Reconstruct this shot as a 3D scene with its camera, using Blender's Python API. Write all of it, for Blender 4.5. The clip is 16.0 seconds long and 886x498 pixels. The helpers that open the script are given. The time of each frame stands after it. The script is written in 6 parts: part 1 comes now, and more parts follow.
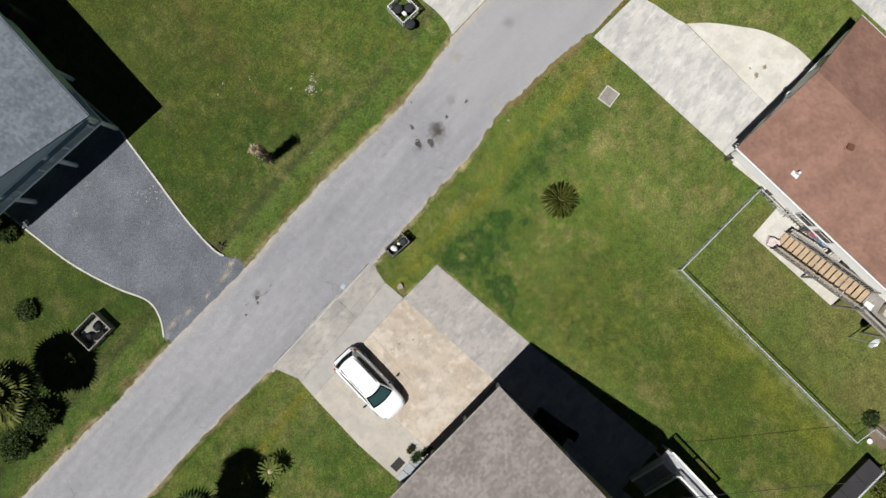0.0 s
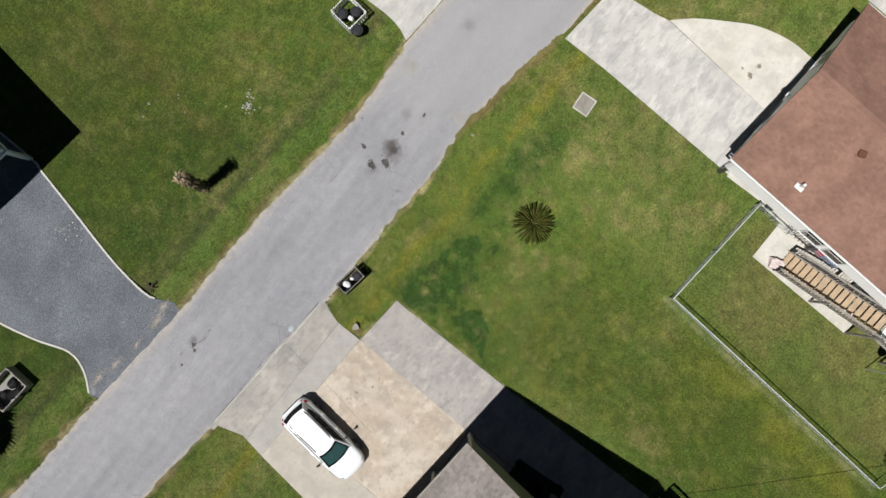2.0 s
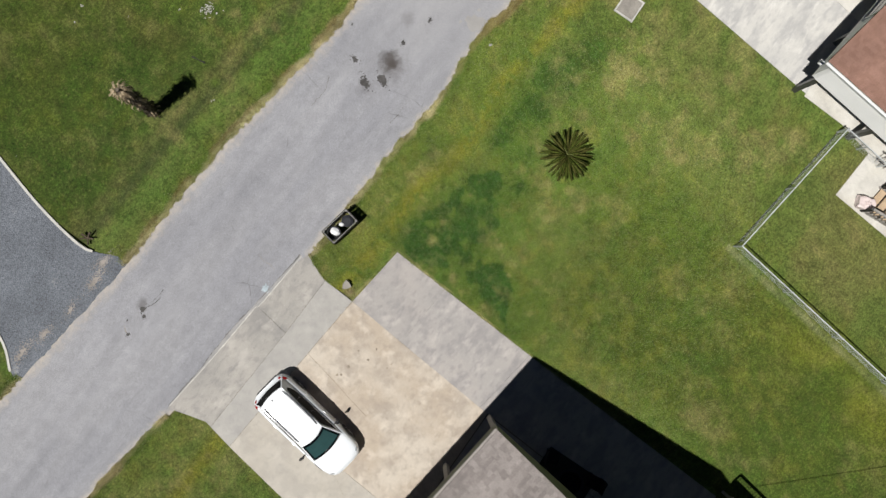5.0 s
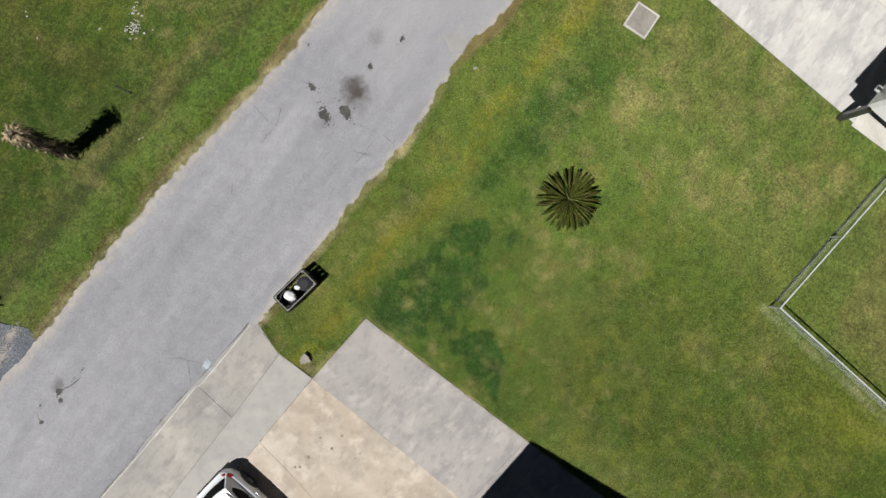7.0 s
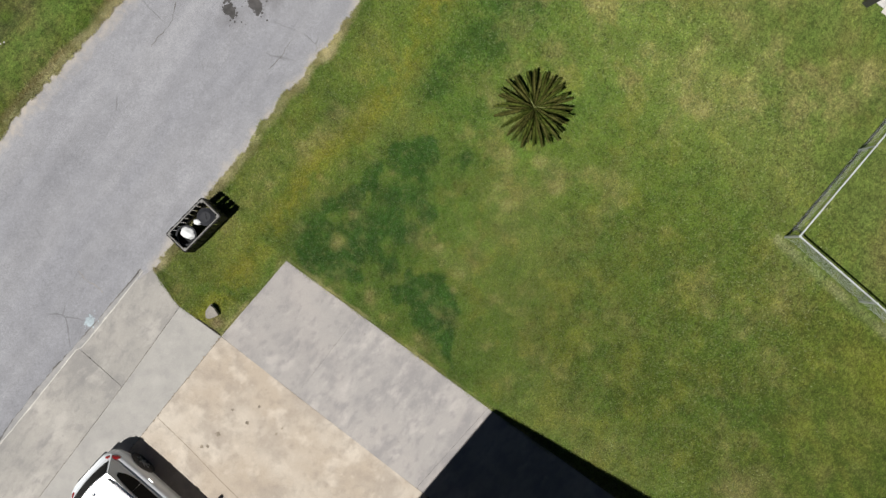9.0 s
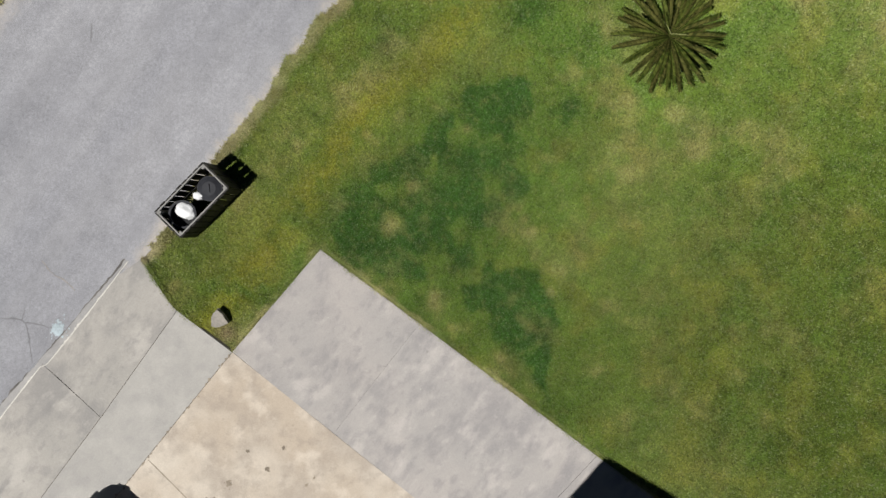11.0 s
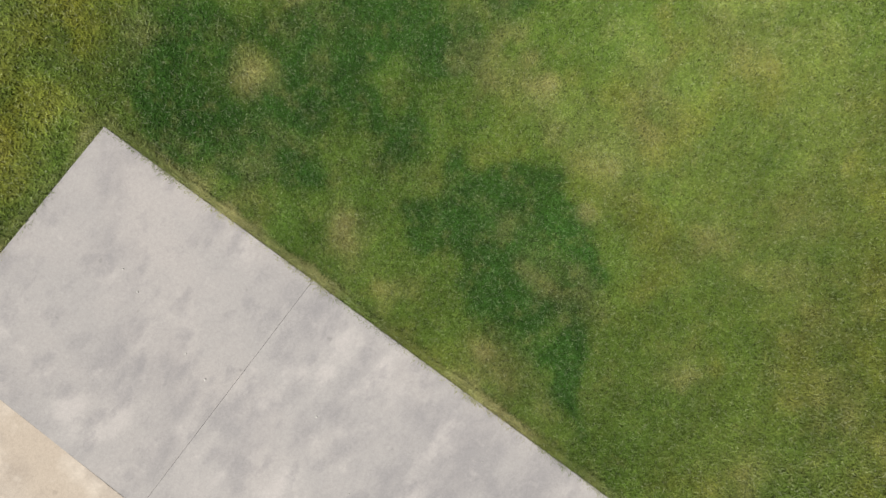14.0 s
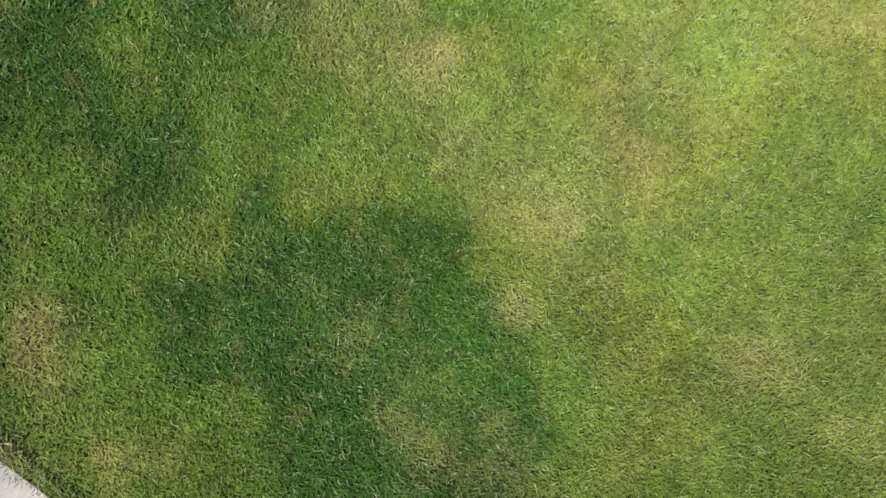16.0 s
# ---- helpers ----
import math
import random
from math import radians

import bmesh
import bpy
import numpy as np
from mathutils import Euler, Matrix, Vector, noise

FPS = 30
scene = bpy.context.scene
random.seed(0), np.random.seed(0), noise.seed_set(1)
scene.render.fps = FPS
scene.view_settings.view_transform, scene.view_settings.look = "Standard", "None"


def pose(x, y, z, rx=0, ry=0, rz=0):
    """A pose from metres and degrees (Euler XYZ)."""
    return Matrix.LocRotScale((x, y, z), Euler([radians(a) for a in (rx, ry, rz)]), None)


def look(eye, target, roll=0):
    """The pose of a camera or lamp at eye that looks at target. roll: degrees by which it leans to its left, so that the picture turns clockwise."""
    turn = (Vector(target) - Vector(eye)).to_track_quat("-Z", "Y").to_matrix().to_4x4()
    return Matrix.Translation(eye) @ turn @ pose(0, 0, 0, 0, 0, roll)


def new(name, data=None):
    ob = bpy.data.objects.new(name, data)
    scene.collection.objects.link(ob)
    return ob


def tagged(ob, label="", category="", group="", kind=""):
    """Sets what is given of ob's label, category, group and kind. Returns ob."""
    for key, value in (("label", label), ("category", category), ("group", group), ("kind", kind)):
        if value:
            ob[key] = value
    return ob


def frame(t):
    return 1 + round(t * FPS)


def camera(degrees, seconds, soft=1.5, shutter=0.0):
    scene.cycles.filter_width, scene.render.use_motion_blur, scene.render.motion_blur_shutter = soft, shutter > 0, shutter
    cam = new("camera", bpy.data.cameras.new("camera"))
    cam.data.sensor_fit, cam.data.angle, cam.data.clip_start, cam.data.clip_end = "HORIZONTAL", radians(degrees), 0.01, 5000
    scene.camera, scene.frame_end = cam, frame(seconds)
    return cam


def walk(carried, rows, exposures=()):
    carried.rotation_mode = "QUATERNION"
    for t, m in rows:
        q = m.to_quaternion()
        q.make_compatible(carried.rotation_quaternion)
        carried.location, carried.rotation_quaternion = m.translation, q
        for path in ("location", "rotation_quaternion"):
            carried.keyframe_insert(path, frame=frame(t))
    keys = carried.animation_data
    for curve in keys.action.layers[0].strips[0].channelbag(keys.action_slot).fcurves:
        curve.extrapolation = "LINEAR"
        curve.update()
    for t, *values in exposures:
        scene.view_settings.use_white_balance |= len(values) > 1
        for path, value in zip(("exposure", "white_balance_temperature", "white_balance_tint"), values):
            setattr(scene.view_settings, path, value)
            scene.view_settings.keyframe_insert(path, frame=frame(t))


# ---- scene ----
cam = camera(53.0, 16.0)
PATH = [
    (0, 0.810, -0.062, 51.524, 0.35, 0.24, -49.75),
    (0.5, 1.280, 0.295, 49.964, 0.59, 0.35, -49.91),
    (1, 2.012, 0.132, 48.442, 0.83, 0.59, -50.31),
    (1.5, 2.494, -0.226, 46.948, 1.11, 0.33, -50.96),
    (2, 2.787, -0.858, 45.501, 1.24, 0.04, -51.57),
    (2.5, 2.687, -1.521, 44.071, 1.27, -0.25, -52.00),
    (3, 2.386, -2.056, 42.643, 1.08, -0.45, -52.24),
    (3.5, 1.929, -2.455, 41.114, 0.94, -0.44, -52.24),
    (3.7, 1.743, -2.459, 40.557, 0.80, -0.45, -52.21),
    (4.05, 1.276, -2.329, 39.454, 0.74, -0.57, -52.20),
    (4.4, 0.894, -1.867, 38.372, 0.58, -0.86, -52.12),
    (4.75, 0.630, -1.226, 37.288, 0.38, -1.25, -52.04),
    (5.1, 0.525, -0.541, 36.201, 0.17, -1.63, -51.95),
    (5.45, 0.618, 0.065, 35.107, 0.01, -1.92, -51.86),
    (5.8, 0.948, 0.485, 34.016, -0.05, -2.04, -51.77),
    (6, 1.179, 0.402, 33.390, 0.23, -1.82, -51.81),
    (6.5, 1.934, 0.498, 31.867, 0.27, -1.95, -52.15),
    (7, 2.849, 0.131, 30.386, 0.04, -1.89, -52.58),
    (7.5, 3.211, -0.619, 28.992, 0.20, -2.10, -53.04),
    (8, 3.079, -1.686, 27.562, 0.70, -2.01, -53.43),
    (8.5, 2.731, -2.430, 26.140, 0.65, -1.95, -53.70),
    (9, 2.251, -2.729, 24.614, 0.28, -1.83, -53.75),
    (9.5, 1.861, -2.628, 23.067, -0.42, -1.42, -53.56),
    (9.7, 1.711, -2.510, 22.508, -0.62, -1.27, -53.47),
    (10.05, 1.513, -2.278, 21.255, -0.74, -0.96, -53.43),
    (10.4, 1.627, -2.123, 20.000, -1.03, -0.17, -53.39),
    (10.75, 1.925, -2.045, 18.701, -1.41, 0.85, -53.34),
    (11.1, 2.290, -2.055, 17.406, -1.79, 1.87, -53.30),
    (11.45, 2.624, -2.182, 16.162, -2.08, 2.66, -53.26),
    (11.8, 2.860, -2.465, 15.025, -2.20, 2.97, -53.33),
    (12, 2.847, -2.726, 14.409, -1.90, 2.94, -53.50),
    (12.5, 2.632, -3.017, 12.897, -2.13, 1.82, -53.79),
    (13, 2.250, -3.257, 11.410, -2.62, 1.26, -53.91),
    (13.5, 1.644, -3.437, 9.960, -1.52, 1.32, -53.75),
    (14, 1.452, -3.300, 8.459, -2.60, 1.89, -53.68),
    (14.5, 1.308, -3.310, 7.050, -2.09, 2.09, -53.52),
    (15, 1.552, -3.371, 5.998, -1.04, 2.07, -53.31),
    (15.5, 1.880, -3.490, 5.126, -0.20, 1.88, -53.25),
    (16, 2.136, -3.823, 4.256, 0.02, 1.18, -53.27),
]
EXPOSURE = [(0.0, -0.17), (9.5, -0.17), (13.0, -0.12), (14.0, -0.06), (15.0, -0.06), (15.5, 0.12), (16.0, 0.40)]
walk(cam, [(t, pose(*p)) for t, *p in PATH], EXPOSURE)

# ---- light ----
SUN_TO = Vector((0.41, -0.10, -1.0)).normalized()
sun_data = bpy.data.lights.new("sun", "SUN")
sun_data.energy, sun_data.angle, sun_data.color = 5.32, radians(0.53), (1.0, 0.975, 0.92)
sun = new("sun", sun_data)
sun.matrix_world = look((0, 0, 60), Vector((0, 0, 60)) + SUN_TO)
world = bpy.data.worlds.new("sky")
scene.world = world
world.use_nodes = True
wn = world.node_tree
sky = wn.nodes.new("ShaderNodeTexSky")
sky.sky_type, sky.sun_disc = "NISHITA", False
sky.sun_elevation = math.asin(-SUN_TO.z)
sky.sun_rotation = math.atan2(-SUN_TO.x, -SUN_TO.y)
sky.air_density, sky.dust_density, sky.ozone_density = 1.0, 0.0, 3.5
wn.links.new(sky.outputs[0], wn.nodes["Background"].inputs[0])
wn.nodes["Background"].inputs[1].default_value = 0.0115


# ---- materials ----
class Nodes:
    """A short way to wire a node material."""

    def __init__(self, name):
        self.mat = bpy.data.materials.new(name)
        self.mat.use_nodes = True
        self.t = self.mat.node_tree
        self.bsdf = self.t.nodes["Principled BSDF"]
        self.geo = self.t.nodes.new("ShaderNodeNewGeometry")
        self.tex = self.t.nodes.new("ShaderNodeTexCoord")
        self.info = self.t.nodes.new("ShaderNodeObjectInfo")

    def put(self, value, socket):
        if isinstance(value, bpy.types.NodeSocket):
            self.t.links.new(value, socket)
        elif isinstance(value, (tuple, list)):
            socket.default_value = (*value, 1.0) if len(value) == 3 and len(socket.default_value) == 4 else value
        else:
            socket.default_value = value

    def noise(self, scale, detail=3.0, rough=0.55, where=None, stretch=None):
        n = self.t.nodes.new("ShaderNodeTexNoise")
        n.inputs["Scale"].default_value, n.inputs["Detail"].default_value, n.inputs["Roughness"].default_value = scale, detail, rough
        where = where or self.geo.outputs["Position"]
        if stretch:
            m = self.t.nodes.new("ShaderNodeMapping")
            m.inputs["Scale"].default_value = stretch
            self.t.links.new(where, m.inputs["Vector"])
            where = m.outputs[0]
        self.t.links.new(where, n.inputs["Vector"])
        return n.outputs[0]

    def voronoi(self, scale, feature="F1"):
        n = self.t.nodes.new("ShaderNodeTexVoronoi")
        n.feature = feature
        n.inputs["Scale"].default_value = scale
        self.t.links.new(self.geo.outputs["Position"], n.inputs["Vector"])
        return n

    def ramp(self, value, lo, hi, to_lo=0.0, to_hi=1.0):
        n = self.t.nodes.new("ShaderNodeMapRange")
        n.interpolation_type = "SMOOTHSTEP"
        for key, v in zip(("Value", "From Min", "From Max", "To Min", "To Max"), (value, lo, hi, to_lo, to_hi)):
            self.put(v, n.inputs[key])
        return n.outputs[0]

    def mix(self, fac, a, b, how="MIX"):
        n = self.t.nodes.new("ShaderNodeMix")
        n.data_type, n.blend_type = "RGBA", how
        self.put(fac, n.inputs[0])
        self.put(a, n.inputs[6])
        self.put(b, n.inputs[7])
        return n.outputs[2]

    def scale(self, colour, fac):
        n = self.t.nodes.new("ShaderNodeVectorMath")
        n.operation = "SCALE"
        self.put(colour, n.inputs[0])
        self.put(fac, n.inputs["Scale"])
        return n.outputs[0]

    def math(self, op, a, b):
        n = self.t.nodes.new("ShaderNodeMath")
        n.operation = op
        self.put(a, n.inputs[0])
        self.put(b, n.inputs[1])
        return n.outputs[0]

    def attribute(self, name):
        n = self.t.nodes.new("ShaderNodeAttribute")
        n.attribute_name = name
        return n.outputs["Color"]

    def bump(self, height, strength, distance):
        n = self.t.nodes.new("ShaderNodeBump")
        n.inputs["Strength"].default_value, n.inputs["Distance"].default_value = strength, distance
        self.put(height, n.inputs["Height"])
        self.t.links.new(n.outputs[0], self.bsdf.inputs["Normal"])

    def done(self, colour, rough=0.8, metal=0.0, spec=0.3):
        self.put(colour, self.bsdf.inputs["Base Color"])
        self.put(rough, self.bsdf.inputs["Roughness"])
        self.put(metal, self.bsdf.inputs["Metallic"])
        self.put(spec, self.bsdf.inputs["Specular IOR Level"])
        return self.mat


def plain(name, colour, rough=0.6, metal=0.0, spec=0.4, grain=40.0, vary=0.18, bump=0.15):
    """A surface of one colour with two scales of variation and a little relief."""
    n = Nodes(name)
    fine, wide = n.noise(grain, 4, where=n.tex.outputs["Object"]), n.noise(grain / 14, 2, where=n.tex.outputs["Object"])
    c = n.scale(colour, n.ramp(n.math("ADD", n.math("MULTIPLY", fine, 0.5), n.math("MULTIPLY", wide, 0.5)), 0.3, 0.7, 1 - vary, 1 + vary))
    n.bump(fine, bump, 0.01)
    return n.done(c, n.ramp(wide, 0.3, 0.7, rough - 0.06, min(1.0, rough + 0.06)), metal, spec)


def concrete(name, colour, warm, stain=0.5, streak=(1, 1, 1)):
    """Cast concrete: cool damp-looking smears, paler scoured blotches, small flakes and grit."""
    n = Nodes(name)
    wide, fine = n.noise(0.45, 4, 0.6), n.noise(130, 3)
    c = n.mix(n.ramp(wide, 0.38, 0.64), colour, warm)
    cool = (0.71 * colour[0], 0.715 * colour[1], 0.75 * colour[2])
    pale = tuple(min(0.72, 1.20 * v) for v in warm)
    c = n.mix(n.ramp(n.noise(0.95, 6, 0.62, stretch=streak), 0.44, 0.64, 0, 0.55 * stain), c, cool)
    c = n.mix(n.ramp(n.noise(1.45, 5, 0.58, stretch=streak), 0.52, 0.68, 0, 0.50 * stain), c, pale)
    c = n.mix(n.ramp(n.noise(3.1, 5, 0.62, stretch=streak), 0.50, 0.68, 0, 0.42 * stain), c, cool)
    c = n.mix(n.ramp(n.noise(4.3, 5, 0.6), 0.60, 0.72, 0, 0.25 * stain), c, pale)
    c = n.mix(n.ramp(n.noise(8.0, 3, 0.5), 0.70, 0.78, 0, 0.35 * stain), c, tuple(0.55 * v for v in colour))
    c = n.scale(c, n.ramp(n.noise(28, 4, 0.7), 0.3, 0.7, 0.95, 1.05))
    c = n.scale(c, n.ramp(fine, 0.3, 0.7, 0.92, 1.08))
    c = n.scale(c, n.ramp(n.info.outputs["Random"], 0, 1, 0.96, 1.04))
    n.bump(fine, 0.25, 0.004)
    return n.done(c, 0.88, spec=0.2)


def asphalt():
    n = Nodes("worn_asphalt")
    wide, mid, fine = n.noise(0.35, 5, 0.6, stretch=(0.35, 1.3, 1)), n.noise(2.2, 5, 0.65), n.noise(55, 3, 0.7)
    c = n.mix(n.ramp(wide, 0.35, 0.65), (0.258, 0.260, 0.285), (0.313, 0.313, 0.335))
    c = n.scale(c, n.ramp(mid, 0.28, 0.72, 0.93, 1.07))
    c = n.scale(c, n.ramp(n.noise(16, 3, 0.7), 0.3, 0.7, 0.92, 1.08))
    c = n.scale(c, n.ramp(fine, 0.3, 0.7, 0.80, 1.20))
    crack = n.voronoi(0.55, "DISTANCE_TO_EDGE")
    warp = n.t.nodes.new("ShaderNodeVectorMath")
    warp.operation = "MULTIPLY_ADD"
    noise_node = n.t.nodes.new("ShaderNodeTexNoise")
    noise_node.inputs["Scale"].default_value = 1.1
    noise_node.inputs["Detail"].default_value = 6
    n.t.links.new(n.geo.outputs["Position"], noise_node.inputs["Vector"])
    n.t.links.new(noise_node.outputs["Color"], warp.inputs[0])
    warp.inputs[1].default_value = (0.55, 0.55, 0)
    n.t.links.new(n.geo.outputs["Position"], warp.inputs[2])
    n.t.links.new(warp.outputs[0], crack.inputs["Vector"])
    line = n.ramp(crack.outputs["Distance"], 0.002, 0.012, 1, 0)
    line = n.math("MULTIPLY", line, n.ramp(n.noise(0.45, 2), 0.57, 0.66, 0, 0.5))
    c = n.mix(line, c, (0.10, 0.10, 0.10))
    # tyre-polished bands and dribbled dirt along the lane
    along = n.noise(0.9, 5, 0.65, stretch=(0.16, 1.5, 1))
    c = n.scale(c, n.ramp(along, 0.32, 0.68, 0.93, 1.05))
    drip = n.noise(2.6, 4, 0.6, stretch=(0.3, 1.4, 1))
    c = n.mix(n.ramp(drip, 0.66, 0.78, 0, 0.30), c, (0.17, 0.165, 0.165))
    # paler towards the east
    place = n.t.nodes.new("ShaderNodeSeparateXYZ")
    n.t.links.new(n.geo.outputs["Position"], place.inputs[0])
    worn = n.ramp(n.math("ADD", place.outputs["X"], n.math("MULTIPLY", n.math("SUBTRACT", wide, 0.5), 8.0)), 3.0, 11.0, 0, 0.6)
    c = n.mix(worn, c, n.scale((0.358, 0.355, 0.370), n.ramp(fine, 0.3, 0.7, 0.84, 1.16)))
    # soft-edged soot: x, y, radius, strength
    ragged = n.noise(3.0, 5, 0.65)
    for x, y, r, strength in ((5.95, 5.05, 0.62, 0.85), (5.93, 4.90, 0.26, 0.80), (5.75, 4.85, 0.95, 0.35), (7.79, 5.54, 0.42, 0.30), (-8.05, 6.85, 0.35, 0.5), (4.5, 5.2, 0.6, 0.25), (13.4, 5.9, 0.5, 0.3)):
        far_ = n.t.nodes.new("ShaderNodeVectorMath")
        far_.operation = "DISTANCE"
        n.t.links.new(n.geo.outputs["Position"], far_.inputs[0])
        far_.inputs[1].default_value = (x, y, 0.04)
        reach = n.math("ADD", n.math("DIVIDE", far_.outputs["Value"], r), n.math("MULTIPLY", n.math("SUBTRACT", ragged, 0.5), 1.3))
        c = n.mix(n.ramp(reach, 0.1, 1.0, strength, 0), c, (0.075, 0.066, 0.063))
    # sandy dust and crumbs washed up along both edges
    side = n.t.nodes.new("ShaderNodeAttribute")
    side.attribute_name = "roadside"
    amount = n.math("ADD", side.outputs["Fac"], n.math("MULTIPLY", n.math("SUBTRACT", n.noise(2.4, 5, 0.7), 0.5), 1.1))
    amount = n.math("MULTIPLY", n.ramp(amount, 0.42, 1.10, 0, 0.80), n.ramp(n.noise(30, 3, 0.7), 0.25, 0.55, 0.35, 1))
    c = n.mix(amount, c, n.mix(n.ramp(n.noise(5.0, 4), 0.40, 0.62), (0.40, 0.370, 0.340), (0.50, 0.435, 0.365)))
    pebble = n.voronoi(70).outputs["Distance"]
    n.bump(pebble, 0.35, 0.006)
    return n.done(c, 0.92, spec=0.2)


def gravel_mat():
    n = Nodes("grey_gravel")
    stone = n.voronoi(22)
    c = n.scale((0.140, 0.152, 0.176), n.ramp(n.noise(26, 2, 0.6), 0.3, 0.7, 0.6, 1.45))
    c = n.scale(c, n.ramp(n.noise(0.5, 4), 0.3, 0.7, 0.86, 1.16))
    pale = n.math("MULTIPLY", n.ramp(n.noise(1.1, 4), 0.60, 0.72), n.ramp(n.noise(9, 3), 0.45, 0.65))
    c = n.mix(n.math("MULTIPLY", pale, 0.5), c, (0.42, 0.42, 0.42))
    n.bump(stone.outputs["Distance"], 0.9, 0.03)
    return n.done(c, 0.9, spec=0.2)


def turf(name, island):
    """Grass: the tone of each place comes from the lawn's own patches, the blades vary one by one."""
    n = Nodes(name)
    c = n.attribute("tone")
    if island:
        r = n.geo.outputs["Random Per Island"]
        c = n.mix(n.ramp(n.noise(5.0, 5, 0.7), 0.50, 0.74, 0, 0.38), c, (0.17, 0.165, 0.055))
        c = n.mix(n.ramp(r, 0.76, 1.0, 0, 0.40), c, (0.255, 0.272, 0.180))
        c = n.scale(c, n.ramp(n.math("FRACT", n.math("MULTIPLY", r, 17.3), 0), 0, 1, 1.30, 1.86))
        c = n.scale(c, n.ramp(n.noise(14, 4, 0.7), 0.3, 0.7, 0.80, 1.20))
    else:
        fine, mid, tuft = n.noise(40, 3, 0.75), n.noise(8, 5, 0.7), n.noise(2.0, 5, 0.65)
        c = n.mix(n.ramp(n.noise(5.0, 5, 0.7), 0.50, 0.74, 0, 0.42), c, (0.17, 0.16, 0.05))
        c = n.scale(c, n.ramp(fine, 0.28, 0.72, 0.52, 1.48))
        c = n.scale(c, n.ramp(n.noise(17, 4, 0.7), 0.3, 0.7, 0.66, 1.34))
        c = n.scale(c, n.ramp(mid, 0.3, 0.7, 0.70, 1.30))
        c = n.scale(c, n.ramp(tuft, 0.3, 0.7, 0.9, 1.1))
        n.bump(fine, 0.8, 0.03)
    n.put(1.0, n.bsdf.inputs["Diffuse Roughness"])
    return n.done(c, 0.75, spec=0.15)


def shingle(name, a, b):
    n = Nodes(name)
    r = n.geo.outputs["Random Per Island"]
    c = n.mix(n.ramp(r, 0, 1), a, b)
    c = n.scale(c, n.ramp(n.noise(0.9, 4, 0.6), 0.3, 0.7, 0.86, 1.14))
    c = n.scale(c, n.ramp(n.noise(60, 2), 0.3, 0.7, 0.78, 1.22))
    n.bump(n.noise(90, 2), 0.3, 0.004)
    return n.done(c, 0.93, spec=0.15)


def leaf(name, a, b, rough=0.5):
    n = Nodes(name)
    r = n.geo.outputs["Random Per Island"]
    c = n.mix(r, a, b)
    c = n.scale(c, n.ramp(n.noise(14, 3), 0.3, 0.7, 0.8, 1.2))
    return n.done(c, rough, spec=0.08)


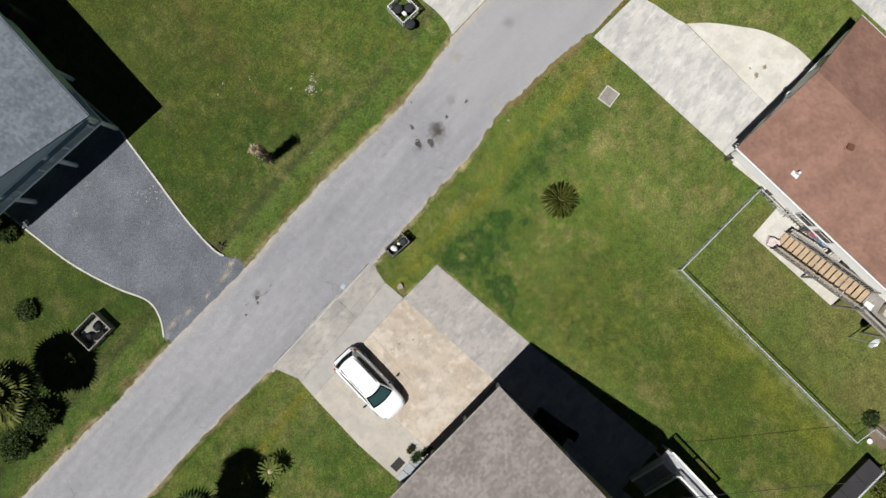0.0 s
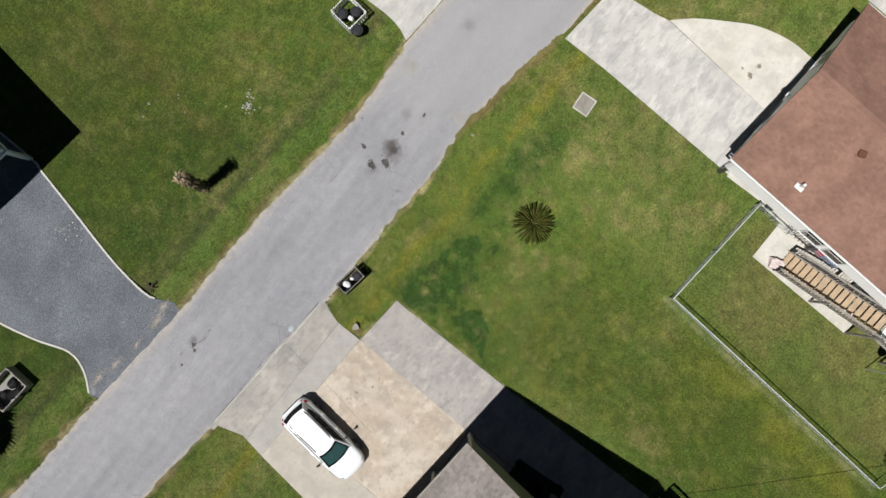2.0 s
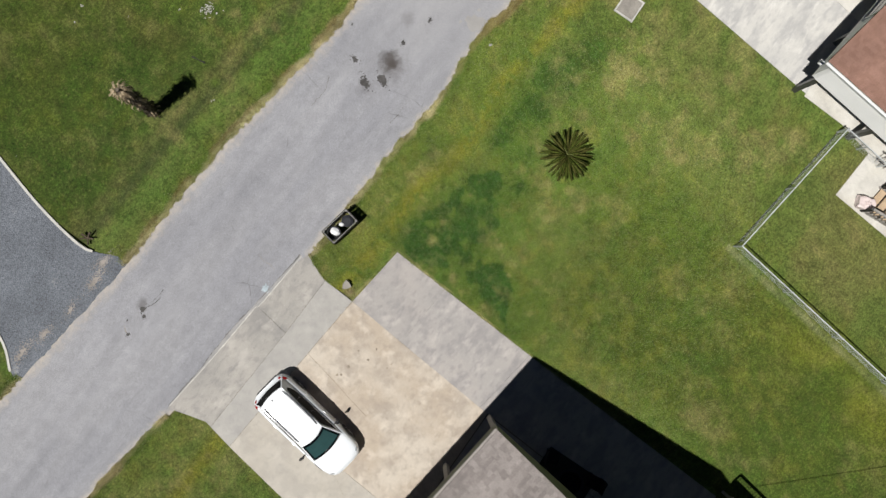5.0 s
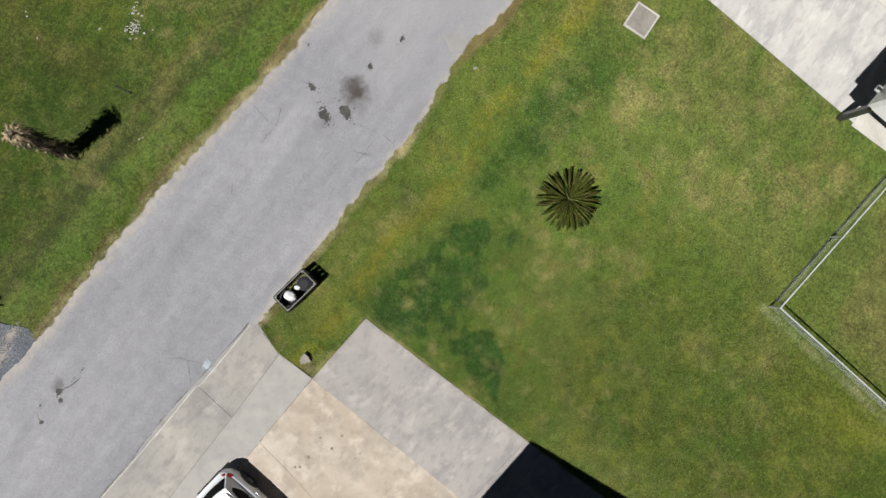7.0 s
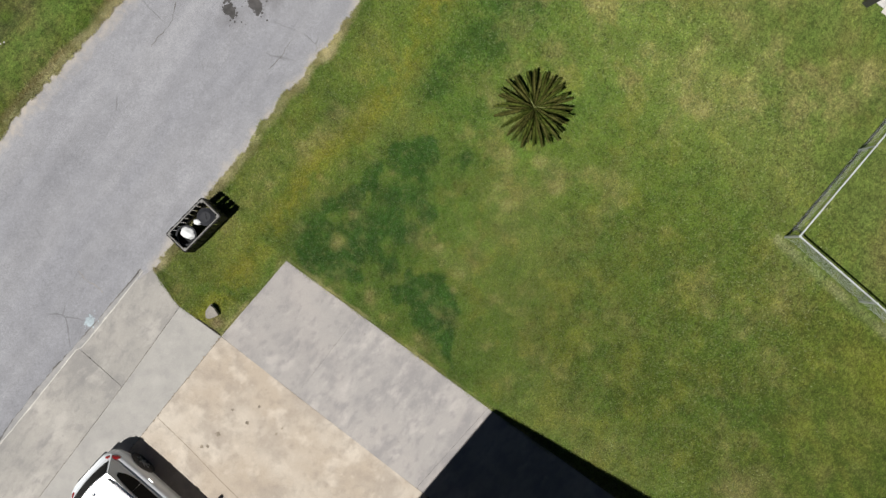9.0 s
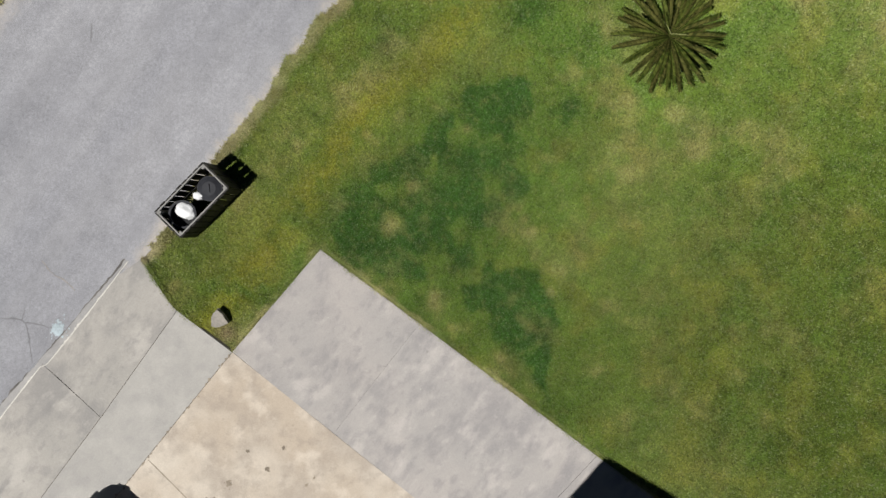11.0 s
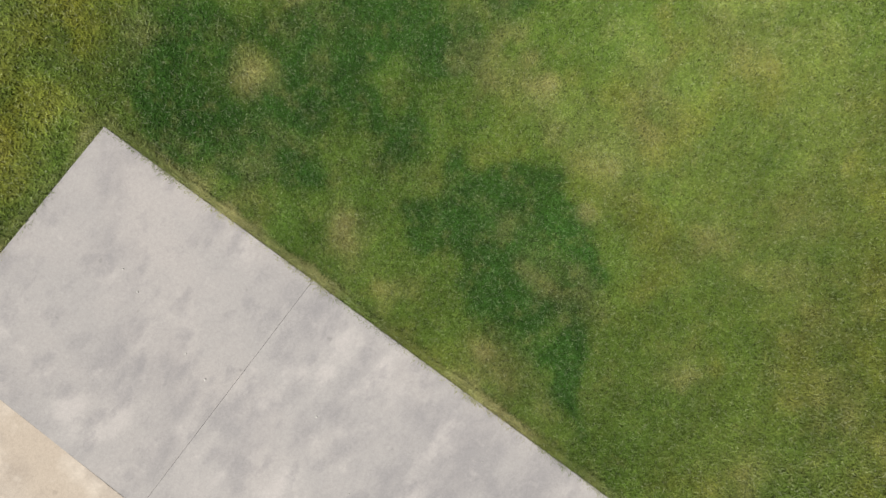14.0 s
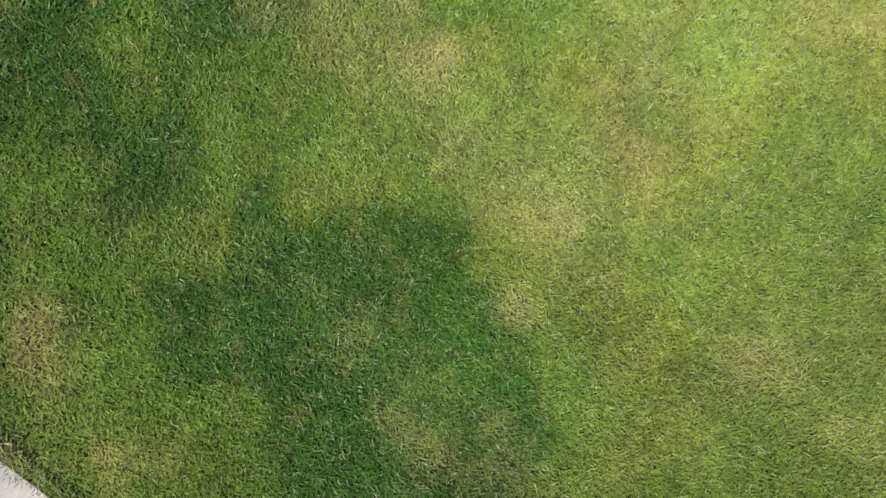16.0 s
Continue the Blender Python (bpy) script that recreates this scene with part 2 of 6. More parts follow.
M = {
    "asphalt": asphalt(),
    "gravel": gravel_mat(),
    "grass_ground": turf("lawn_ground", False),
    "grass_blade": turf("lawn_blades", True),
    "conc_grey": concrete("grey_concrete", (0.355, 0.336, 0.327), (0.396, 0.367, 0.352), 1.25, (0.75, 1.3, 1)),
    "conc_mortar": concrete("grey_mortar", (0.300, 0.295, 0.295), (0.345, 0.335, 0.330), 1.0),
    "conc_lip": concrete("pale_broken_concrete", (0.52, 0.50, 0.47), (0.58, 0.555, 0.52), 0.5),
    "conc_strip": concrete("newer_grey_concrete", (0.376, 0.362, 0.346), (0.406, 0.390, 0.371), 0.6),
    "conc_apron": concrete("weathered_apron_concrete", (0.336, 0.321, 0.303), (0.388, 0.366, 0.342), 1.25, (0.8, 1.3, 1)),
    "conc_side": concrete("faded_tan_concrete", (0.425, 0.392, 0.348), (0.475, 0.442, 0.398), 0.6),
    "conc_tan": concrete("tan_stained_concrete", (0.432, 0.366, 0.300), (0.530, 0.474, 0.410), 1.0),
    "conc_pale": concrete("pale_concrete", (0.510, 0.500, 0.485), (0.575, 0.560, 0.535), 1.15, (0.75, 1.7, 1)),
    "conc_cream": concrete("cream_concrete", (0.56, 0.535, 0.48), (0.61, 0.59, 0.55), 0.7),
    "curb": plain("pale_edging_concrete", (0.50, 0.49, 0.46), 0.85),
    "soil": plain("joint_soil", (0.17, 0.145, 0.11), 0.95),
    "bare_soil": plain("bare_brown_soil", (0.17, 0.13, 0.095), 0.95, grain=14, vary=0.35, bump=0.6),
    # earth with the shade of the slab gap put into its colour
    "gap_shade": plain("shaded_gap_earth", (0.035, 0.028, 0.022), 0.95, grain=30, vary=0.35, bump=0.6),
    "grey_slab": plain("grey_broken_concrete", (0.27, 0.25, 0.225), 0.92, grain=22, vary=0.25, bump=0.5),
    "dust": plain("sandy_road_dirt", (0.27, 0.245, 0.225), 0.95, grain=10, vary=0.3),
    "patch": plain("pale_asphalt_patch", (0.315, 0.305, 0.30), 0.9, grain=30, vary=0.12),
    "oil": plain("oil_stain", (0.072, 0.068, 0.068), 0.8, grain=9, vary=0.4),
    "soot": plain("sooty_stain", (0.13, 0.12, 0.115), 0.85, grain=9, vary=0.4),
    "drip": plain("brown_drip_stain", (0.25, 0.21, 0.165), 0.85, grain=9, vary=0.35),
    "chalk": plain("pale_blue_paint_mark", (0.36, 0.42, 0.46), 0.85, grain=25, vary=0.3),
    "shingle_grey": shingle("grey_shingle", (0.142, 0.166, 0.200), (0.194, 0.222, 0.262)),
    "shingle_taupe": shingle("taupe_shingle", (0.222, 0.197, 0.190), (0.292, 0.262, 0.252)),
    "shingle_brown": shingle("red_brown_shingle", (0.234, 0.135, 0.105), (0.268, 0.157, 0.125)),
    "white_wall": plain("white_siding_paint", (0.92, 0.92, 0.92), 0.6, grain=20, vary=0.03),
    # blue siding, strengthened with the sky tint of its shaded side
    "blue_wall": plain("pale_blue_grey_siding", (0.45, 0.60, 0.80), 0.6, grain=20, vary=0.06),
    "olive_wall": plain("olive_siding", (0.25, 0.26, 0.18), 0.7, grain=20, vary=0.08),
    "white_trim": plain("white_trim_paint", (0.74, 0.75, 0.76), 0.5, grain=30, vary=0.05),
    # blue copy of the white trim, sky tint of porch shade put into it
    "shade_blue_trim": plain("shade_blue_trim_paint", (0.72, 0.82, 0.94), 0.5, grain=30, vary=0.05),
    "deck_wood": plain("tan_deck_wood", (0.45, 0.335, 0.225), 0.75, grain=30, vary=0.2),
    "grey_wood": plain("weathered_grey_wood", (0.30, 0.28, 0.26), 0.85, grain=30, vary=0.25),
    "black_wood": plain("black_stained_wood", (0.024, 0.022, 0.02), 0.75, grain=35, vary=0.35),
    "end_grain": plain("pale_cut_wood", (0.255, 0.248, 0.24), 0.8, grain=30, vary=0.2),
    "galv": plain("galvanised_steel", (0.60, 0.63, 0.65), 0.45, 0.35, grain=30, vary=0.12),
    "black_plastic": plain("black_bin_plastic", (0.015, 0.015, 0.017), 0.6, spec=0.12, grain=15, vary=0.25),
    "grey_plastic": plain("dark_grey_lid_plastic", (0.030, 0.031, 0.037), 0.6, spec=0.15, grain=10, vary=0.3),
    "white_bag": plain("white_plastic_bag", (0.80, 0.81, 0.83), 0.35, grain=14, vary=0.06, bump=0.7),
    "car_white": plain("white_car_paint", (0.84, 0.87, 0.92), 0.22, 0.0, 0.5, grain=2, vary=0.01, bump=0.0),
    "car_black": plain("black_car_trim", (0.02, 0.02, 0.022), 0.45, grain=20, vary=0.1),
    "car_lamp": plain("clear_lamp_glass", (0.50, 0.52, 0.55), 0.12, 0.3, 0.6, grain=30, vary=0.2),
    "car_red": plain("red_lamp_glass", (0.28, 0.012, 0.014), 0.15, 0.0, 0.6, grain=30, vary=0.2),
    "tyre": plain("tyre_rubber", (0.02, 0.02, 0.02), 0.8, grain=40),
    "alloy": plain("alloy_wheel", (0.50, 0.51, 0.53), 0.3, 0.8, grain=20, vary=0.05),
    "deck_paint": plain("grey_deck_paint", (0.40, 0.41, 0.44), 0.7, grain=24, vary=0.2),
    "shed_roof": plain("dark_shed_roofing", (0.03, 0.029, 0.033), 0.8, grain=12, vary=0.3),
    "rail_grey": plain("dark_roof_rail", (0.10, 0.10, 0.105), 0.4, 0.4, grain=20, vary=0.1),
    "trunk": plain("palm_trunk", (0.14, 0.115, 0.09), 0.95, grain=12, vary=0.4, bump=0.8),
    "dead_frond": leaf("dead_frond", (0.30, 0.23, 0.15), (0.60, 0.49, 0.34), 0.8),
    # dark leaf colour that holds the self-shade of the palm's skirt
    "dark_frond": leaf("dark_dead_frond", (0.035, 0.028, 0.022), (0.10, 0.08, 0.06), 0.85),
    "cycad_leaf": leaf("sago_leaf", (0.028, 0.046, 0.007), (0.105, 0.122, 0.026), 0.5),
    "cycad_old": leaf("older_sago_leaf", (0.030, 0.038, 0.008), (0.115, 0.112, 0.032), 0.55),
    "young_leaf": leaf("pale_young_leaf", (0.24, 0.26, 0.10), (0.34, 0.36, 0.16)),
    "star_leaf": leaf("young_palm_leaf", (0.075, 0.105, 0.022), (0.19, 0.22, 0.065)),
    "palm_leaf": leaf("palm_leaf", (0.035, 0.050, 0.012), (0.155, 0.165, 0.045)),
    "shrub_leaf": leaf("shrub_leaf", (0.018, 0.032, 0.010), (0.055, 0.08, 0.025)),
    "pink_cloth": plain("pink_towel", (0.78, 0.24, 0.32), 0.9, grain=40),
    "pink_bag": plain("pinkish_bag_plastic", (0.66, 0.56, 0.55), 0.5, grain=14, vary=0.12, bump=0.7),
    "blue_cloth": plain("blue_towel", (0.10, 0.25, 0.62), 0.9, grain=40),
    "terracotta": plain("terracotta", (0.40, 0.17, 0.09), 0.8),
    "rust": plain("rusty_brown_metal", (0.16, 0.07, 0.04), 0.75, 0.2, grain=25, vary=0.3),
    "teal": plain("teal_plastic", (0.03, 0.20, 0.18), 0.5),
    "wire": plain("black_cable", (0.02, 0.02, 0.02), 0.6),
    "paver": plain("blue_grey_paver", (0.33, 0.35, 0.38), 0.85, grain=18, vary=0.15),
    "stone": plain("pale_stone", (0.47, 0.42, 0.34), 0.9, grain=12, vary=0.25),
    "window": plain("dark_window_glass", (0.02, 0.025, 0.03), 0.06, 0.0, 0.6, grain=3, vary=0.1, bump=0.0),
    "dark_glass": plain("privacy_glass", (0.004, 0.005, 0.006), 0.04, 0.0, 0.05, grain=3, vary=0.1, bump=0.0),
    "car_glass": plain("tinted_car_glass", (0.030, 0.075, 0.078), 0.08, 0.0, 0.6, grain=3, vary=0.1, bump=0.0),
}


# ---- mesh helpers ----
def part(name, bm, material, parent=None, label="", smooth=False):
    """One bmesh as one mesh object, under a thing or a part."""
    data = bpy.data.meshes.new(name)
    bmesh.ops.recalc_face_normals(bm, faces=bm.faces)
    bm.to_mesh(data)
    bm.free()
    return place(name, data, material, parent, label, smooth)


def place(name, data, material=None, parent=None, label="", smooth=False):
    if material and not data.materials:
        data.materials.append(M[material])
    if smooth:
        data.shade_smooth()
    ob = new(name, data)
    if parent:
        ob.parent = parent
    if label:
        tagged(ob, label)
    return ob


def thing(name, m, label, category, group="", kind=""):
    ob = new(name)
    ob.matrix_basis = m
    return tagged(ob, label, category, group, kind)


def box(bm, x, y, z, sx, sy, sz, turn=0.0, bevel=0.0):
    """A box by its middle and sizes."""
    made = bmesh.ops.create_cube(bm, size=1)["verts"]
    m = pose(x, y, z, 0, 0, turn) @ Matrix.Diagonal((sx, sy, sz, 1))
    bmesh.ops.transform(bm, matrix=m, verts=made)
    if bevel:
        edges = list({e for v in made for e in v.link_edges})
        bmesh.ops.bevel(bm, geom=edges, offset=bevel, segments=1, affect="EDGES")
    return bm


def cone(bm, x, y, z0, z1, r0, r1, n=16):
    made = bmesh.ops.create_cone(bm, cap_ends=True, segments=n, radius1=r0, radius2=r1, depth=z1 - z0)["verts"]
    bmesh.ops.translate(bm, vec=(x, y, (z0 + z1) / 2), verts=made)
    return bm


def beam(bm, a, b, w, h=None):
    """A straight bar from a to b."""
    a, b = Vector(a), Vector(b)
    made = bmesh.ops.create_cube(bm, size=1)["verts"]
    turn = (b - a).to_track_quat("Z", "Y").to_matrix().to_4x4()
    bmesh.ops.transform(bm, matrix=Matrix.Translation((a + b) / 2) @ turn @ Matrix.Diagonal((w, h or w, (b - a).length, 1)), verts=made)
    return bm


def prism(bm, outline, z0, z1):
    low = [bm.verts.new((x, y, z0)) for x, y in outline]
    top = [bm.verts.new((x, y, z1)) for x, y in outline]
    bm.faces.new(top)
    bm.faces.new(low[::-1])
    for i in range(len(outline)):
        j = (i + 1) % len(outline)
        bm.faces.new((low[i], low[j], top[j], top[i]))
    return bm


def sheet(name, verts, faces, material, parent=None):
    data = bpy.data.meshes.new(name)
    data.from_pydata([tuple(v) for v in verts], [], [tuple(f) for f in faces])
    data.update()
    return place(name, data, material, parent)


def wobble(p, scale, seed=0.0):
    return noise.noise(Vector((p[0] * scale, p[1] * scale, seed)))


def curve_points(points, step=0.25):
    """A smooth line through a few points."""
    out, pts = [], [Vector((*p, 0)) for p in points]
    pts = [2 * pts[0] - pts[1], *pts, 2 * pts[-1] - pts[-2]]
    for a, b, c, d in zip(pts, pts[1:], pts[2:], pts[3:]):
        n = max(2, int((c - b).length / step))
        for i in range(n):
            t = i / n
            q = 0.5 * (2 * b + (c - a) * t + (2 * a - 5 * b + 4 * c - d) * t * t + (3 * b - a - 3 * c + d) * t ** 3)
            out.append((q.x, q.y))
    out.append(tuple(pts[-2][:2]))
    return out


# ---- the lawn's tone ----
def road_upper(x):
    """The far edge of the asphalt."""
    return np.interp(x, (-600, -25.6, -18.2, -14.2, -7.0, -4.0, -1.7, 0.6, 2.5, 5.2, 7.7, 9.3, 10.5, 16.0, 600),
                     (37.0, 9.62, 9.17, 8.95, 8.38, 8.36, 8.30, 8.13, 7.95, 7.66, 7.64, 7.82, 7.88, 7.62, -21.0))


def road_lower(x):
    """The near edge of the asphalt."""
    return np.interp(x, (-600, -21.0, -15.0, -10.7, -2.0, 0.9, 3.0, 5.0, 6.6, 7.4, 9.0, 11.3, 12.7, 14.1, 16.0, 600),
                     (38.0, 4.05, 3.72, 3.30, 2.75, 2.70, 2.66, 2.53, 2.50, 2.66, 2.78, 2.56, 2.42, 2.14, 1.80, -33.0))


rng = np.random.default_rng(7)
GRID = rng.random((64, 64, 4))


def cloud(x, y, scale, layer=0):
    """Soft value noise on arrays, 0 to 1."""
    u, v = x / scale + 31.7 * layer, y / scale + 17.3 * layer
    i, j = np.floor(u).astype(int), np.floor(v).astype(int)
    fu, fv = u - i, v - j
    fu, fv = fu * fu * (3 - 2 * fu), fv * fv * (3 - 2 * fv)
    g = GRID[:, :, layer % 4]
    a, b = g[i % 64, j % 64], g[(i + 1) % 64, j % 64]
    c, d = g[i % 64, (j + 1) % 64], g[(i + 1) % 64, (j + 1) % 64]
    return (a * (1 - fu) + b * fu) * (1 - fv) + (c * (1 - fu) + d * fu) * fv


def soft(v, lo, hi):
    t = np.clip((v - lo) / (hi - lo), 0, 1)
    return t * t * (3 - 2 * t)


# lush, blue-green growth: the outlines of its three beds beside the drive, and loose patches (x, y, radius)
LUSH_BEDS = (
    ((4.47, -0.49), (4.86, -0.78), (5.13, -1.23), (5.03, -1.66), (4.45, -1.66), (4.10, -2.02), (3.67, -2.27), (3.16, -2.53), (3.14, -2.15), (3.30, -1.80), (3.10, -1.45), (3.20, -0.97), (3.70, -1.00), (3.86, -0.46)),
    ((3.36, -0.18), (3.86, -0.40), (3.40, -1.00), (3.20, -1.45), (3.00, -1.95), (2.65, -2.27), (2.30, -2.15), (1.97, -2.38), (1.52, -2.70), (1.33, -2.41), (1.26, -1.95), (0.74, -1.97), (0.50, -1.85), (0.30, -1.27),
     (0.20, -0.84), (0.09, -0.36), (0.49, 0.22), (1.03, 0.34), (1.55, 0.20), (2.17, 0.08), (2.78, -0.33)),
    ((1.72, -2.82), (1.92, -3.02), (2.19, -3.50), (2.14, -3.88), (1.90, -4.15), (1.90, -4.50), (1.72, -4.80), (1.35, -4.70), (1.05, -4.95), (0.60, -5.30), (0.36, -5.50), (0.40, -4.95), (0.75, -4.45), (0.65, -4.12),
     (0.66, -3.70), (0.95, -3.45), (0.78, -3.02), (0.92, -2.72), (1.40, -2.90)),
)
LUSH = ((5.15, -2.30, 0.27), (3.55, -1.45, 0.45), (4.12, 1.35, 0.24), (6.35, -0.55, 0.42), (6.9, -0.25, 0.35), (8.26, -0.81, 0.62), (9.42, -0.41, 0.62), (9.63, -1.40, 0.45), (11.54, -1.24, 0.62), (7.6, -0.45, 0.40), (10.4, -0.9, 0.55))
# thin places in the beds, and their densest places
CLEAR = ((3.52, -0.96, 0.36), (3.73, -1.52, 0.28), (3.24, -1.67, 0.22), (1.98, -1.93, 0.30), (1.28, -2.03, 0.24), (2.05, -0.66, 0.24), (1.31, -0.79, 0.34), (2.69, -0.78, 0.18), (1.83, -0.36, 0.18), (3.0, -2.1, 0.36), (1.23, -1.76, 0.18), (0.7, -3.27, 0.26))
DENSE = ((1.35, -4.16, 0.40), (1.55, -4.4, 0.35), (3.79, -1.95, 0.24), (3.35, -2.33, 0.24), (2.55, -2.18, 0.32), (2.63, -0.34, 0.24), (0.88, -0.59, 0.28), (0.99, -1.43, 0.44), (1.69, -2.39, 0.28), (2.09, -1.45, 0.38), (1.62, -3.82, 0.62), (1.25, -4.29, 0.48))
# worn straw-coloured spots: x, y, radius
DRY = ((2.14, -0.69, 0.20), (1.27, -0.85, 0.27), (3.69, -0.92, 0.22), (5.76, -1.90, 0.36), (2.83, -3.16, 0.24), (2.95, -2.95, 0.16), (6.35, -4.00, 0.22), (6.08, -3.16, 0.26), (6.03, -4.83, 0.26), (4.83, -3.99, 0.22),
       (2.04, -4.19, 0.17), (0.62, -2.42, 0.32), (0.40, -3.16, 0.36), (0.40, -4.17, 0.14), (2.41, 0.55, 0.24), (1.42, 1.57, 0.22), (1.97, -2.02, 0.18), (11.45, -2.70, 0.80), (11.55, -2.55, 0.45), (11.95, -3.1, 0.45), (11.8, -9.1, 0.5),
       (13.9, -9.8, 0.45), (7.29, -15.7, 0.35), (3.3, 12.4, 0.4), (1.2, 13.6, 0.6), (0.2, 15.0, 1.0), (-16.0, 15.2, 0.8), (-18.9, 15.4, 0.7))


def within(x, y, outline):
    """How deep each place lies inside an outline, in metres; negative outside."""
    depth, inside = np.full(x.shape, 1e9), np.zeros(x.shape, bool)
    for (ax, ay), (bx, by) in zip(outline, outline[1:] + outline[:1]):
        ux, uy = bx - ax, by - ay
        f = np.clip(((x - ax) * ux + (y - ay) * uy) / (ux * ux + uy * uy), 0, 1)
        depth = np.minimum(depth, np.hypot(x - ax - f * ux, y - ay - f * uy))
        if uy:
            inside ^= ((ay > y) != (by > y)) & (x < ax + (y - ay) * ux / uy)
    return np.where(inside, depth, -depth)


def lawn_tone(x, y):
    x, y = np.asarray(x, float), np.asarray(y, float)
    wide, mid, small, tiny = cloud(x, y, 6.0), cloud(x, y, 1.9, 1), cloud(x, y, 0.55, 2), cloud(x, y, 0.16, 3)
    rag = 0.35 * mid + 0.40 * small + 0.25 * tiny
    colour = np.empty(x.shape + (3,))
    base, fair, lush, dry, gold = (np.array(c) for c in ((0.086, 0.122, 0.020), (0.117, 0.138, 0.033), (0.027, 0.066, 0.0105), (0.250, 0.200, 0.086), (0.172, 0.158, 0.020)))
    colour[:] = base
    f = soft(0.35 * wide + 0.25 * mid + 0.25 * small + 0.15 * tiny, 0.38, 0.64)[..., None]
    colour = colour * (1 - f) + fair * f
    swath = cloud(x, 0.30 * y, 1.1, 2) * 0.4 + cloud(0.4 * x, y, 2.2, 3) * 0.25 + 0.35 * cloud(x, y, 3.5, 1)
    k = soft(swath + 0.25 * (small - 0.5), 0.50, 0.74)[..., None] * 0.55
    colour = colour * (1 - k) + np.array((0.134, 0.140, 0.038)) * k
    k = soft(6.0 - np.hypot(x - 1.5, y + 2.8), 0.0, 4.0)[..., None] * 0.22
    colour = colour * (1 - k) + np.array((0.072, 0.122, 0.022)) * k
    k = soft(0.62 - swath - 0.2 * (small - 0.5), 0.12, 0.34)[..., None] * 0.45
    colour = colour * (1 - k) + np.array((0.060, 0.112, 0.018)) * k
    far = soft(y, 9.0, 12.0)[..., None] * 0.30
    far = far + 0.4 * soft(y, 12.5, 15.0)[..., None] * soft(swath, 0.35, 0.6)[..., None]
    colour = colour * (1 - far) + np.array((0.112, 0.116, 0.026)) * far
    green = np.exp(-((y - road_upper(x) - 3.7) / 1.0) ** 2)[..., None] * 0.6
    colour = colour * (1 - green) + np.array((0.070, 0.106, 0.022)) * green
    # the shallow gutter beside the near edge of the road
    side_ = np.exp(-((y - road_lower(x) + 0.7) / 0.6) ** 2)[..., None] * 0.5
    colour = colour * (1 - side_) + np.array((0.118, 0.138, 0.028)) * side_
    south = (soft(-y, 4.0, 7.5) * soft(x, 0.5, 2.5) * (1 - soft(x, 6.0, 12.0)))[..., None] * 0.72
    colour = colour * (1 - south) + np.array((0.064, 0.083, 0.0125)) * south
    # mottling at arm's length, paler ground by the far drive, a bright corner by the bins
    mott = 0.45 * cloud(x + 0.31 * y, y - 0.27 * x, 0.85, 0) + 0.35 * cloud(x - 0.5 * y, y + 0.4 * x, 0.37, 2) + 0.20 * tiny
    k = soft(mott, 0.54, 0.76)[..., None] * 0.50
    colour = colour * (1 - k) + np.array((0.142, 0.140, 0.026)) * k
    k = (1 - soft(mott, 0.26, 0.46))[..., None] * 0.50
    colour = colour * (1 - k) + np.array((0.055, 0.092, 0.015)) * k
    k = (soft(x, 7.0, 12.0) * soft(6.0 - y, 3.5, 6.0))[..., None] * 0.32
    colour = colour * (1 - k) + np.array((0.135, 0.155, 0.046)) * k
    k = np.exp(-(np.hypot(x - 0.1, y - 1.3) / 1.25) ** 2)[..., None] * (0.35 + 0.65 * soft(mott, 0.35, 0.6)[..., None]) * 0.6
    colour = colour * (1 - k) + np.array((0.170, 0.168, 0.038)) * k
    line = np.interp(x, (-2, 1, 3, 5, 8, 10, 14), (0.85, 0.85, 0.85, 0.55, 0.85, 0.6, 0.4))
    g = np.exp(-((y - line - 0.5 * (mid - 0.5)) / 0.36) ** 2) * soft(rag, 0.22, 0.5) * 0.80
    colour = colour * (1 - g[..., None]) + gold * g[..., None]
    deep = np.full(x.shape, -9.0)
    near = (x > -0.6) & (x < 5.8) & (y > -6.2) & (y < 1.0)
    wx, wy = x[near] + 0.30 * (cloud(x[near], y[near], 0.30, 1) - 0.5), y[near] + 0.30 * (cloud(x[near], y[near], 0.30, 2) - 0.5)
    bed = np.full(wx.shape, -9.0)
    for outline in LUSH_BEDS:
        bed = np.maximum(bed, within(wx, wy, outline))
    for cx, cy, r in CLEAR:
        bed = np.minimum(bed, 1.4 * (np.hypot(wx - cx, wy - cy) - 0.8 * r))
    for cx, cy, r in DENSE:
        bed = np.maximum(bed, 0.8 * (r - np.hypot(wx - cx, wy - cy)))
    deep[near] = bed
    for cx, cy, r in LUSH:
        deep = np.maximum(deep, 0.45 * (r - np.hypot(x - cx, y - cy)))
    thin = 0.5 * soft(y, -0.2, 0.4) + 0.35 * soft(x, 5.2, 6.5)
    halo = (soft(deep + 0.5 * (0.5 * small + 0.5 * mid - 0.5), -0.50, 0.05) * 0.50)[..., None]
    colour = colour * (1 - halo) + np.array((0.056, 0.090, 0.0145)) * halo
    deep = soft(deep + 0.34 * (0.25 * mid + 0.35 * small + 0.40 * tiny - 0.5), -0.09, 0.10) * (0.90 + 0.10 * soft(0.6 * small + 0.4 * mid, 0.28, 0.5)) * (1 - thin)
    deep = (deep * (1 - 0.28 * soft(cloud(x, y, 0.30, 1), 0.66, 0.90)))[..., None]
    colour = colour * (1 - deep) + lush * deep
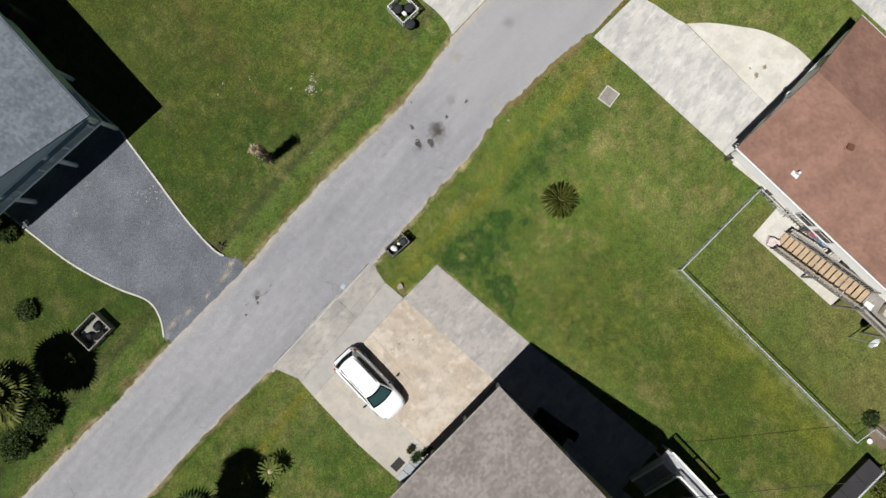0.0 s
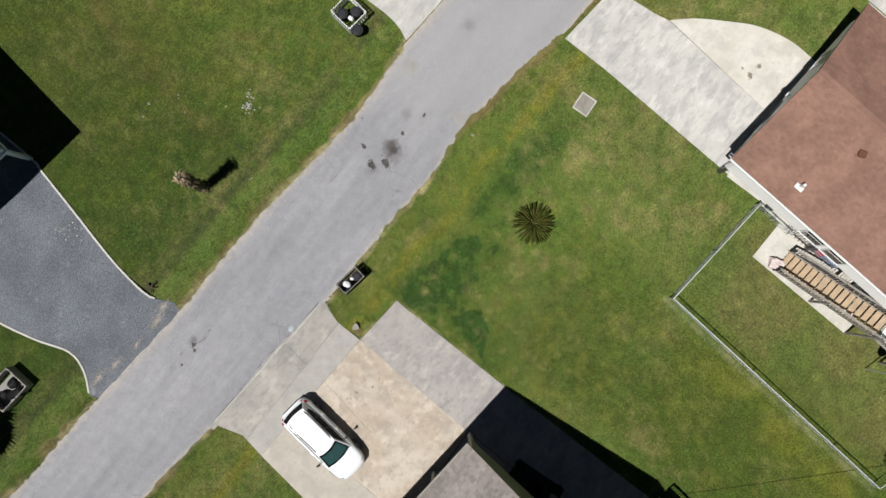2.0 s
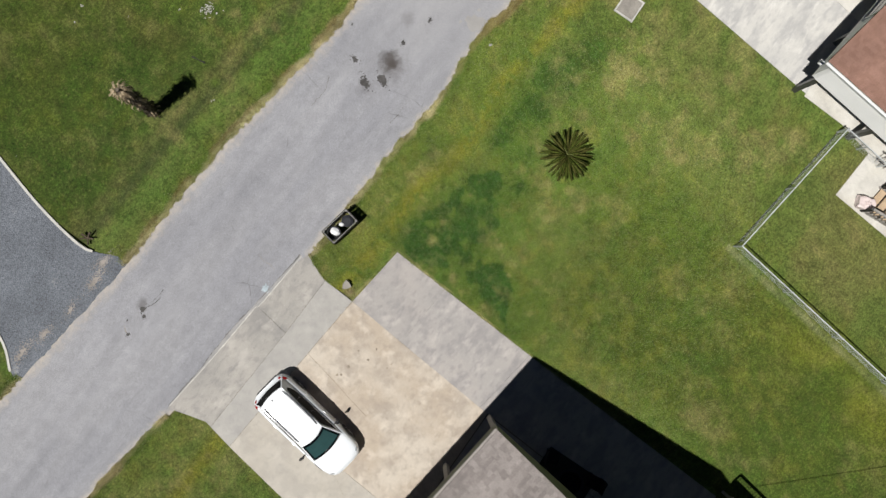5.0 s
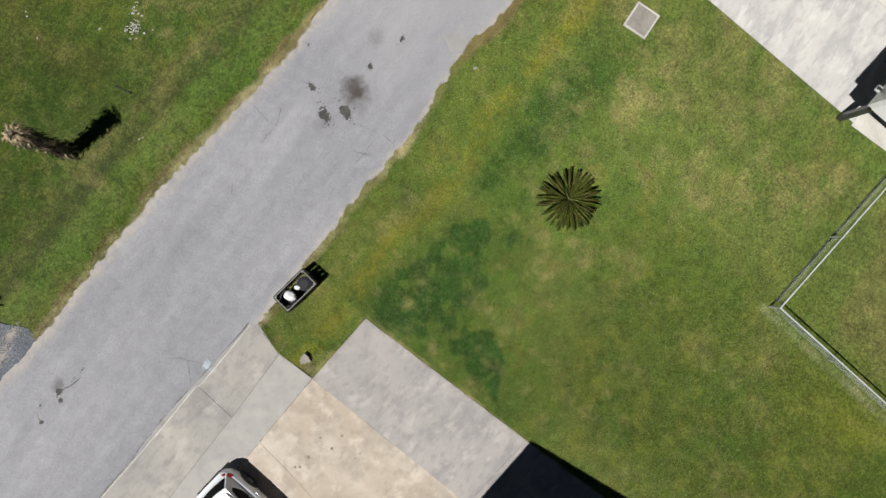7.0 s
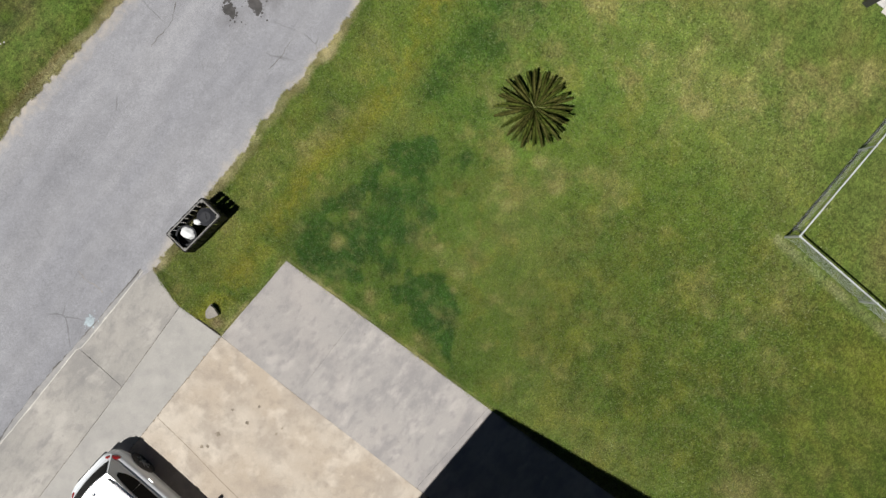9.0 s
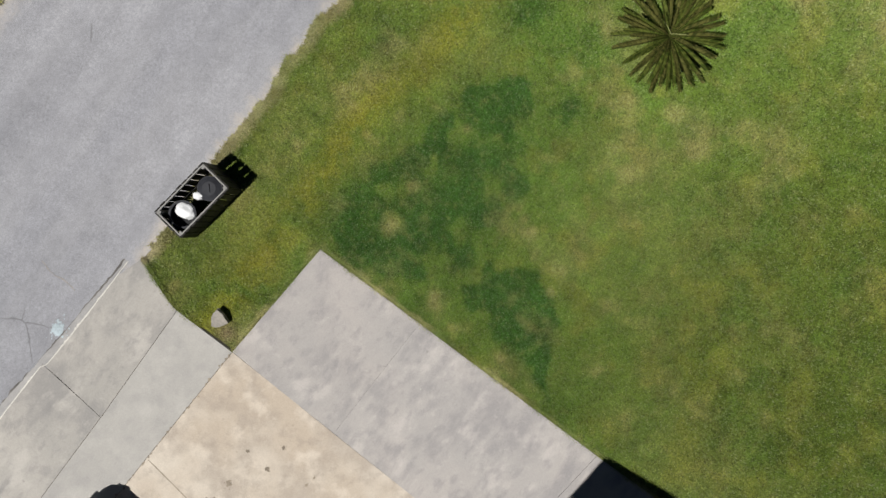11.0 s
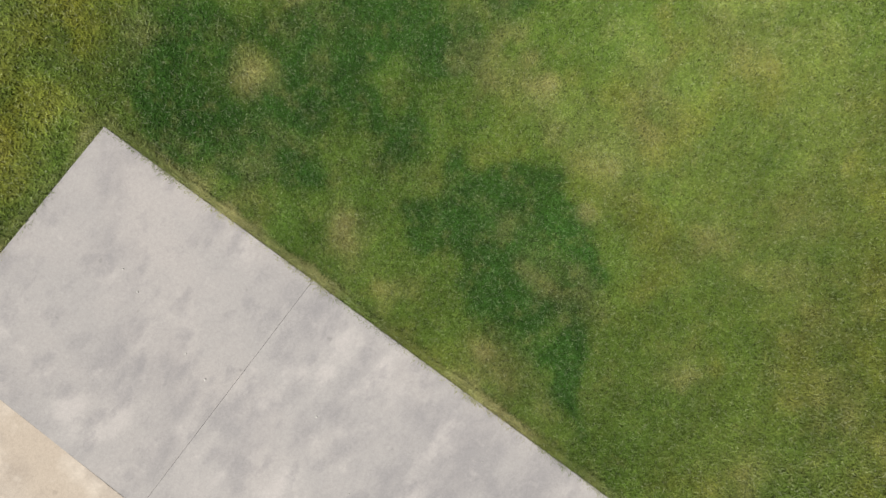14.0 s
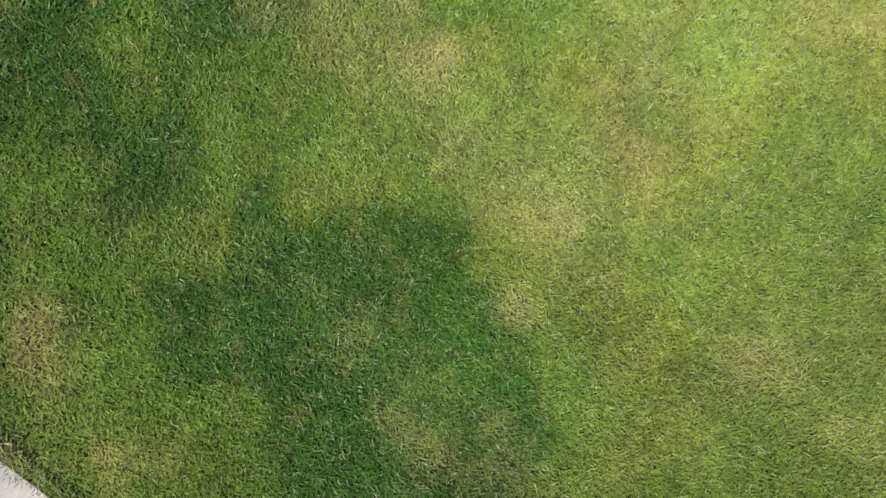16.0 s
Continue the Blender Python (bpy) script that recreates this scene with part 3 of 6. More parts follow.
    # a brown worn track over the far lawn, a pale swirl beside it, bare soil where the slabs meet
    track = np.exp(-((x - np.interp(y, (11.4, 12.3, 14.4, 16.3, 18.2, 26.0), (1.25, 0.95, 0.85, 1.3, 1.65, 2.8))) / 0.75) ** 2) * soft(y, 11.0, 12.6) * (0.35 + 0.65 * soft(0.5 * mid + 0.5 * small, 0.3, 0.65))
    track = (0.55 * track + 0.30 * np.exp(-((np.hypot(x - 6.05, y - 14.8) - 0.5) / 0.3) ** 2) * soft(small, 0.35, 0.65))[..., None]
    colour = colour * (1 - track) + np.array((0.165, 0.118, 0.042)) * track
    bare = np.exp(-((x + 2.50) ** 2 + (y - 0.52) ** 2) / 0.05)[..., None] * (0.3 + 0.6 * soft(small, 0.3, 0.6))[..., None]
    colour = colour * (1 - bare) + np.array((0.20, 0.14, 0.085)) * bare
    band = np.exp(-((y - road_upper(x) - 1.15) / 0.45) ** 2)[..., None] * 0.70
    colour = colour * (1 - band) + np.array((0.092, 0.138, 0.030)) * band
    # the dark bottom of the far gutter and its worn outer bank
    for off, wide, much, tint in ((2.38, 0.24, 0.50, (0.140, 0.122, 0.052)), (1.86, 0.27, 0.75, (0.058, 0.066, 0.026))):
        worn = np.exp(-((y - road_upper(x) - off) / wide) ** 2) * soft(rag, 0.15, 0.5) * much
        colour = colour * (1 - worn[..., None]) + np.array(tint) * worn[..., None]
    pale = np.zeros(x.shape)
    for cx, cy, r in DRY:
        pale = np.maximum(pale, 1.2 - np.hypot(x - cx, y - cy) / r)
    pale = np.maximum(soft(pale + 3.2 * (rag - 0.5), 0.0, 1.5) * (0.64 - 0.20 * soft(x, 3.5, 5.0) * (1 - soft(x, 9.0, 10.0))) * (1 - 0.25 * deep[..., 0]), soft(0.45 * small + 0.35 * mid + 0.2 * tiny, 0.58, 0.88) * (0.24 - 0.16 * soft(-y, 10.0, 13.0)) * (1 - 0.8 * deep[..., 0]))
    colour = colour * (1 - pale[..., None]) + dry * pale[..., None]
    slab = np.where((y < 0.05) & (y > -17), np.abs(x - 0.02), 9.0)
    slab = np.minimum(slab, np.where((x < 0.05) & (x > -2.75), np.abs(y + 0.073 * x - 0.02), 9.0))
    fringe = ((1 - soft(slab - 0.10 * (tiny - 0.5), 0.02, 0.13)) * (0.25 + 0.75 * soft(small, 0.35, 0.65)))[..., None] * 0.6
    colour = colour * (1 - fringe) + np.array((0.30, 0.25, 0.12)) * fringe
    edge = np.maximum(0.0, np.where(y > 5.5, 1.9 * (y - road_upper(x)) - 0.02, 2.6 * (road_lower(x) - y) - 0.02))
    verge = ((1 - soft(edge - 0.75 * (small - 0.5) - 0.45 * (mid - 0.5), 0.16, 0.58)) * (0.55 + 0.45 * soft(mid, 0.3, 0.6)))[..., None] * 0.9
    brown = np.where(y > 5.5, 0.75 * soft(cloud(x, y, 1.4, 3), 0.45, 0.7), np.maximum(soft(x, 6.0, 8.5), 0.5 * soft(cloud(x, y, 1.2, 3), 0.5, 0.75)))[..., None]
    brown = np.maximum(brown, 0.65 * soft(0.6 * cloud(x, y, 0.24, 1) + 0.4 * cloud(x, y, 0.09, 0), 0.48, 0.66)[..., None])
    straw = np.array((0.405, 0.325, 0.198)) * (1 - brown) + np.array((0.175, 0.130, 0.058)) * brown
    colour = colour * (1 - verge) + straw * verge
    tuft = (soft(edge, 0.16, 0.3) * (1 - soft(edge, 0.45, 0.75)) * soft(small, 0.5, 0.72) * np.where(y > 5.5, 1.0, 0.35 + 0.65 * soft(x, 6.0, 8.0)))[..., None] * 0.6
    colour = colour * (1 - tuft) + np.array((0.12, 0.085, 0.03)) * tuft
    # darker, greener turf far over the road, dimming away from the sun's hot spot put in; brown turf inside the fence
    # and gold along its outer side
    shade = (soft(y, 9.5, 12.0) * (1 - soft(x, 0.0, 5.0)))[..., None]
    colour = colour * (1 - shade * (1 - np.array((0.60, 0.71, 0.55))))
    line = x - 8.77 - (y + 10.84) * 0.077
    k = (soft(line, 0.2, 1.5) * soft(-y, 11.0, 12.5) * (0.3 + 0.7 * soft(mid, 0.25, 0.6)))[..., None] * 0.55
    colour = colour * (1 - k) + np.array((0.155, 0.132, 0.050)) * k
    k = (np.exp(-((line + 1.3) / 1.1) ** 2) * soft(-y, 12.0, 15.0) * (0.2 + 0.8 * soft(mid, 0.3, 0.65)))[..., None] * 0.55
    colour = colour * (1 - k) + np.array((0.152, 0.150, 0.018)) * k
    # dry strip along the wire fence
    foot = np.where((y < -10.6) & (y > -25.2), np.abs(x - 8.77 - (y + 10.84) * 0.077 + 0.20), 9.0)
    foot = ((1 - soft(foot, 0.05, 0.24)) * (0.5 + 0.5 * soft(small, 0.3, 0.6)))[..., None] * 0.42
    colour = colour * (1 - foot) + np.array((0.27, 0.25, 0.15)) * foot
    colour = colour * (1 + 0.20 * (cloud(x, y, 0.075, 2) - 0.5) + 0.30 * (cloud(x, y, 0.21, 0) - 0.5) + 0.26 * (cloud(x, y, 0.45, 3) - 0.5))[..., None]
    return colour * np.array((0.940, 1.020, 0.965))


def tone_on(data, x, y, times=1):
    a = data.attributes.new("tone", "FLOAT_COLOR", "POINT")
    rgba = np.ones((len(x) * times, 4), np.float32)
    rgba[:, :3] = np.repeat(lawn_tone(x, y), times, axis=0)
    a.data.foreach_set("color", rgba.ravel())


# ---- ground, road, gravel ----
def ground():
    near = np.concatenate((np.arange(-34, -14, 0.25), np.arange(-14, 14, 0.1), np.arange(14, 34.01, 0.25)))
    out = 34 * np.power(1.12, np.arange(1, 34))
    line = np.concatenate((-out[::-1], near, out))
    gx, gy = np.meshgrid(line, line, indexing="ij")
    n = len(line)
    x, y = gx.ravel(), gy.ravel()
    z = -0.12 * np.exp(-((y - road_upper(x) - 1.9) / 0.7) ** 2) + 0.03 * (cloud(x, y, 3.0) - 0.5) * (np.hypot(x - 2, y + 3.5) > 9)
    z = np.where((y < road_upper(x) - 0.4) & (y > road_lower(x) + 0.4), -0.05, z) - 0.008
    i, j = np.meshgrid(np.arange(n - 1), np.arange(n - 1), indexing="ij")
    a = (i * n + j).ravel()
    quads = np.stack((a, a + n, a + n + 1, a + 1), 1)
    data = bpy.data.meshes.new("ground")
    data.vertices.add(n * n)
    data.vertices.foreach_set("co", np.stack((x, y, z), 1).astype(np.float32).ravel())
    data.loops.add(quads.size)
    data.loops.foreach_set("vertex_index", quads.ravel())
    data.polygons.add(len(quads))
    data.polygons.foreach_set("loop_start", np.arange(0, quads.size, 4))
    data.update(calc_edges=True)
    tone_on(data, x, y)
    ob = place("ground", data, "grass_ground", smooth=True)
    return tagged(ob, "patchy green and yellowing mown lawn", "lawn", kind="structure")


ground()


def road():
    xs = np.concatenate((-60 - 40 * np.arange(12, 0, -1), np.arange(-60, 60.01, 0.11), 60 + 40 * np.arange(1, 13)))
    verts, faces = [], []
    for x in xs:
        up = road_upper(x) + 0.03 * wobble((x, 0), 0.4, 1) + 0.04 * wobble((x, 0), 1.9, 2) + 0.05 * wobble((x, 0), 6, 3)
        apron = 1 if -11 < x < -2.42 else 0
        low = road_lower(x) + (0.0 if apron else 0.03 * wobble((x, 0), 0.35, 5) + 0.05 * wobble((x, 0), 1.7, 6) + 0.07 * wobble((x, 0), 6, 7)) - 0.12 * apron
        mid = (up + low) / 2
        slope = 0.043 / (mid - low)
        verts += [(x, low, -0.10), (x, low, 0.012), (x, low + 0.60, 0.012 + 0.60 * slope), (x, mid, 0.055), (x, up - 0.95, 0.012 + 0.95 * slope), (x, up, 0.012), (x, up, -0.10)]
    for k in range(len(xs) - 1):
        for i in range(6):
            faces.append((7 * k + i, 7 * k + 7 + i, 7 * k + 8 + i, 7 * k + 1 + i))
    ob = sheet("road", verts, faces, "asphalt")
    dirt = ob.data.attributes.new("roadside", "FLOAT", "POINT")
    dirt.data.foreach_set("value", np.tile(np.array((1, 1, 0, 0, 0, 1, 1), np.float32), len(xs)))
    return tagged(ob, "worn pale grey asphalt road with ragged edges", "road", kind="structure")


road()


def blot(name, x, y, r, stretch, turn, material, z, seed, label, drops=45):
    """A stain: a ragged core and a scatter of drops round it, all lying flat on a surface."""
    rr = random.Random(int(seed * 10))
    c, s = math.cos(radians(turn)), math.sin(radians(turn))
    bm = bmesh.new()
    for d in range(drops + 1):
        q = abs(rr.gauss(0, 0.62)) + 0.25 if d else 0
        a0 = rr.uniform(0, 6.28)
        ox, oy = q * r * stretch * math.cos(a0), q * r * math.sin(a0)
        size = r * ((0.62 if drops < 200 else 0.25) if d == 0 else rr.uniform(0.05, 0.24) * (1.0 if drops < 200 else 0.42) / (0.6 + q))
        lift = z + 0.004 * d / max(1, drops)
        ring = []
        n = 22 if d == 0 else 8
        for k in range(n):
            a = 2 * math.pi * k / n
            rad = size * (1 + 0.75 * noise.noise(Vector((1.5 * math.cos(a), 1.5 * math.sin(a), seed + d))) + (0.35 * noise.noise(Vector((4 * math.cos(a), 4 * math.sin(a), seed))) if d == 0 else 0))
            px, py = ox + rad * (stretch if d == 0 else 1) * math.cos(a), oy + rad * math.sin(a)
            ring.append(bm.verts.new((x + c * px - s * py, y + s * px + c * py, lift)))
        bm.faces.new(ring)
    ob = part(name, bm, material)
    for p in ob.data.polygons:
        if p.normal.z < 0:
            p.flip()
    return tagged(ob, label, "stain", kind="structure")


def road_z(x, y):
    up, low = road_upper(x), road_lower(x)
    return 0.012 + 0.043 * (1 - abs(2 * (y - low) / (up - low) - 1))


for k, (x, y, r, st, tu) in enumerate(((4.66, 5.34, 0.21, 1.9, 60), (5.15, 4.82, 0.24, 1.8, 70), (6.90, 5.10, 0.10, 1.8, 30), (5.14, 6.22, 0.15, 1.6, 75), (8.32, 4.81, 0.10, 1.6, 10), (6.21, 7.21, 0.05, 1.4, 20),
                                       (-8.22, 6.70, 0.12, 1.9, 10), (-8.40, 6.49, 0.09, 1.3, 40), (-9.38, 6.54, 0.09, 1.2, 0), (-8.95, 6.93, 0.04, 1.8, 10))):
    blot("oil_stain", x, y, r, st, tu, "oil", road_z(x, y) + 0.005, k * 3.1, "dark oil stain on the asphalt", 45)
for k, (x, y, r) in enumerate(((-5.47, -1.16, 0.07), (-4.93, -1.32, 0.09), (-5.36, -1.28, 0.06), (-4.22, -1.77, 0.065), (-4.16, -1.24, 0.05), (-4.0, -2.6, 0.045), (-3.78, -2.64, 0.04), (-3.67, -1.78, 0.05))):
    blot("oil_spot", x, y, r, 1.2, 30 * k, "drip", 0.040, 50.0 + k, "small dark oil spot on the tan concrete", 10)
for k, (x, y, r, mm) in enumerate(((21.0, -7.1, 0.15, "drip"), (20.35, -7.05, 0.17, "drip"), (20.4, -6.5, 0.09, "drip"))):
    blot("faint_stain", x, y, r, 1.3, 40 * k, mm, 0.040, 70.0 + k, "faint brown stain on pale concrete", 30)
for x, y, r in ((9.8, 6.85, 0.55), (9.4, 3.35, 0.55)):
    blot("asphalt_patch", x, y, r, 1.5, 80, "patch", road_z(x, y) + 0.004, x, "pale worn patch on the asphalt", 14)
for k, (x, y, r) in enumerate(((-7.7, 9.15, 0.22), (-8.5, 8.95, 0.24), (-10.0, 9.0, 0.16), (-11.4, 9.2, 0.20), (-12.6, 9.45, 0.24))):
    blot("dirt_patch", x, y, r * 1.25, 2.6, -4 + 7 * (k % 3), "dust", 0.030 + 0.001 * k, 90.0 + k, "sandy dirt washed out where gravel meets asphalt", 260)
def seam(line, wide, material, seed):
    """A hairline crack in the asphalt."""
    pts, verts, faces = curve_points(line, 0.05), [], []
    for k, (x, y) in enumerate(pts):
        x, y = x + 0.05 * wobble((x, y), 5.0, seed), y + 0.05 * wobble((x, y), 5.0, seed + 5)
        w = wide * max(0.05, 0.6 + wobble((x, y), 4.0, seed + 9))
        a, b = pts[max(0, k - 1)], pts[min(len(pts) - 1, k + 1)]
        across = Vector((a[1] - b[1], b[0] - a[0])).normalized() * w
        verts += [(x - across.x, y - across.y, road_z(x, y) + 0.005), (x + across.x, y + across.y, road_z(x, y) + 0.005)]
    for k in range(len(pts) - 1):
        faces.append((2 * k, 2 * k + 1, 2 * k + 3, 2 * k + 2))
    tagged(sheet("crack", verts, faces, material), "thin irregular crack in the worn asphalt", "crack", kind="structure")


for line, wide, mat_name in ((((3.95, 6.64), (3.40, 6.42), (2.55, 6.45)), 0.009, "soot"), (((4.9, 3.49), (4.4, 3.46), (3.95, 3.51)), 0.009, "soot"), (((-3.57, 4.39), (-3.61, 3.98), (-3.64, 3.5)), 0.010, "dust"),
                             (((-7.05, 6.54), (-7.6, 6.58), (-8.15, 6.68)), 0.012, "oil"), (((-7.35, 6.44), (-7.7, 6.50), (-8.0, 6.60)), 0.017, "oil"), (((-9.2, 6.93), (-9.3, 6.75), (-9.36, 6.57)), 0.015, "drip")):
    seam(line, wide, mat_name, 3.0 + line[0][0])
blot("paint_mark", -4.50, 3.33, 0.17, 1.2, 40, "chalk", road_z(-4.55, 3.38) + 0.005, 44.0, "faded pale blue paint mark on the asphalt")


def gravel():
    east = curve_points(((-5.9, 24.5), (-5.95, 19.4), (-6.14, 18.4), (-6.69, 15.96), (-7.45, 12.65), (-7.72, 10.45), (-7.60, 9.75), (-7.35, 9.25), (-7.15, 8.85)))
    west = curve_points(((-14.0, 24.5), (-13.85, 19.0), (-13.66, 16.08), (-13.07, 13.34), (-12.45, 11.45), (-12.75, 10.25), (-13.45, 9.35), (-13.6, 9.0)))
    bm = bmesh.new()
    spill = [(x, float(road_upper(x)) - 0.06 + 0.07 * wobble((x, 0), 1.3, 8) + 0.06 * wobble((x, 0), 6, 9)) for x in np.arange(-13.55, -7.15, 0.12)]
    prism(bm, west[:-1] + spill + east[::-1], -0.10, 0.024)
    ob = part("gravel_drive", bm, "gravel")
    tagged(ob, "grey gravel driveway flaring out to the road", "driveway", kind="structure")
    for line in (east[:-4], west[:-2]):
        verts, faces = [], []
        for k, (x, y) in enumerate(line):
            a, b = Vector(line[max(0, k - 1)]), Vector(line[min(len(line) - 1, k + 1)])
            d = (b - a).normalized()
            nx, ny = -d.y * 0.05, d.x * 0.05
            verts += [(x - nx, y - ny, -0.1), (x - nx, y - ny, 0.07), (x + nx, y + ny, 0.07), (x + nx, y + ny, -0.1)]
        for k in range(len(line) - 1):
            for i in range(3):
                faces.append((4 * k + i, 4 * k + 4 + i, 4 * k + 5 + i, 4 * k + 1 + i))
        tagged(sheet("edging", verts, faces, "curb"), "thin pale concrete edging along the gravel", "curb", kind="structure")


gravel()


# ---- concrete drives ----
def panel(parent, outline, material, top=0.035, gap=0.0035):
    """One cast panel, drawn in a little from its joints."""
    cx, cy = sum(p[0] for p in outline) / len(outline), sum(p[1] for p in outline) / len(outline)
    pts = []
    n = len(outline)
    for i in range(n):
        p, a, b = Vector(outline[i]), Vector(outline[i - 1]), Vector(outline[(i + 1) % n])
        d0, d1 = (p - a).normalized(), (b - p).normalized()
        n0, n1 = Vector((-d0.y, d0.x)), Vector((-d1.y, d1.x))
        q = p + (n0 + n1) * (gap / max(0.4, 1 + n0.dot(n1)))
        pts.append((q.x, q.y))
    bm = bmesh.new()
    prism(bm, pts, -0.09, top)
    bmesh.ops.bevel(bm, geom=[e for e in bm.edges if all(v.co.z > top - 1e-4 for v in e.verts)], offset=0.003, segments=1, affect="EDGES")
    return part("concrete_panel", bm, material, parent)


def drives():
    d = thing("driveway_1", pose(0, 0, 0), "concrete driveway of grey and tan panels under a parked car", "driveway", kind="structure")
    flare = [(-2.33, 2.80), (-2.52, 2.29), (-2.70, 1.80), (-2.73, 1.60)]
    panel(d, [(-2.9, 2.99), (-3.84, 3.02), (-5.26, 3.085), (-5.42, 1.56), (-2.73, 1.60)] + flare[::-1][1:], "conc_apron", 0.028)
    panel(d, [(-8.3, 3.28), (-10.75, 3.44), (-10.43, 2.45), (-10.25, 1.86), (-10.30, 1.60), (-5.42, 1.56), (-5.26, 3.165)], "conc_apron", 0.028)
    panel(d, [(-2.73, 1.60), (-5.42, 1.56), (-10.30, 1.60), (-10.47, 0.50), (-5.52, 0.32), (-2.73, 0.20)], "conc_strip", 0.03, 0.006)
    panel(d, [(0.0, 0.0), (-2.73, 0.20), (-2.83, -2.42), (0.0, -2.48)], "conc_grey", 0.035, 0.0007)
    panel(d, [(0.0, -2.48), (-2.83, -2.42), (-2.95, -6.6), (0.0, -6.9)], "conc_grey", 0.035, 0.0007)
    panel(d, [(0.0, -6.9), (-2.95, -6.6), (-3.0, -16.6), (0.15, -16.6)], "conc_grey")
    panel(d, [(-3.0, -7.05), (-10.9, -7.45), (-11.2, -21.5), (-3.0, -21.5)], "conc_grey")
    panel(d, [(-2.73, 0.20), (-5.52, 0.32), (-8.3, 0.42), (-8.5, -7.3), (-2.96, -7.0)], "conc_tan")
    panel(d, [(-8.3, 0.42), (-10.47, 0.50), (-10.91, -3.4), (-11.0, -7.4), (-8.5, -7.3)], "conc_side")
    bm = bmesh.new()
    prism(bm, [(-10.66, 3.1), (-10.36, 2.4), (-10.20, 1.8), (-10.40, 0.5), (-10.84, -3.4), (-10.9, -7.3), (-3.05, -7.2), (-3.0, -16.5), (0.1, -16.5), (-0.02, -0.05), (-2.8, 0.2), (-2.95, 1.6), (-2.9, 2.7)], -0.12, 0.010)
    part("joint_bed", bm, "soil", d)
    r = random.Random(12)
    # a ragged mortar strip, its pale broken lip and the dark crack that parts it from the asphalt
    lip = ((-10.7, -8.3, -7.0, -5.34, -5.22, -4.55, -3.2, -2.5), (3.44, 3.28, 3.22, 3.165, 3.085, 3.04, 3.0, 2.985))
    seam = ((-10.7, -8.5, -7.8, -6.8, -6.1, -5.1, -4.5, -3.8, -3.2, -2.5), (3.47, 3.37, 3.41, 3.38, 3.33, 3.24, 3.18, 3.15, 3.075, 3.04))
    for name, mat_name, z in (("mortar", "conc_mortar", 0.004), ("lip", "conc_lip", 0.0105), ("crack", "soot", 0.0075)):
        verts, faces = [], []
        for k in range(411):
            x = -10.65 + 8.12 * k / 410
            a, b = float(np.interp(x, *lip)), float(np.interp(x, *seam)) + 0.025 * wobble((x, 4), 3.0) + 0.02 * wobble((x, 4), 11.0)
            if name == "lip":
                b = a + 0.008 + 0.030 * max(0.0, 0.45 + wobble((x, 7), 2.2)) * abs(wobble((x, 8), 9.0)) * 2.2
                a -= 0.012 + 0.03 * max(0.0, wobble((x, 9), 4.0))
            if name == "crack":
                a = b
                b = a + max(0.0, 0.016 + 0.050 * wobble((x, 3), 1.6) + 0.035 * wobble((x, 5), 7.0)) + r.uniform(0, 0.008)
            low, high = (0.032 if name == "lip" else road_z(x, a) + z), (0.030 if name == "lip" else road_z(x, b) + z)
            verts += [(x, a, low), (x, max(a + 0.001, b), high)]
        for k in range(410):
            faces.append((2 * k, 2 * k + 2, 2 * k + 3, 2 * k + 1))
        sheet(name, verts, faces, mat_name, d)
    # crumbled spots along the joint between the tan and the grey panels
    bm = bmesh.new()
    for k in range(46):
        f = r.random()
        x, y, q = -2.8 - 5.4 * f, 0.205 + 0.21 * f + r.gauss(0, 0.018), r.uniform(0.008, 0.032)
        bm.faces.new([bm.verts.new((x + q * r.uniform(0.6, 1.9) * math.cos(a), y + q * r.uniform(0.5, 1.1) * math.sin(a), 0.0385 + 0.00002 * k)) for a in [2 * math.pi * i / 8 for i in range(8)]])
    tagged(part("crumbled_spots", bm, "drip", d), kind="stuff")
    # a saw cut that stops part way, and a hairline crack by the parked car
    for line, thick, mm in ((((-5.53, 0.28), (-5.72, -1.0), (-5.92, -2.1), (-6.08, -3.15)), 0.009, "drip"), (((-8.6, -2.3), (-8.9, -2.9), (-8.8, -3.6), (-9.2, -4.4)), 0.004, "drip")):
        verts, faces = [], []
        for x, y in curve_points(line, 0.06):
            w = thick * r.uniform(0.6, 1.4)
            verts += [(x - w, y - 0.1 * w, 0.0372), (x + w, y + 0.1 * w, 0.0372)]
        for k in range(len(verts) // 2 - 1):
            faces.append((2 * k, 2 * k + 1, 2 * k + 3, 2 * k + 2))
        sheet("crack", verts, faces, mm, d)
    # the open gap where the lawn has shrunk from the slabs, its shade put in as near-black earth
    for line, wide in ((((-2.725, 0.21), (-2.722, 1.0), (-2.722, 1.62)), 0.045), (((-2.69, 0.205), (-1.4, 0.115), (-0.02, 0.012)), 0.022)):
        verts, faces = [], []
        pts = curve_points(line, 0.05)
        for k, (x, y) in enumerate(pts):
            w = wide * (0.45 + 0.9 * abs(noise.noise(Vector((x * 3, y * 3, 4))))) * (1 - 0.6 * k / len(pts))
            dx, dy = (1, 0) if wide > 0.03 else (0.07, 1)
            verts += [(x, y, 0.004), (x + dx * w, y + dy * w, 0.004)]
        for k in range(len(pts) - 1):
            faces.append((2 * k, 2 * k + 1, 2 * k + 3, 2 * k + 2))
        sheet("earth_gap", verts, faces, "gap_shade", d)
    d = thing("driveway_2", pose(0, 0, 0), "pale concrete driveway with a curved turning lobe", "driveway", kind="structure")
    panel(d, [(19.42, 1.28), (15.93, 1.60), (15.95, -1.02), (19.82, -1.28), (19.66, 0.2)], "conc_pale")
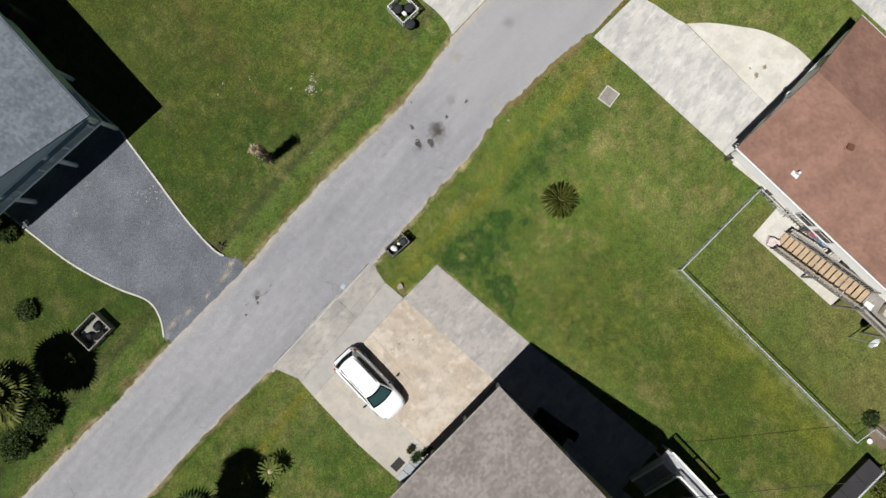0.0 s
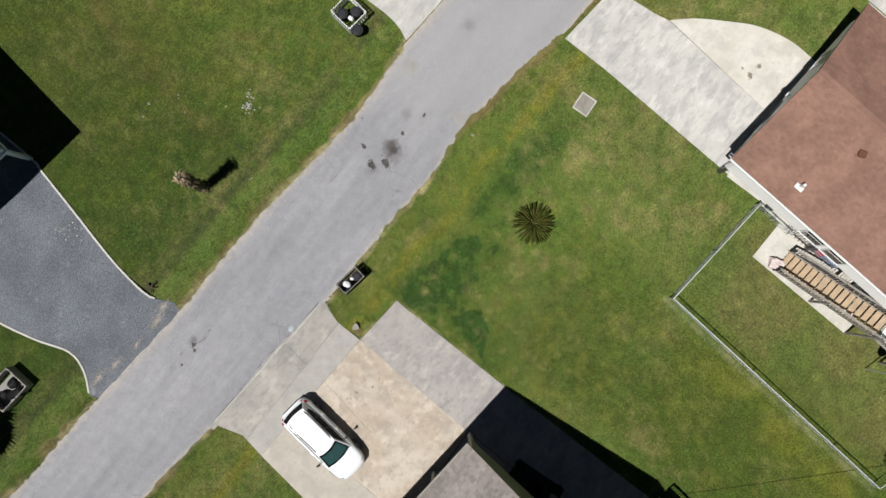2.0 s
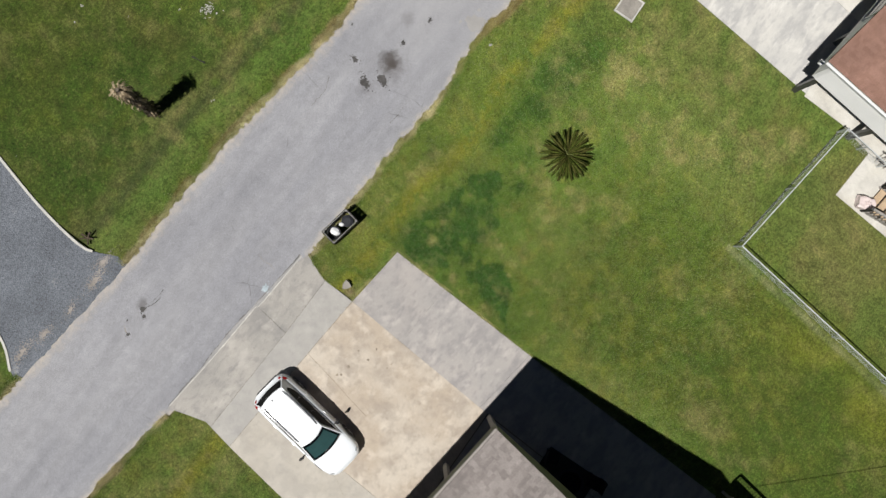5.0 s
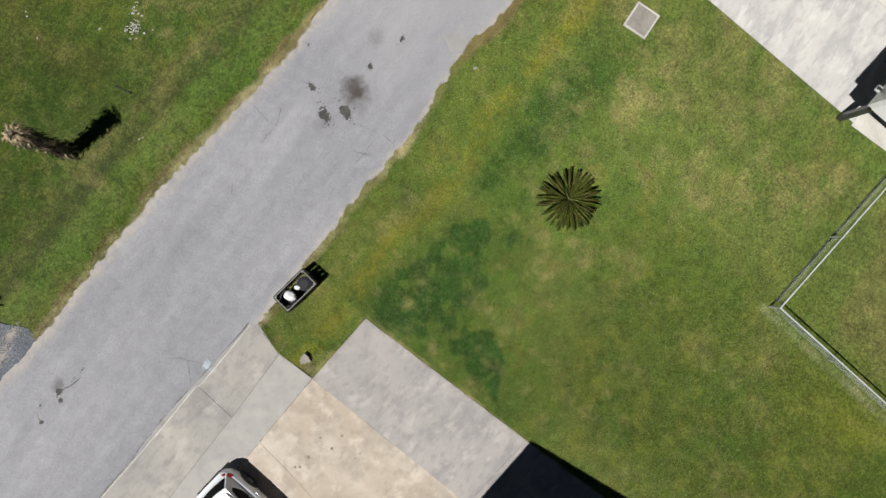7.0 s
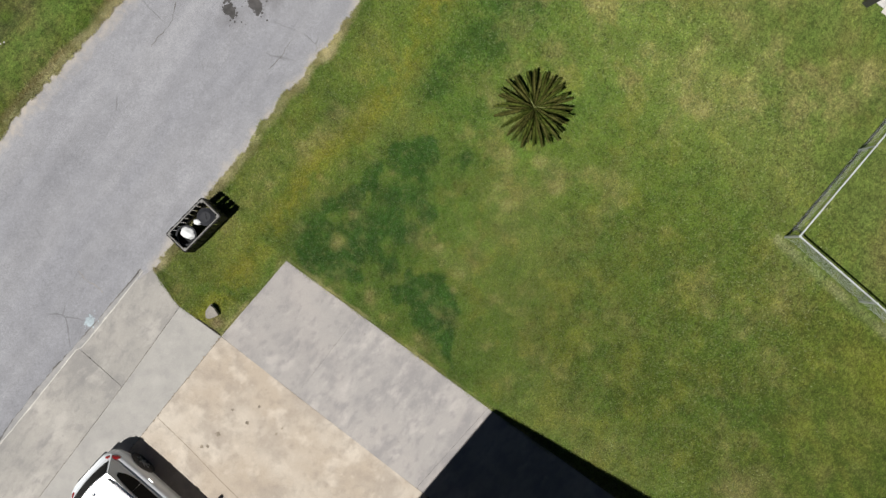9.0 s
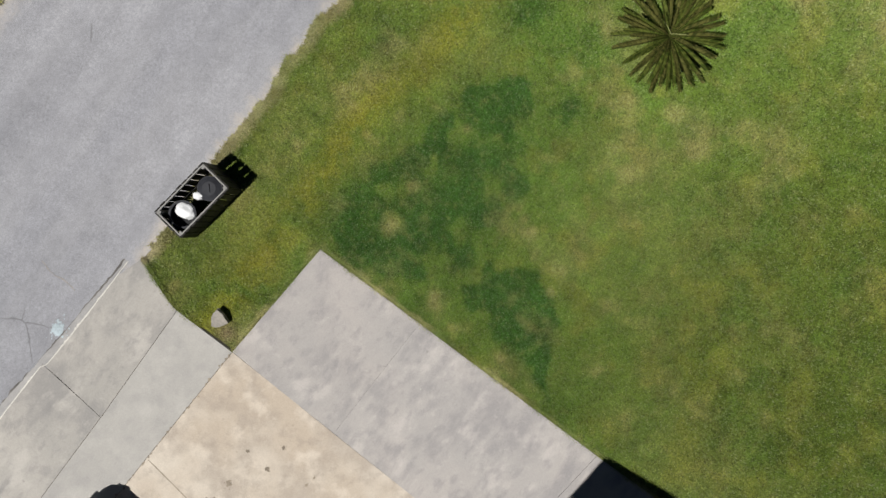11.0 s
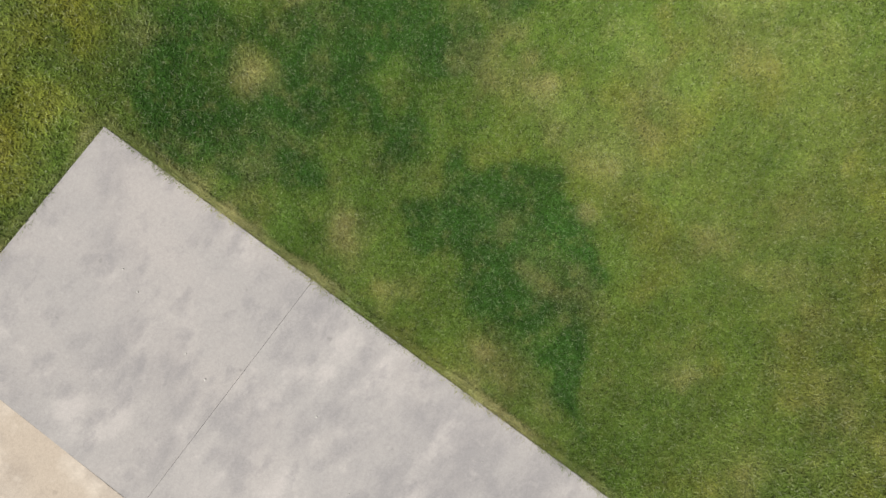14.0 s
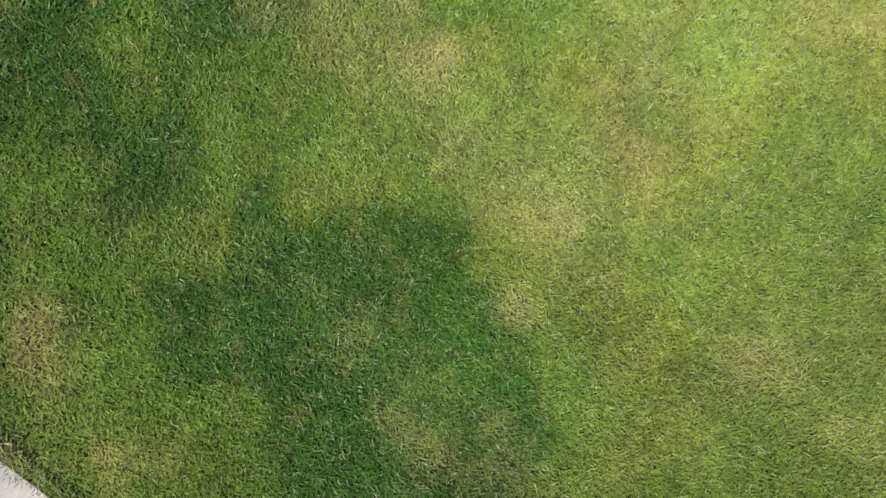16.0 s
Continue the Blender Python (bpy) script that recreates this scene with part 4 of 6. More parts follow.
    panel(d, [(15.95, -1.02), (15.62, -9.3), (19.35, -9.3), (19.99, -2.04), (19.82, -1.28)], "conc_pale")
    lobe = curve_points(((20.02, -2.04), (20.9, -3.0), (21.73, -4.26), (22.6, -5.8), (23.04, -7.6), (23.0, -9.3)), 0.3)
    panel(d, [(19.35, -9.3)] + lobe[::-1], "conc_cream")
    d = thing("driveway_3", pose(0, 0, 0), "pale concrete driveway meeting the road at a sharp corner", "driveway", kind="structure")
    flare = curve_points(((10.75, 7.92), (11.05, 8.6), (11.2, 9.6), (11.15, 11.2), (11.1, 14.0)), 0.3)
    panel(d, [(16.0, 7.65)] + [(16.0, 14.0)] + flare[::-1], "conc_pale")
    d = thing("driveway_4", pose(0, 0, 0), "pale concrete pad beside the brown-roofed house", "driveway", kind="structure")
    panel(d, [(27.3, -6.5), (26.95, -16.0), (30.5, -16.0), (30.5, -6.5)], "conc_pale")
    d = thing("patio", pose(0, 0, 0), "cream concrete patio below the outside stairs", "patio", kind="structure")
    panel(d, [(15.3, -12.9), (13.08, -12.87), (12.9, -18.96), (15.0, -19.1)], "conc_cream", 0.03)
    panel(d, [(24.0, -9.3), (15.50, -9.3), (15.55, -11.3), (15.30, -12.9), (15.0, -19.1), (15.0, -21.0), (24.0, -21.0)], "conc_cream", 0.03)
    cover = thing("utility_cover", pose(13.88, -1.30, 0.0, 0, 0, 4), "square grey concrete utility cover set in the lawn", "cover")
    bm = bmesh.new()
    for x, y, sx, sy in ((-0.455, 0, 0.07, 0.90), (0.455, 0, 0.07, 0.90), (0, -0.415, 0.838, 0.07), (0, 0.415, 0.838, 0.07)):
        box(bm, x, y, 0, sx, sy, 0.16, 0, 0.008)
    part("frame", bm, "curb", cover, "pale concrete rim")
    bm = bmesh.new()
    box(bm, 0, 0, -0.005, 0.832, 0.752, 0.15, 0, 0.012)
    part("lid", bm, "grey_slab", cover, "weathered grey concrete lid")


drives()


# ---- houses ----
def roof_slope(house, x0, x1, y0, z0, y1, z1, material, course=0.145, tab=0.23):
    """Rows of overlapping shingles from the eave (y0, z0) up to the ridge (y1, z1)."""
    run = Vector((0, y1 - y0, z1 - z0))
    length = run.length
    up = run / length
    normal = Vector((1, 0, 0)).cross(up)
    if normal.z < 0:
        normal = -normal
    verts, faces = [], []
    r = random.Random(5)
    for k in range(int(length / course)):
        x = x0 - r.random() * tab
        while x < x1:
            wide = tab * r.uniform(0.45, 1.1)
            a, b = max(x, x0), min(x + wide - 0.006, x1)
            x += wide
            if b - a < 0.02:
                continue
            base = Vector((0, y0, z0)) + up * (k * course)
            lift = 0.012 + 0.007 * r.random()
            drop = 0.006 * r.random()
            n = len(verts)
            for px in (a, b):
                low = base - up * drop
                verts += [low + Vector((px, 0, 0)), low + normal * lift + Vector((px, 0, 0)), base + up * course * 1.15 + normal * 0.004 + Vector((px, 0, 0))]
            faces += [(n, n + 1, n + 4, n + 3), (n + 1, n + 2, n + 5, n + 4), (n, n + 2, n + 1), (n + 3, n + 4, n + 5)]
    ob = sheet("shingles", verts, faces, material, house)
    tagged(ob, kind="stuff")
    bm = bmesh.new()
    t = -normal * 0.14
    pts = [Vector((x, y, z)) for x in (x0, x1) for y, z in ((y0, z0), (y1, z1))]
    top = [bm.verts.new(p) for p in pts]
    low = [bm.verts.new(p + t) for p in pts]
    for q in ((0, 1, 3, 2), ):
        bm.faces.new([top[i] for i in q])
        bm.faces.new([low[i] for i in q])
    for i, k in ((0, 1), (1, 3), (3, 2), (2, 0)):
        bm.faces.new((top[i], top[k], low[k], low[i]))
    part("roof_deck", bm, material, house)
    return ob


def gable_house(m, x0, x1, y0, y1, floor, eave, pitch, over, wall, roof, label, front=0.3, back=0.3, porch=0.0, posts=(4, 4), gutter="white_trim", inset=0.2):
    """A raised house, its ridge along its own x. front, back: how far the roof stands out over the gables; porch: depth of the
    open porch under the roof before the front gable."""
    h = thing("house", m, label, "house")
    mid = (y0 + y1) / 2
    rise = (y1 - y0) / 2 * math.tan(radians(pitch))
    slope = math.tan(radians(pitch))
    t = 0.16
    for xx, name in ((x0 + porch + t / 2, "gable_wall"), (x1 - t / 2, "gable_wall")):
        bm = bmesh.new()
        out = [(y0, floor), (y1, floor), (y1, eave), (mid, eave + rise), (y0, eave)]
        a = [bm.verts.new((xx - t / 2, y, z)) for y, z in out]
        b = [bm.verts.new((xx + t / 2, y, z)) for y, z in out]
        bm.faces.new(a)
        bm.faces.new(b[::-1])
        for i in range(5):
            k = (i + 1) % 5
            bm.faces.new((a[i], a[k], b[k], b[i]))
        part(name, bm, wall, h)
    wing = porch if wall != "white_wall" else 0.0
    cx, lx = (x0 + wing + x1) / 2, x1 - x0 - wing - 2 * t
    for yy in (y0 + t / 2, y1 - t / 2):
        bm = bmesh.new()
        box(bm, cx, yy, (floor + eave) / 2, lx, t, eave - floor)
        side_wall = part("side_wall", bm, wall, h)
        for r in range(int((eave - floor) / 0.2)):
            bm = bmesh.new()
            out, z = -1 if yy < mid else 1, floor + 0.01 + 0.2 * r
            ends = [[bm.verts.new((xx, yy + out * (t / 2 + d), zz)) for d, zz in ((-0.01, z), (0.028, z), (0.003, z + 0.205), (-0.01, z + 0.205))] for xx in (cx - lx / 2, cx + lx / 2)]
            bm.faces.new(ends[0])
            bm.faces.new(ends[1][::-1])
            for k in range(4):
                bm.faces.new((ends[0][k], ends[1][k], ends[1][(k + 1) % 4], ends[0][(k + 1) % 4]))
            part("siding_board", bm, wall, side_wall)
    bm = bmesh.new()
    box(bm, (x0 + x1) / 2, mid, floor - 0.13 + (0.25 if inset > 0.2 else 0.0), x1 - x0 - 0.02, y1 - y0 - 0.02, 0.26)
    part("floor_deck", bm, "shade_blue_trim" if wall == "blue_wall" else "grey_wood", h)
    for y, s in ((y1, 1), (y0, -1)):
        roof_slope(h, x0 - front, x1 + back, y + s * over, eave - over * slope + 0.16, mid, eave + rise + 0.16, roof)
        bm = bmesh.new()
        box(bm, (x0 + x1) / 2, y + s * (over + 0.04), eave - over * slope + 0.05, x1 - x0 + front + back, 0.10, 0.11, 0, 0.02)
        part("gutter", bm, gutter, h)
    bm = bmesh.new()
    box(bm, (x0 - front + x1 + back) / 2, mid, eave + rise + 0.185, x1 - x0 + front + back, 0.24, 0.03, 0, 0.01)
    part("ridge_cap", bm, roof, h)
    for i in range(posts[0]):
        for k in range(posts[1]):
            bm = bmesh.new()
            tall = floor - (0.01 if inset > 0.2 else 0.26) if i or not porch else eave
            box(bm, x0 + inset + (x1 - x0 - 2 * inset) * i / (posts[0] - 1), y0 + 1.3 * inset - 0.06 + (y1 - y0 - 2.6 * inset + 0.12) * k / (posts[1] - 1), tall / 2, 0.2, 0.2, tall, 0, 0.01)
            part("post", bm, "shade_blue_trim" if wall == "blue_wall" else "rail_grey" if wall == "white_wall" else "grey_wood", h)
    return h


def window(house, x, y, z, w, h, turn):
    """A sash window, its outer face towards -x before the turn."""
    win = new("window")
    win.parent = house
    win.matrix_basis = pose(x, y, z, 0, 0, turn)
    bm = bmesh.new()
    for bx in ((-0.02, -w / 2, 0, 0.05, 0.08, h + 0.08), (-0.02, w / 2, 0, 0.05, 0.08, h + 0.08), (-0.02, 0, h / 2, 0.05, w - 0.08, 0.08), (-0.02, 0, 0, 0.045, w - 0.08, 0.05)):
        box(bm, *bx)
    part("frame", bm, "white_trim", win)
    bm = bmesh.new()
    box(bm, -0.03, 0, -h / 2 - 0.02, 0.09, w + 0.16, 0.05)
    part("sill", bm, "white_trim", win)
    bm = bmesh.new()
    box(bm, -0.022, 0, 0, 0.02, w - 0.08, h - 0.04)
    part("pane", bm, "window", win)
    return win


def railing(parent, a, b, material, height=0.95, step=0.13, label=""):
    """Posts, two rails and balusters from a to b (feet)."""
    a, b = Vector(a), Vector(b)
    r = new("railing")
    r.parent = parent
    if label:
        tagged(r, label)
    n = max(1, round((b - a).length / 1.8))
    for i in range(n + 1):
        p = a.lerp(b, i / n)
        bm = bmesh.new()
        beam(bm, p, p + Vector((0, 0, height + 0.06)), 0.09)
        part("post", bm, material, r)
    for z, w, hgt in ((height, 0.12, 0.045), (0.12, 0.05, 0.08)):
        bm = bmesh.new()
        beam(bm, a + Vector((0, 0, z)), b + Vector((0, 0, z)), hgt if z < 0.5 else w, w if z < 0.5 else hgt)
        part("rail", bm, material, r)
    n = int((b - a).length / step)
    for i in range(1, n):
        p = a.lerp(b, i / n)
        bm = bmesh.new()
        beam(bm, p + Vector((0, 0, 0.14)), p + Vector((0, 0, height)), 0.035)
        part("baluster", bm, material, r)
    return r


RIGHT = pose(15.12, -8.25, 0, 0, 0, -93.3)
right = gable_house(RIGHT, 0, 13.0, -0.28, 8.84, 3.55, 5.488, 24, 0.14, "white_wall", "shingle_brown", "white raised house with a red-brown shingle roof", 0.30, posts=(5, 4), inset=0.55)
for x in (5.15, 6.45):
    window(right, x, -0.30, 4.55, 1.02, 1.5, 90)
window(right, 0.0, 3.0, 4.62, 1.3, 1.15, 0)
window(right, 0.0, 6.2, 4.62, 1.0, 1.15, 0)
bm = bmesh.new()
box(bm, -0.05, 3.95, 4.35, 0.10, 0.05, 0.05)
box(bm, -0.10, 3.95, 4.30, 0.12, 0.26, 0.10, 0, 0.02)
part("wall_lamp", bm, "white_trim", right, "white twin-headed wall lamp")
bm = bmesh.new()
box(bm, -0.08, 0.30, 3.62, 0.16, 0.20, 0.18, 0, 0.02)
part("meter_box", bm, "white_trim", right, "small white box low on the gable wall")

CENTRE = pose(-2.80, -6.98, 0, 0, 0, -4.3)
centre = gable_house(CENTRE, -8.4, 0, -16.2, 0, 3.0, 6.62, 25, 0.5, "olive_wall", "shingle_taupe", "olive raised house with a taupe shingle roof", 0.2, 0.2, gutter="grey_wood")
for y in (-5.3, -8.6, -11.5):
    window(centre, 0, y, 5.1, 1.1, 1.3, 180)

LEFT = pose(-6.08, 19.08, 0, 0, 0, 82.3)
left = gable_house(LEFT, 0, 12.0, -0.27, 9.67, 3.0, 5.652, 20, 0.15, "blue_wall", "shingle_grey", "pale blue raised house with a grey shingle roof and front porch", 0.35, 0.3, 2.2, gutter="shingle_grey")
bm = bmesh.new()
a = [bm.verts.new((x, y, z)) for x in (-0.31, -0.23) for y, z in ((0, 5.75), (9.4, 5.75), (4.7, 5.75 + 4.7 * math.tan(radians(20))))]
for f in ((0, 1, 2), (5, 4, 3), (0, 3, 4, 1), (1, 4, 5, 2), (2, 5, 3, 0)):
    bm.faces.new([a[i] for i in f])
box(bm, -0.25, 4.7, 5.67, 0.16, 9.4, 0.2)
part("porch_gable", bm, "blue_wall", left)
railing(left, (0.05, 0.3, 3.0), (0.05, 9.2, 3.0), "shade_blue_trim", label="white porch railing tinted with the blue of shade")
railing(left, (0.15, 0.1, 3.0), (2.1, 0.1, 3.0), "shade_blue_trim", label="white porch railing tinted with the blue of shade")
window(left, 2.2, 2.0, 4.4, 1.0, 1.3, 0)
window(left, 2.2, 7.0, 4.4, 1.0, 1.3, 0)
bm = bmesh.new()
box(bm, 7.75, -0.46, 1.45, 0.85, 0.8, 2.9, 0, 0.03)
ob = part("air_conditioner_stand", bm, "grey_plastic", left)
bm = bmesh.new()
box(bm, 7.75, -0.50, 3.31, 0.75, 0.75, 0.80, 0, 0.05)
cone(bm, 7.75, -0.50, 3.71, 3.77, 0.30, 0.30, 20)
part("air_conditioner", bm, "grey_plastic", left, "dark grey air conditioner on a stand")


def roof_vents():
    v = thing("roof_vent", RIGHT @ pose(2.75, 0.55, 5.99), "white plumbing vent pipe on the brown roof", "vent")
    bm = bmesh.new()
    box(bm, 0, 0, 0.03, 0.42, 0.40, 0.05, 0, 0.01)
    part("flashing", bm, "white_trim", v)
    bm = bmesh.new()
    cone(bm, 0, 0, 0.0, 0.55, 0.075, 0.075, 12)
    part("pipe", bm, "white_trim", v)
    v = thing("roof_vent", RIGHT @ pose(3.55, 3.0, 7.07), "rusty brown roof vent on the brown roof", "vent")
    bm = bmesh.new()
    box(bm, 0, 0, 0.10, 0.36, 0.30, 0.2, 20, 0.03)
    part("hood", bm, "rust", v)
    bm = bmesh.new()
    box(bm, 0, 0, 0.02, 0.46, 0.40, 0.04, 20)
    part("flashing", bm, "shingle_brown", v)


roof_vents()


# ---- outside stairs of the white house ----
def stairs():
    s = thing("outside_stairs", pose(13.85, -14.15, 0, 0, 0, -3.3), "tan wooden outside stairs with grey railings", "stairs")
    n, run, rise, w = 16, 0.304, 0.1875, 1.12
    for k in range(n):
        bm = bmesh.new()
        box(bm, 0, -k * run - 0.145, rise * (k + 1) - 0.02, w, 0.292, 0.04, 0, 0.006)
        part("tread", bm, "deck_wood", s)
    for x in (-w / 2 - 0.03, w / 2 + 0.03):
        bm = bmesh.new()
        beam(bm, (x, 0.05, 0.02), (x, -n * run, n * rise - 0.12), 0.05, 0.28)
        part("stringer", bm, "grey_wood", s)
        bm = bmesh.new()
        beam(bm, (x * 1.07, 0.05, 1.05), (x * 1.07, -n * run, n * rise + 0.95), 0.10, 0.05)
        part("handrail", bm, "grey_wood", s)
        for k in range(n * 2):
            f = (k + 0.5) / (n * 2)
            p = Vector((x * 1.07, -f * n * run, f * n * rise + 0.08))
            bm = bmesh.new()
            beam(bm, p, p + Vector((0, 0, 0.95)), 0.035)
            part("baluster", bm, "grey_wood", s)
        for f in (0.0, 0.5, 1.0):
            bm = bmesh.new()
            beam(bm, (x * 1.07, -f * n * run, 0), (x * 1.07, -f * n * run, f * n * rise + 1.1), 0.10)
            part("post", bm, "black_wood" if f == 0 else "grey_wood", s)
    for k in range(16):
        bm = bmesh.new()
        box(bm, 0.2, -n * run - 0.1 - 0.15 * k, n * rise - 0.02, 1.75, 0.14, 0.04)
        part("landing_board", bm, "grey_wood", s)
    for x in (-0.6, 1.0):
        bm = bmesh.new()
        beam(bm, (x, -n * run - 2.3, 0), (x, -n * run - 2.3, n * rise - 0.05), 0.1)
        part("post", bm, "grey_wood", s)
    railing(s, (-0.62, -n * run - 0.1, n * rise), (-0.62, -n * run - 2.4, n * rise), "grey_wood")
    bm = bmesh.new()
    box(bm, -0.15, -n * run - 0.42, n * rise + 0.012, 0.62, 0.5, 0.02, 8, 0.006)
    ob = part("door_mat", bm, "white_trim")
    ob.matrix_basis = pose(13.85, -14.15, 0, 0, 0, -3.3)
    tagged(ob, "white mat on the stair landing", "mat")
    bm = bmesh.new()
    box(bm, 0.35, -n * run - 1.25, n * rise + 0.36, 0.7, 0.6, 0.7, 12, 0.08)
    ob = part("storage_box", bm, "stone")
    ob.matrix_basis = pose(13.85, -14.15, 0, 0, 0, -3.3)
    tagged(ob, "pinkish covered box on the stair landing", "box")
    d = thing("satellite_dish", pose(11.75, -20.9, 0), "pale grey satellite dish on a pole", "dish")
    bm = bmesh.new()
    cone(bm, 0.4, 0, 0, 3.4, 0.03, 0.03, 10)
    part("pole", bm, "galv", d)
    bm = bmesh.new()
    bmesh.ops.create_uvsphere(bm, u_segments=24, v_segments=12, radius=0.42)
    bmesh.ops.bisect_plane(bm, geom=bm.verts[:] + bm.edges[:] + bm.faces[:], plane_co=(0, 0, -0.22), plane_no=(0, 0, 1), clear_outer=True)
    bmesh.ops.transform(bm, matrix=pose(0.2, 0.05, 3.75, 38, -25, 0), verts=bm.verts)
    part("reflector", bm, "galv", d, smooth=True)
    bm = bmesh.new()
    beam(bm, (0.4, 0, 3.4), (0.25, 0.1, 3.55), 0.05)
    beam(bm, (0.25, 0.1, 3.45), (-0.1, 0.45, 3.75), 0.025)
    part("arm", bm, "galv", d)


stairs()


def wall_clutter():
    """What leans on and stands along the white house's side."""
    r = thing("clothes_rack", pose(15.15, -14.2, 0, 0, 0, -3), "grey slatted rack with towels hung over it", "rack")
    for k in range(13):
        bm = bmesh.new()
        beam(bm, (0.0, 0.9 - 0.22 * k, 0.0), (0.18, 0.9 - 0.22 * k, 0.95), 0.03, 0.07)
        part("slat", bm, "grey_wood", r)
    for z in (0.25, 0.9):
        bm = bmesh.new()
        beam(bm, (0.2 * z, 1.0, z), (0.2 * z, -2.0, z), 0.05)
        part("rail", bm, "black_wood", r)
    hung = lambda u, v: Vector((0.185 - (0.10 + 0.03 * math.sin(9 * u)) * min(1.0, 5 * v) - 0.05 * v, u, 0.96 - 0.75 * v - 0.02 * math.sin(7 * u)))
    for lab, mat_name, y, long_, stripes in (("pink and white beach towel hung over a rack", "pink_cloth", -0.95, 0.62, (0.42, 0.78)),
                                             ("blue beach towel with white stripes hung over a rack", "blue_cloth", -1.72, 0.88, (0.16, 0.44, 0.72))):
        t = thing("towel", pose(15.15, -14.2, 0, 0, 0, -3), lab, "towel")
        for name, mat, v0, v1, lift in [("cloth", mat_name, -0.3, 1.0, 0.0)] + [("stripe", "white_trim", v, v + 0.13, 0.006) for v in stripes]:
            bm = bmesh.new()
            grid = [[bm.verts.new(hung(y + long_ * (a / 10 - 0.5), abs(v0 + (v1 - v0) * b / 8)) * 1.0 + Vector(((0.30 if v0 + (v1 - v0) * b / 8 < 0 else -lift) , 0, lift))) for b in range(9)] for a in range(11)]
            for a in range(10):
                for b in range(8):
                    bm.faces.new((grid[a][b], grid[a + 1][b], grid[a + 1][b + 1], grid[a][b + 1]))
            bmesh.ops.solidify(bm, geom=bm.faces[:], thickness=0.008)
            part(name, bm, mat, t)
    bag = thing("bag", pose(13.46, -13.98, 0.03, 0, 0, 20), "crumpled pinkish white bag by the foot of the stairs", "bag")
    bm = bmesh.new()
    bmesh.ops.create_icosphere(bm, subdivisions=3, radius=0.5)
    for v in bm.verts:
        d = v.co.normalized()
        f = 1 + 0.16 * wobble((d.x * 3, d.y * 3 + d.z * 2), 1.0, 31) + 0.10 * wobble((d.z * 4 + d.x, d.y * 4), 1.0, 32)
        v.co = Vector((max(-0.8, min(0.8, d.x * 1.25)) * 0.32 * f, max(-0.8, min(0.8, d.y * 1.25)) * 0.42 * f, 0.24 + max(-1.0, min(0.9, d.z * 1.3)) * 0.24 * (f if d.z > 0 else 1)))
    part("sack", bm, "pink_bag", bag)
    bm = bmesh.new()
    for a in range(5):
        beam(bm, (0.02 * a - 0.04, 0.03 * (a % 2), 0.42), (0.10 * math.cos(a * 1.3), 0.13 * math.sin(a * 1.3), 0.56), 0.035, 0.012)
    part("neck", bm, "pink_bag", bag)


wall_clutter()


# ---- chain-link fence ----
def fence():
    f = thing("chain_link_fence", pose(0, 0, 0), "galvanised chain-link fence round the side lawn", "fence")
    runs = (((8.77, -10.84), (15.2, -11.33), 2), ((8.77, -10.84), (7.70, -24.75), 5), ((7.70, -24.75), (8.98, -25.05), 1), ((8.98, -25.05), (8.7, -40.0), 5), ((15.2, -11.33), (15.04, -13.5), 2))
    h = 0.94
    for (ax, ay), (bx, by), n in runs:
        a, b = Vector((ax, ay, 0)), Vector((bx, by, 0))
        for i in range(n + 1):
            p = a.lerp(b, i / n)
            if i == 0 and (ax, ay) == (8.77, -10.84) and bx < 9:
                continue
            bm = bmesh.new()
            cone(bm, p.x, p.y, 0, h + 0.05, 0.03 if i else 0.038, 0.03 if i else 0.038, 10)
            part("post", bm, "galv", f)
        bm = bmesh.new()
        beam(bm, a + Vector((0, 0, h)), b + Vector((0, 0, h)), 0.04)
        part("top_rail", bm, "galv", f)
        d = (b - a).normalized()
        length = (b - a).length
        verts, faces = [], []
        side = Vector((-d.y, d.x, 0)) * 0.0014
        step = 0.075
        for k in range(int((length + h) / step)):
            for sgn in (1, -1):
                s0 = k * step - (h if sgn > 0 else 0)
                s1 = s0 + (h if sgn > 0 else h)
                z0, z1 = (0.03, h) if sgn > 0 else (h, 0.03)
                if s0 < 0:
                    z0 += (z1 - z0) * (-s0) / (s1 - s0)
                    s0 = 0
                if s1 > length:
                    z1 = z0 + (z1 - z0) * (length - s0) / (s1 - s0)
                    s1 = length
                if s1 - s0 < 0.02:
                    continue
                p, q = a + d * s0 + Vector((0, 0, z0)), a + d * s1 + Vector((0, 0, z1))
                w = Vector((0, 0, 0.0014))
                m0 = len(verts)
                verts += [p + side, p - side, p + w, q + side, q - side, q + w]
                faces += [(m0, m0 + 1, m0 + 4, m0 + 3), (m0 + 1, m0 + 2, m0 + 5, m0 + 4), (m0 + 2, m0, m0 + 3, m0 + 5)]
        tagged(sheet("wire_mesh", verts, faces, "galv", f), kind="stuff")


fence()


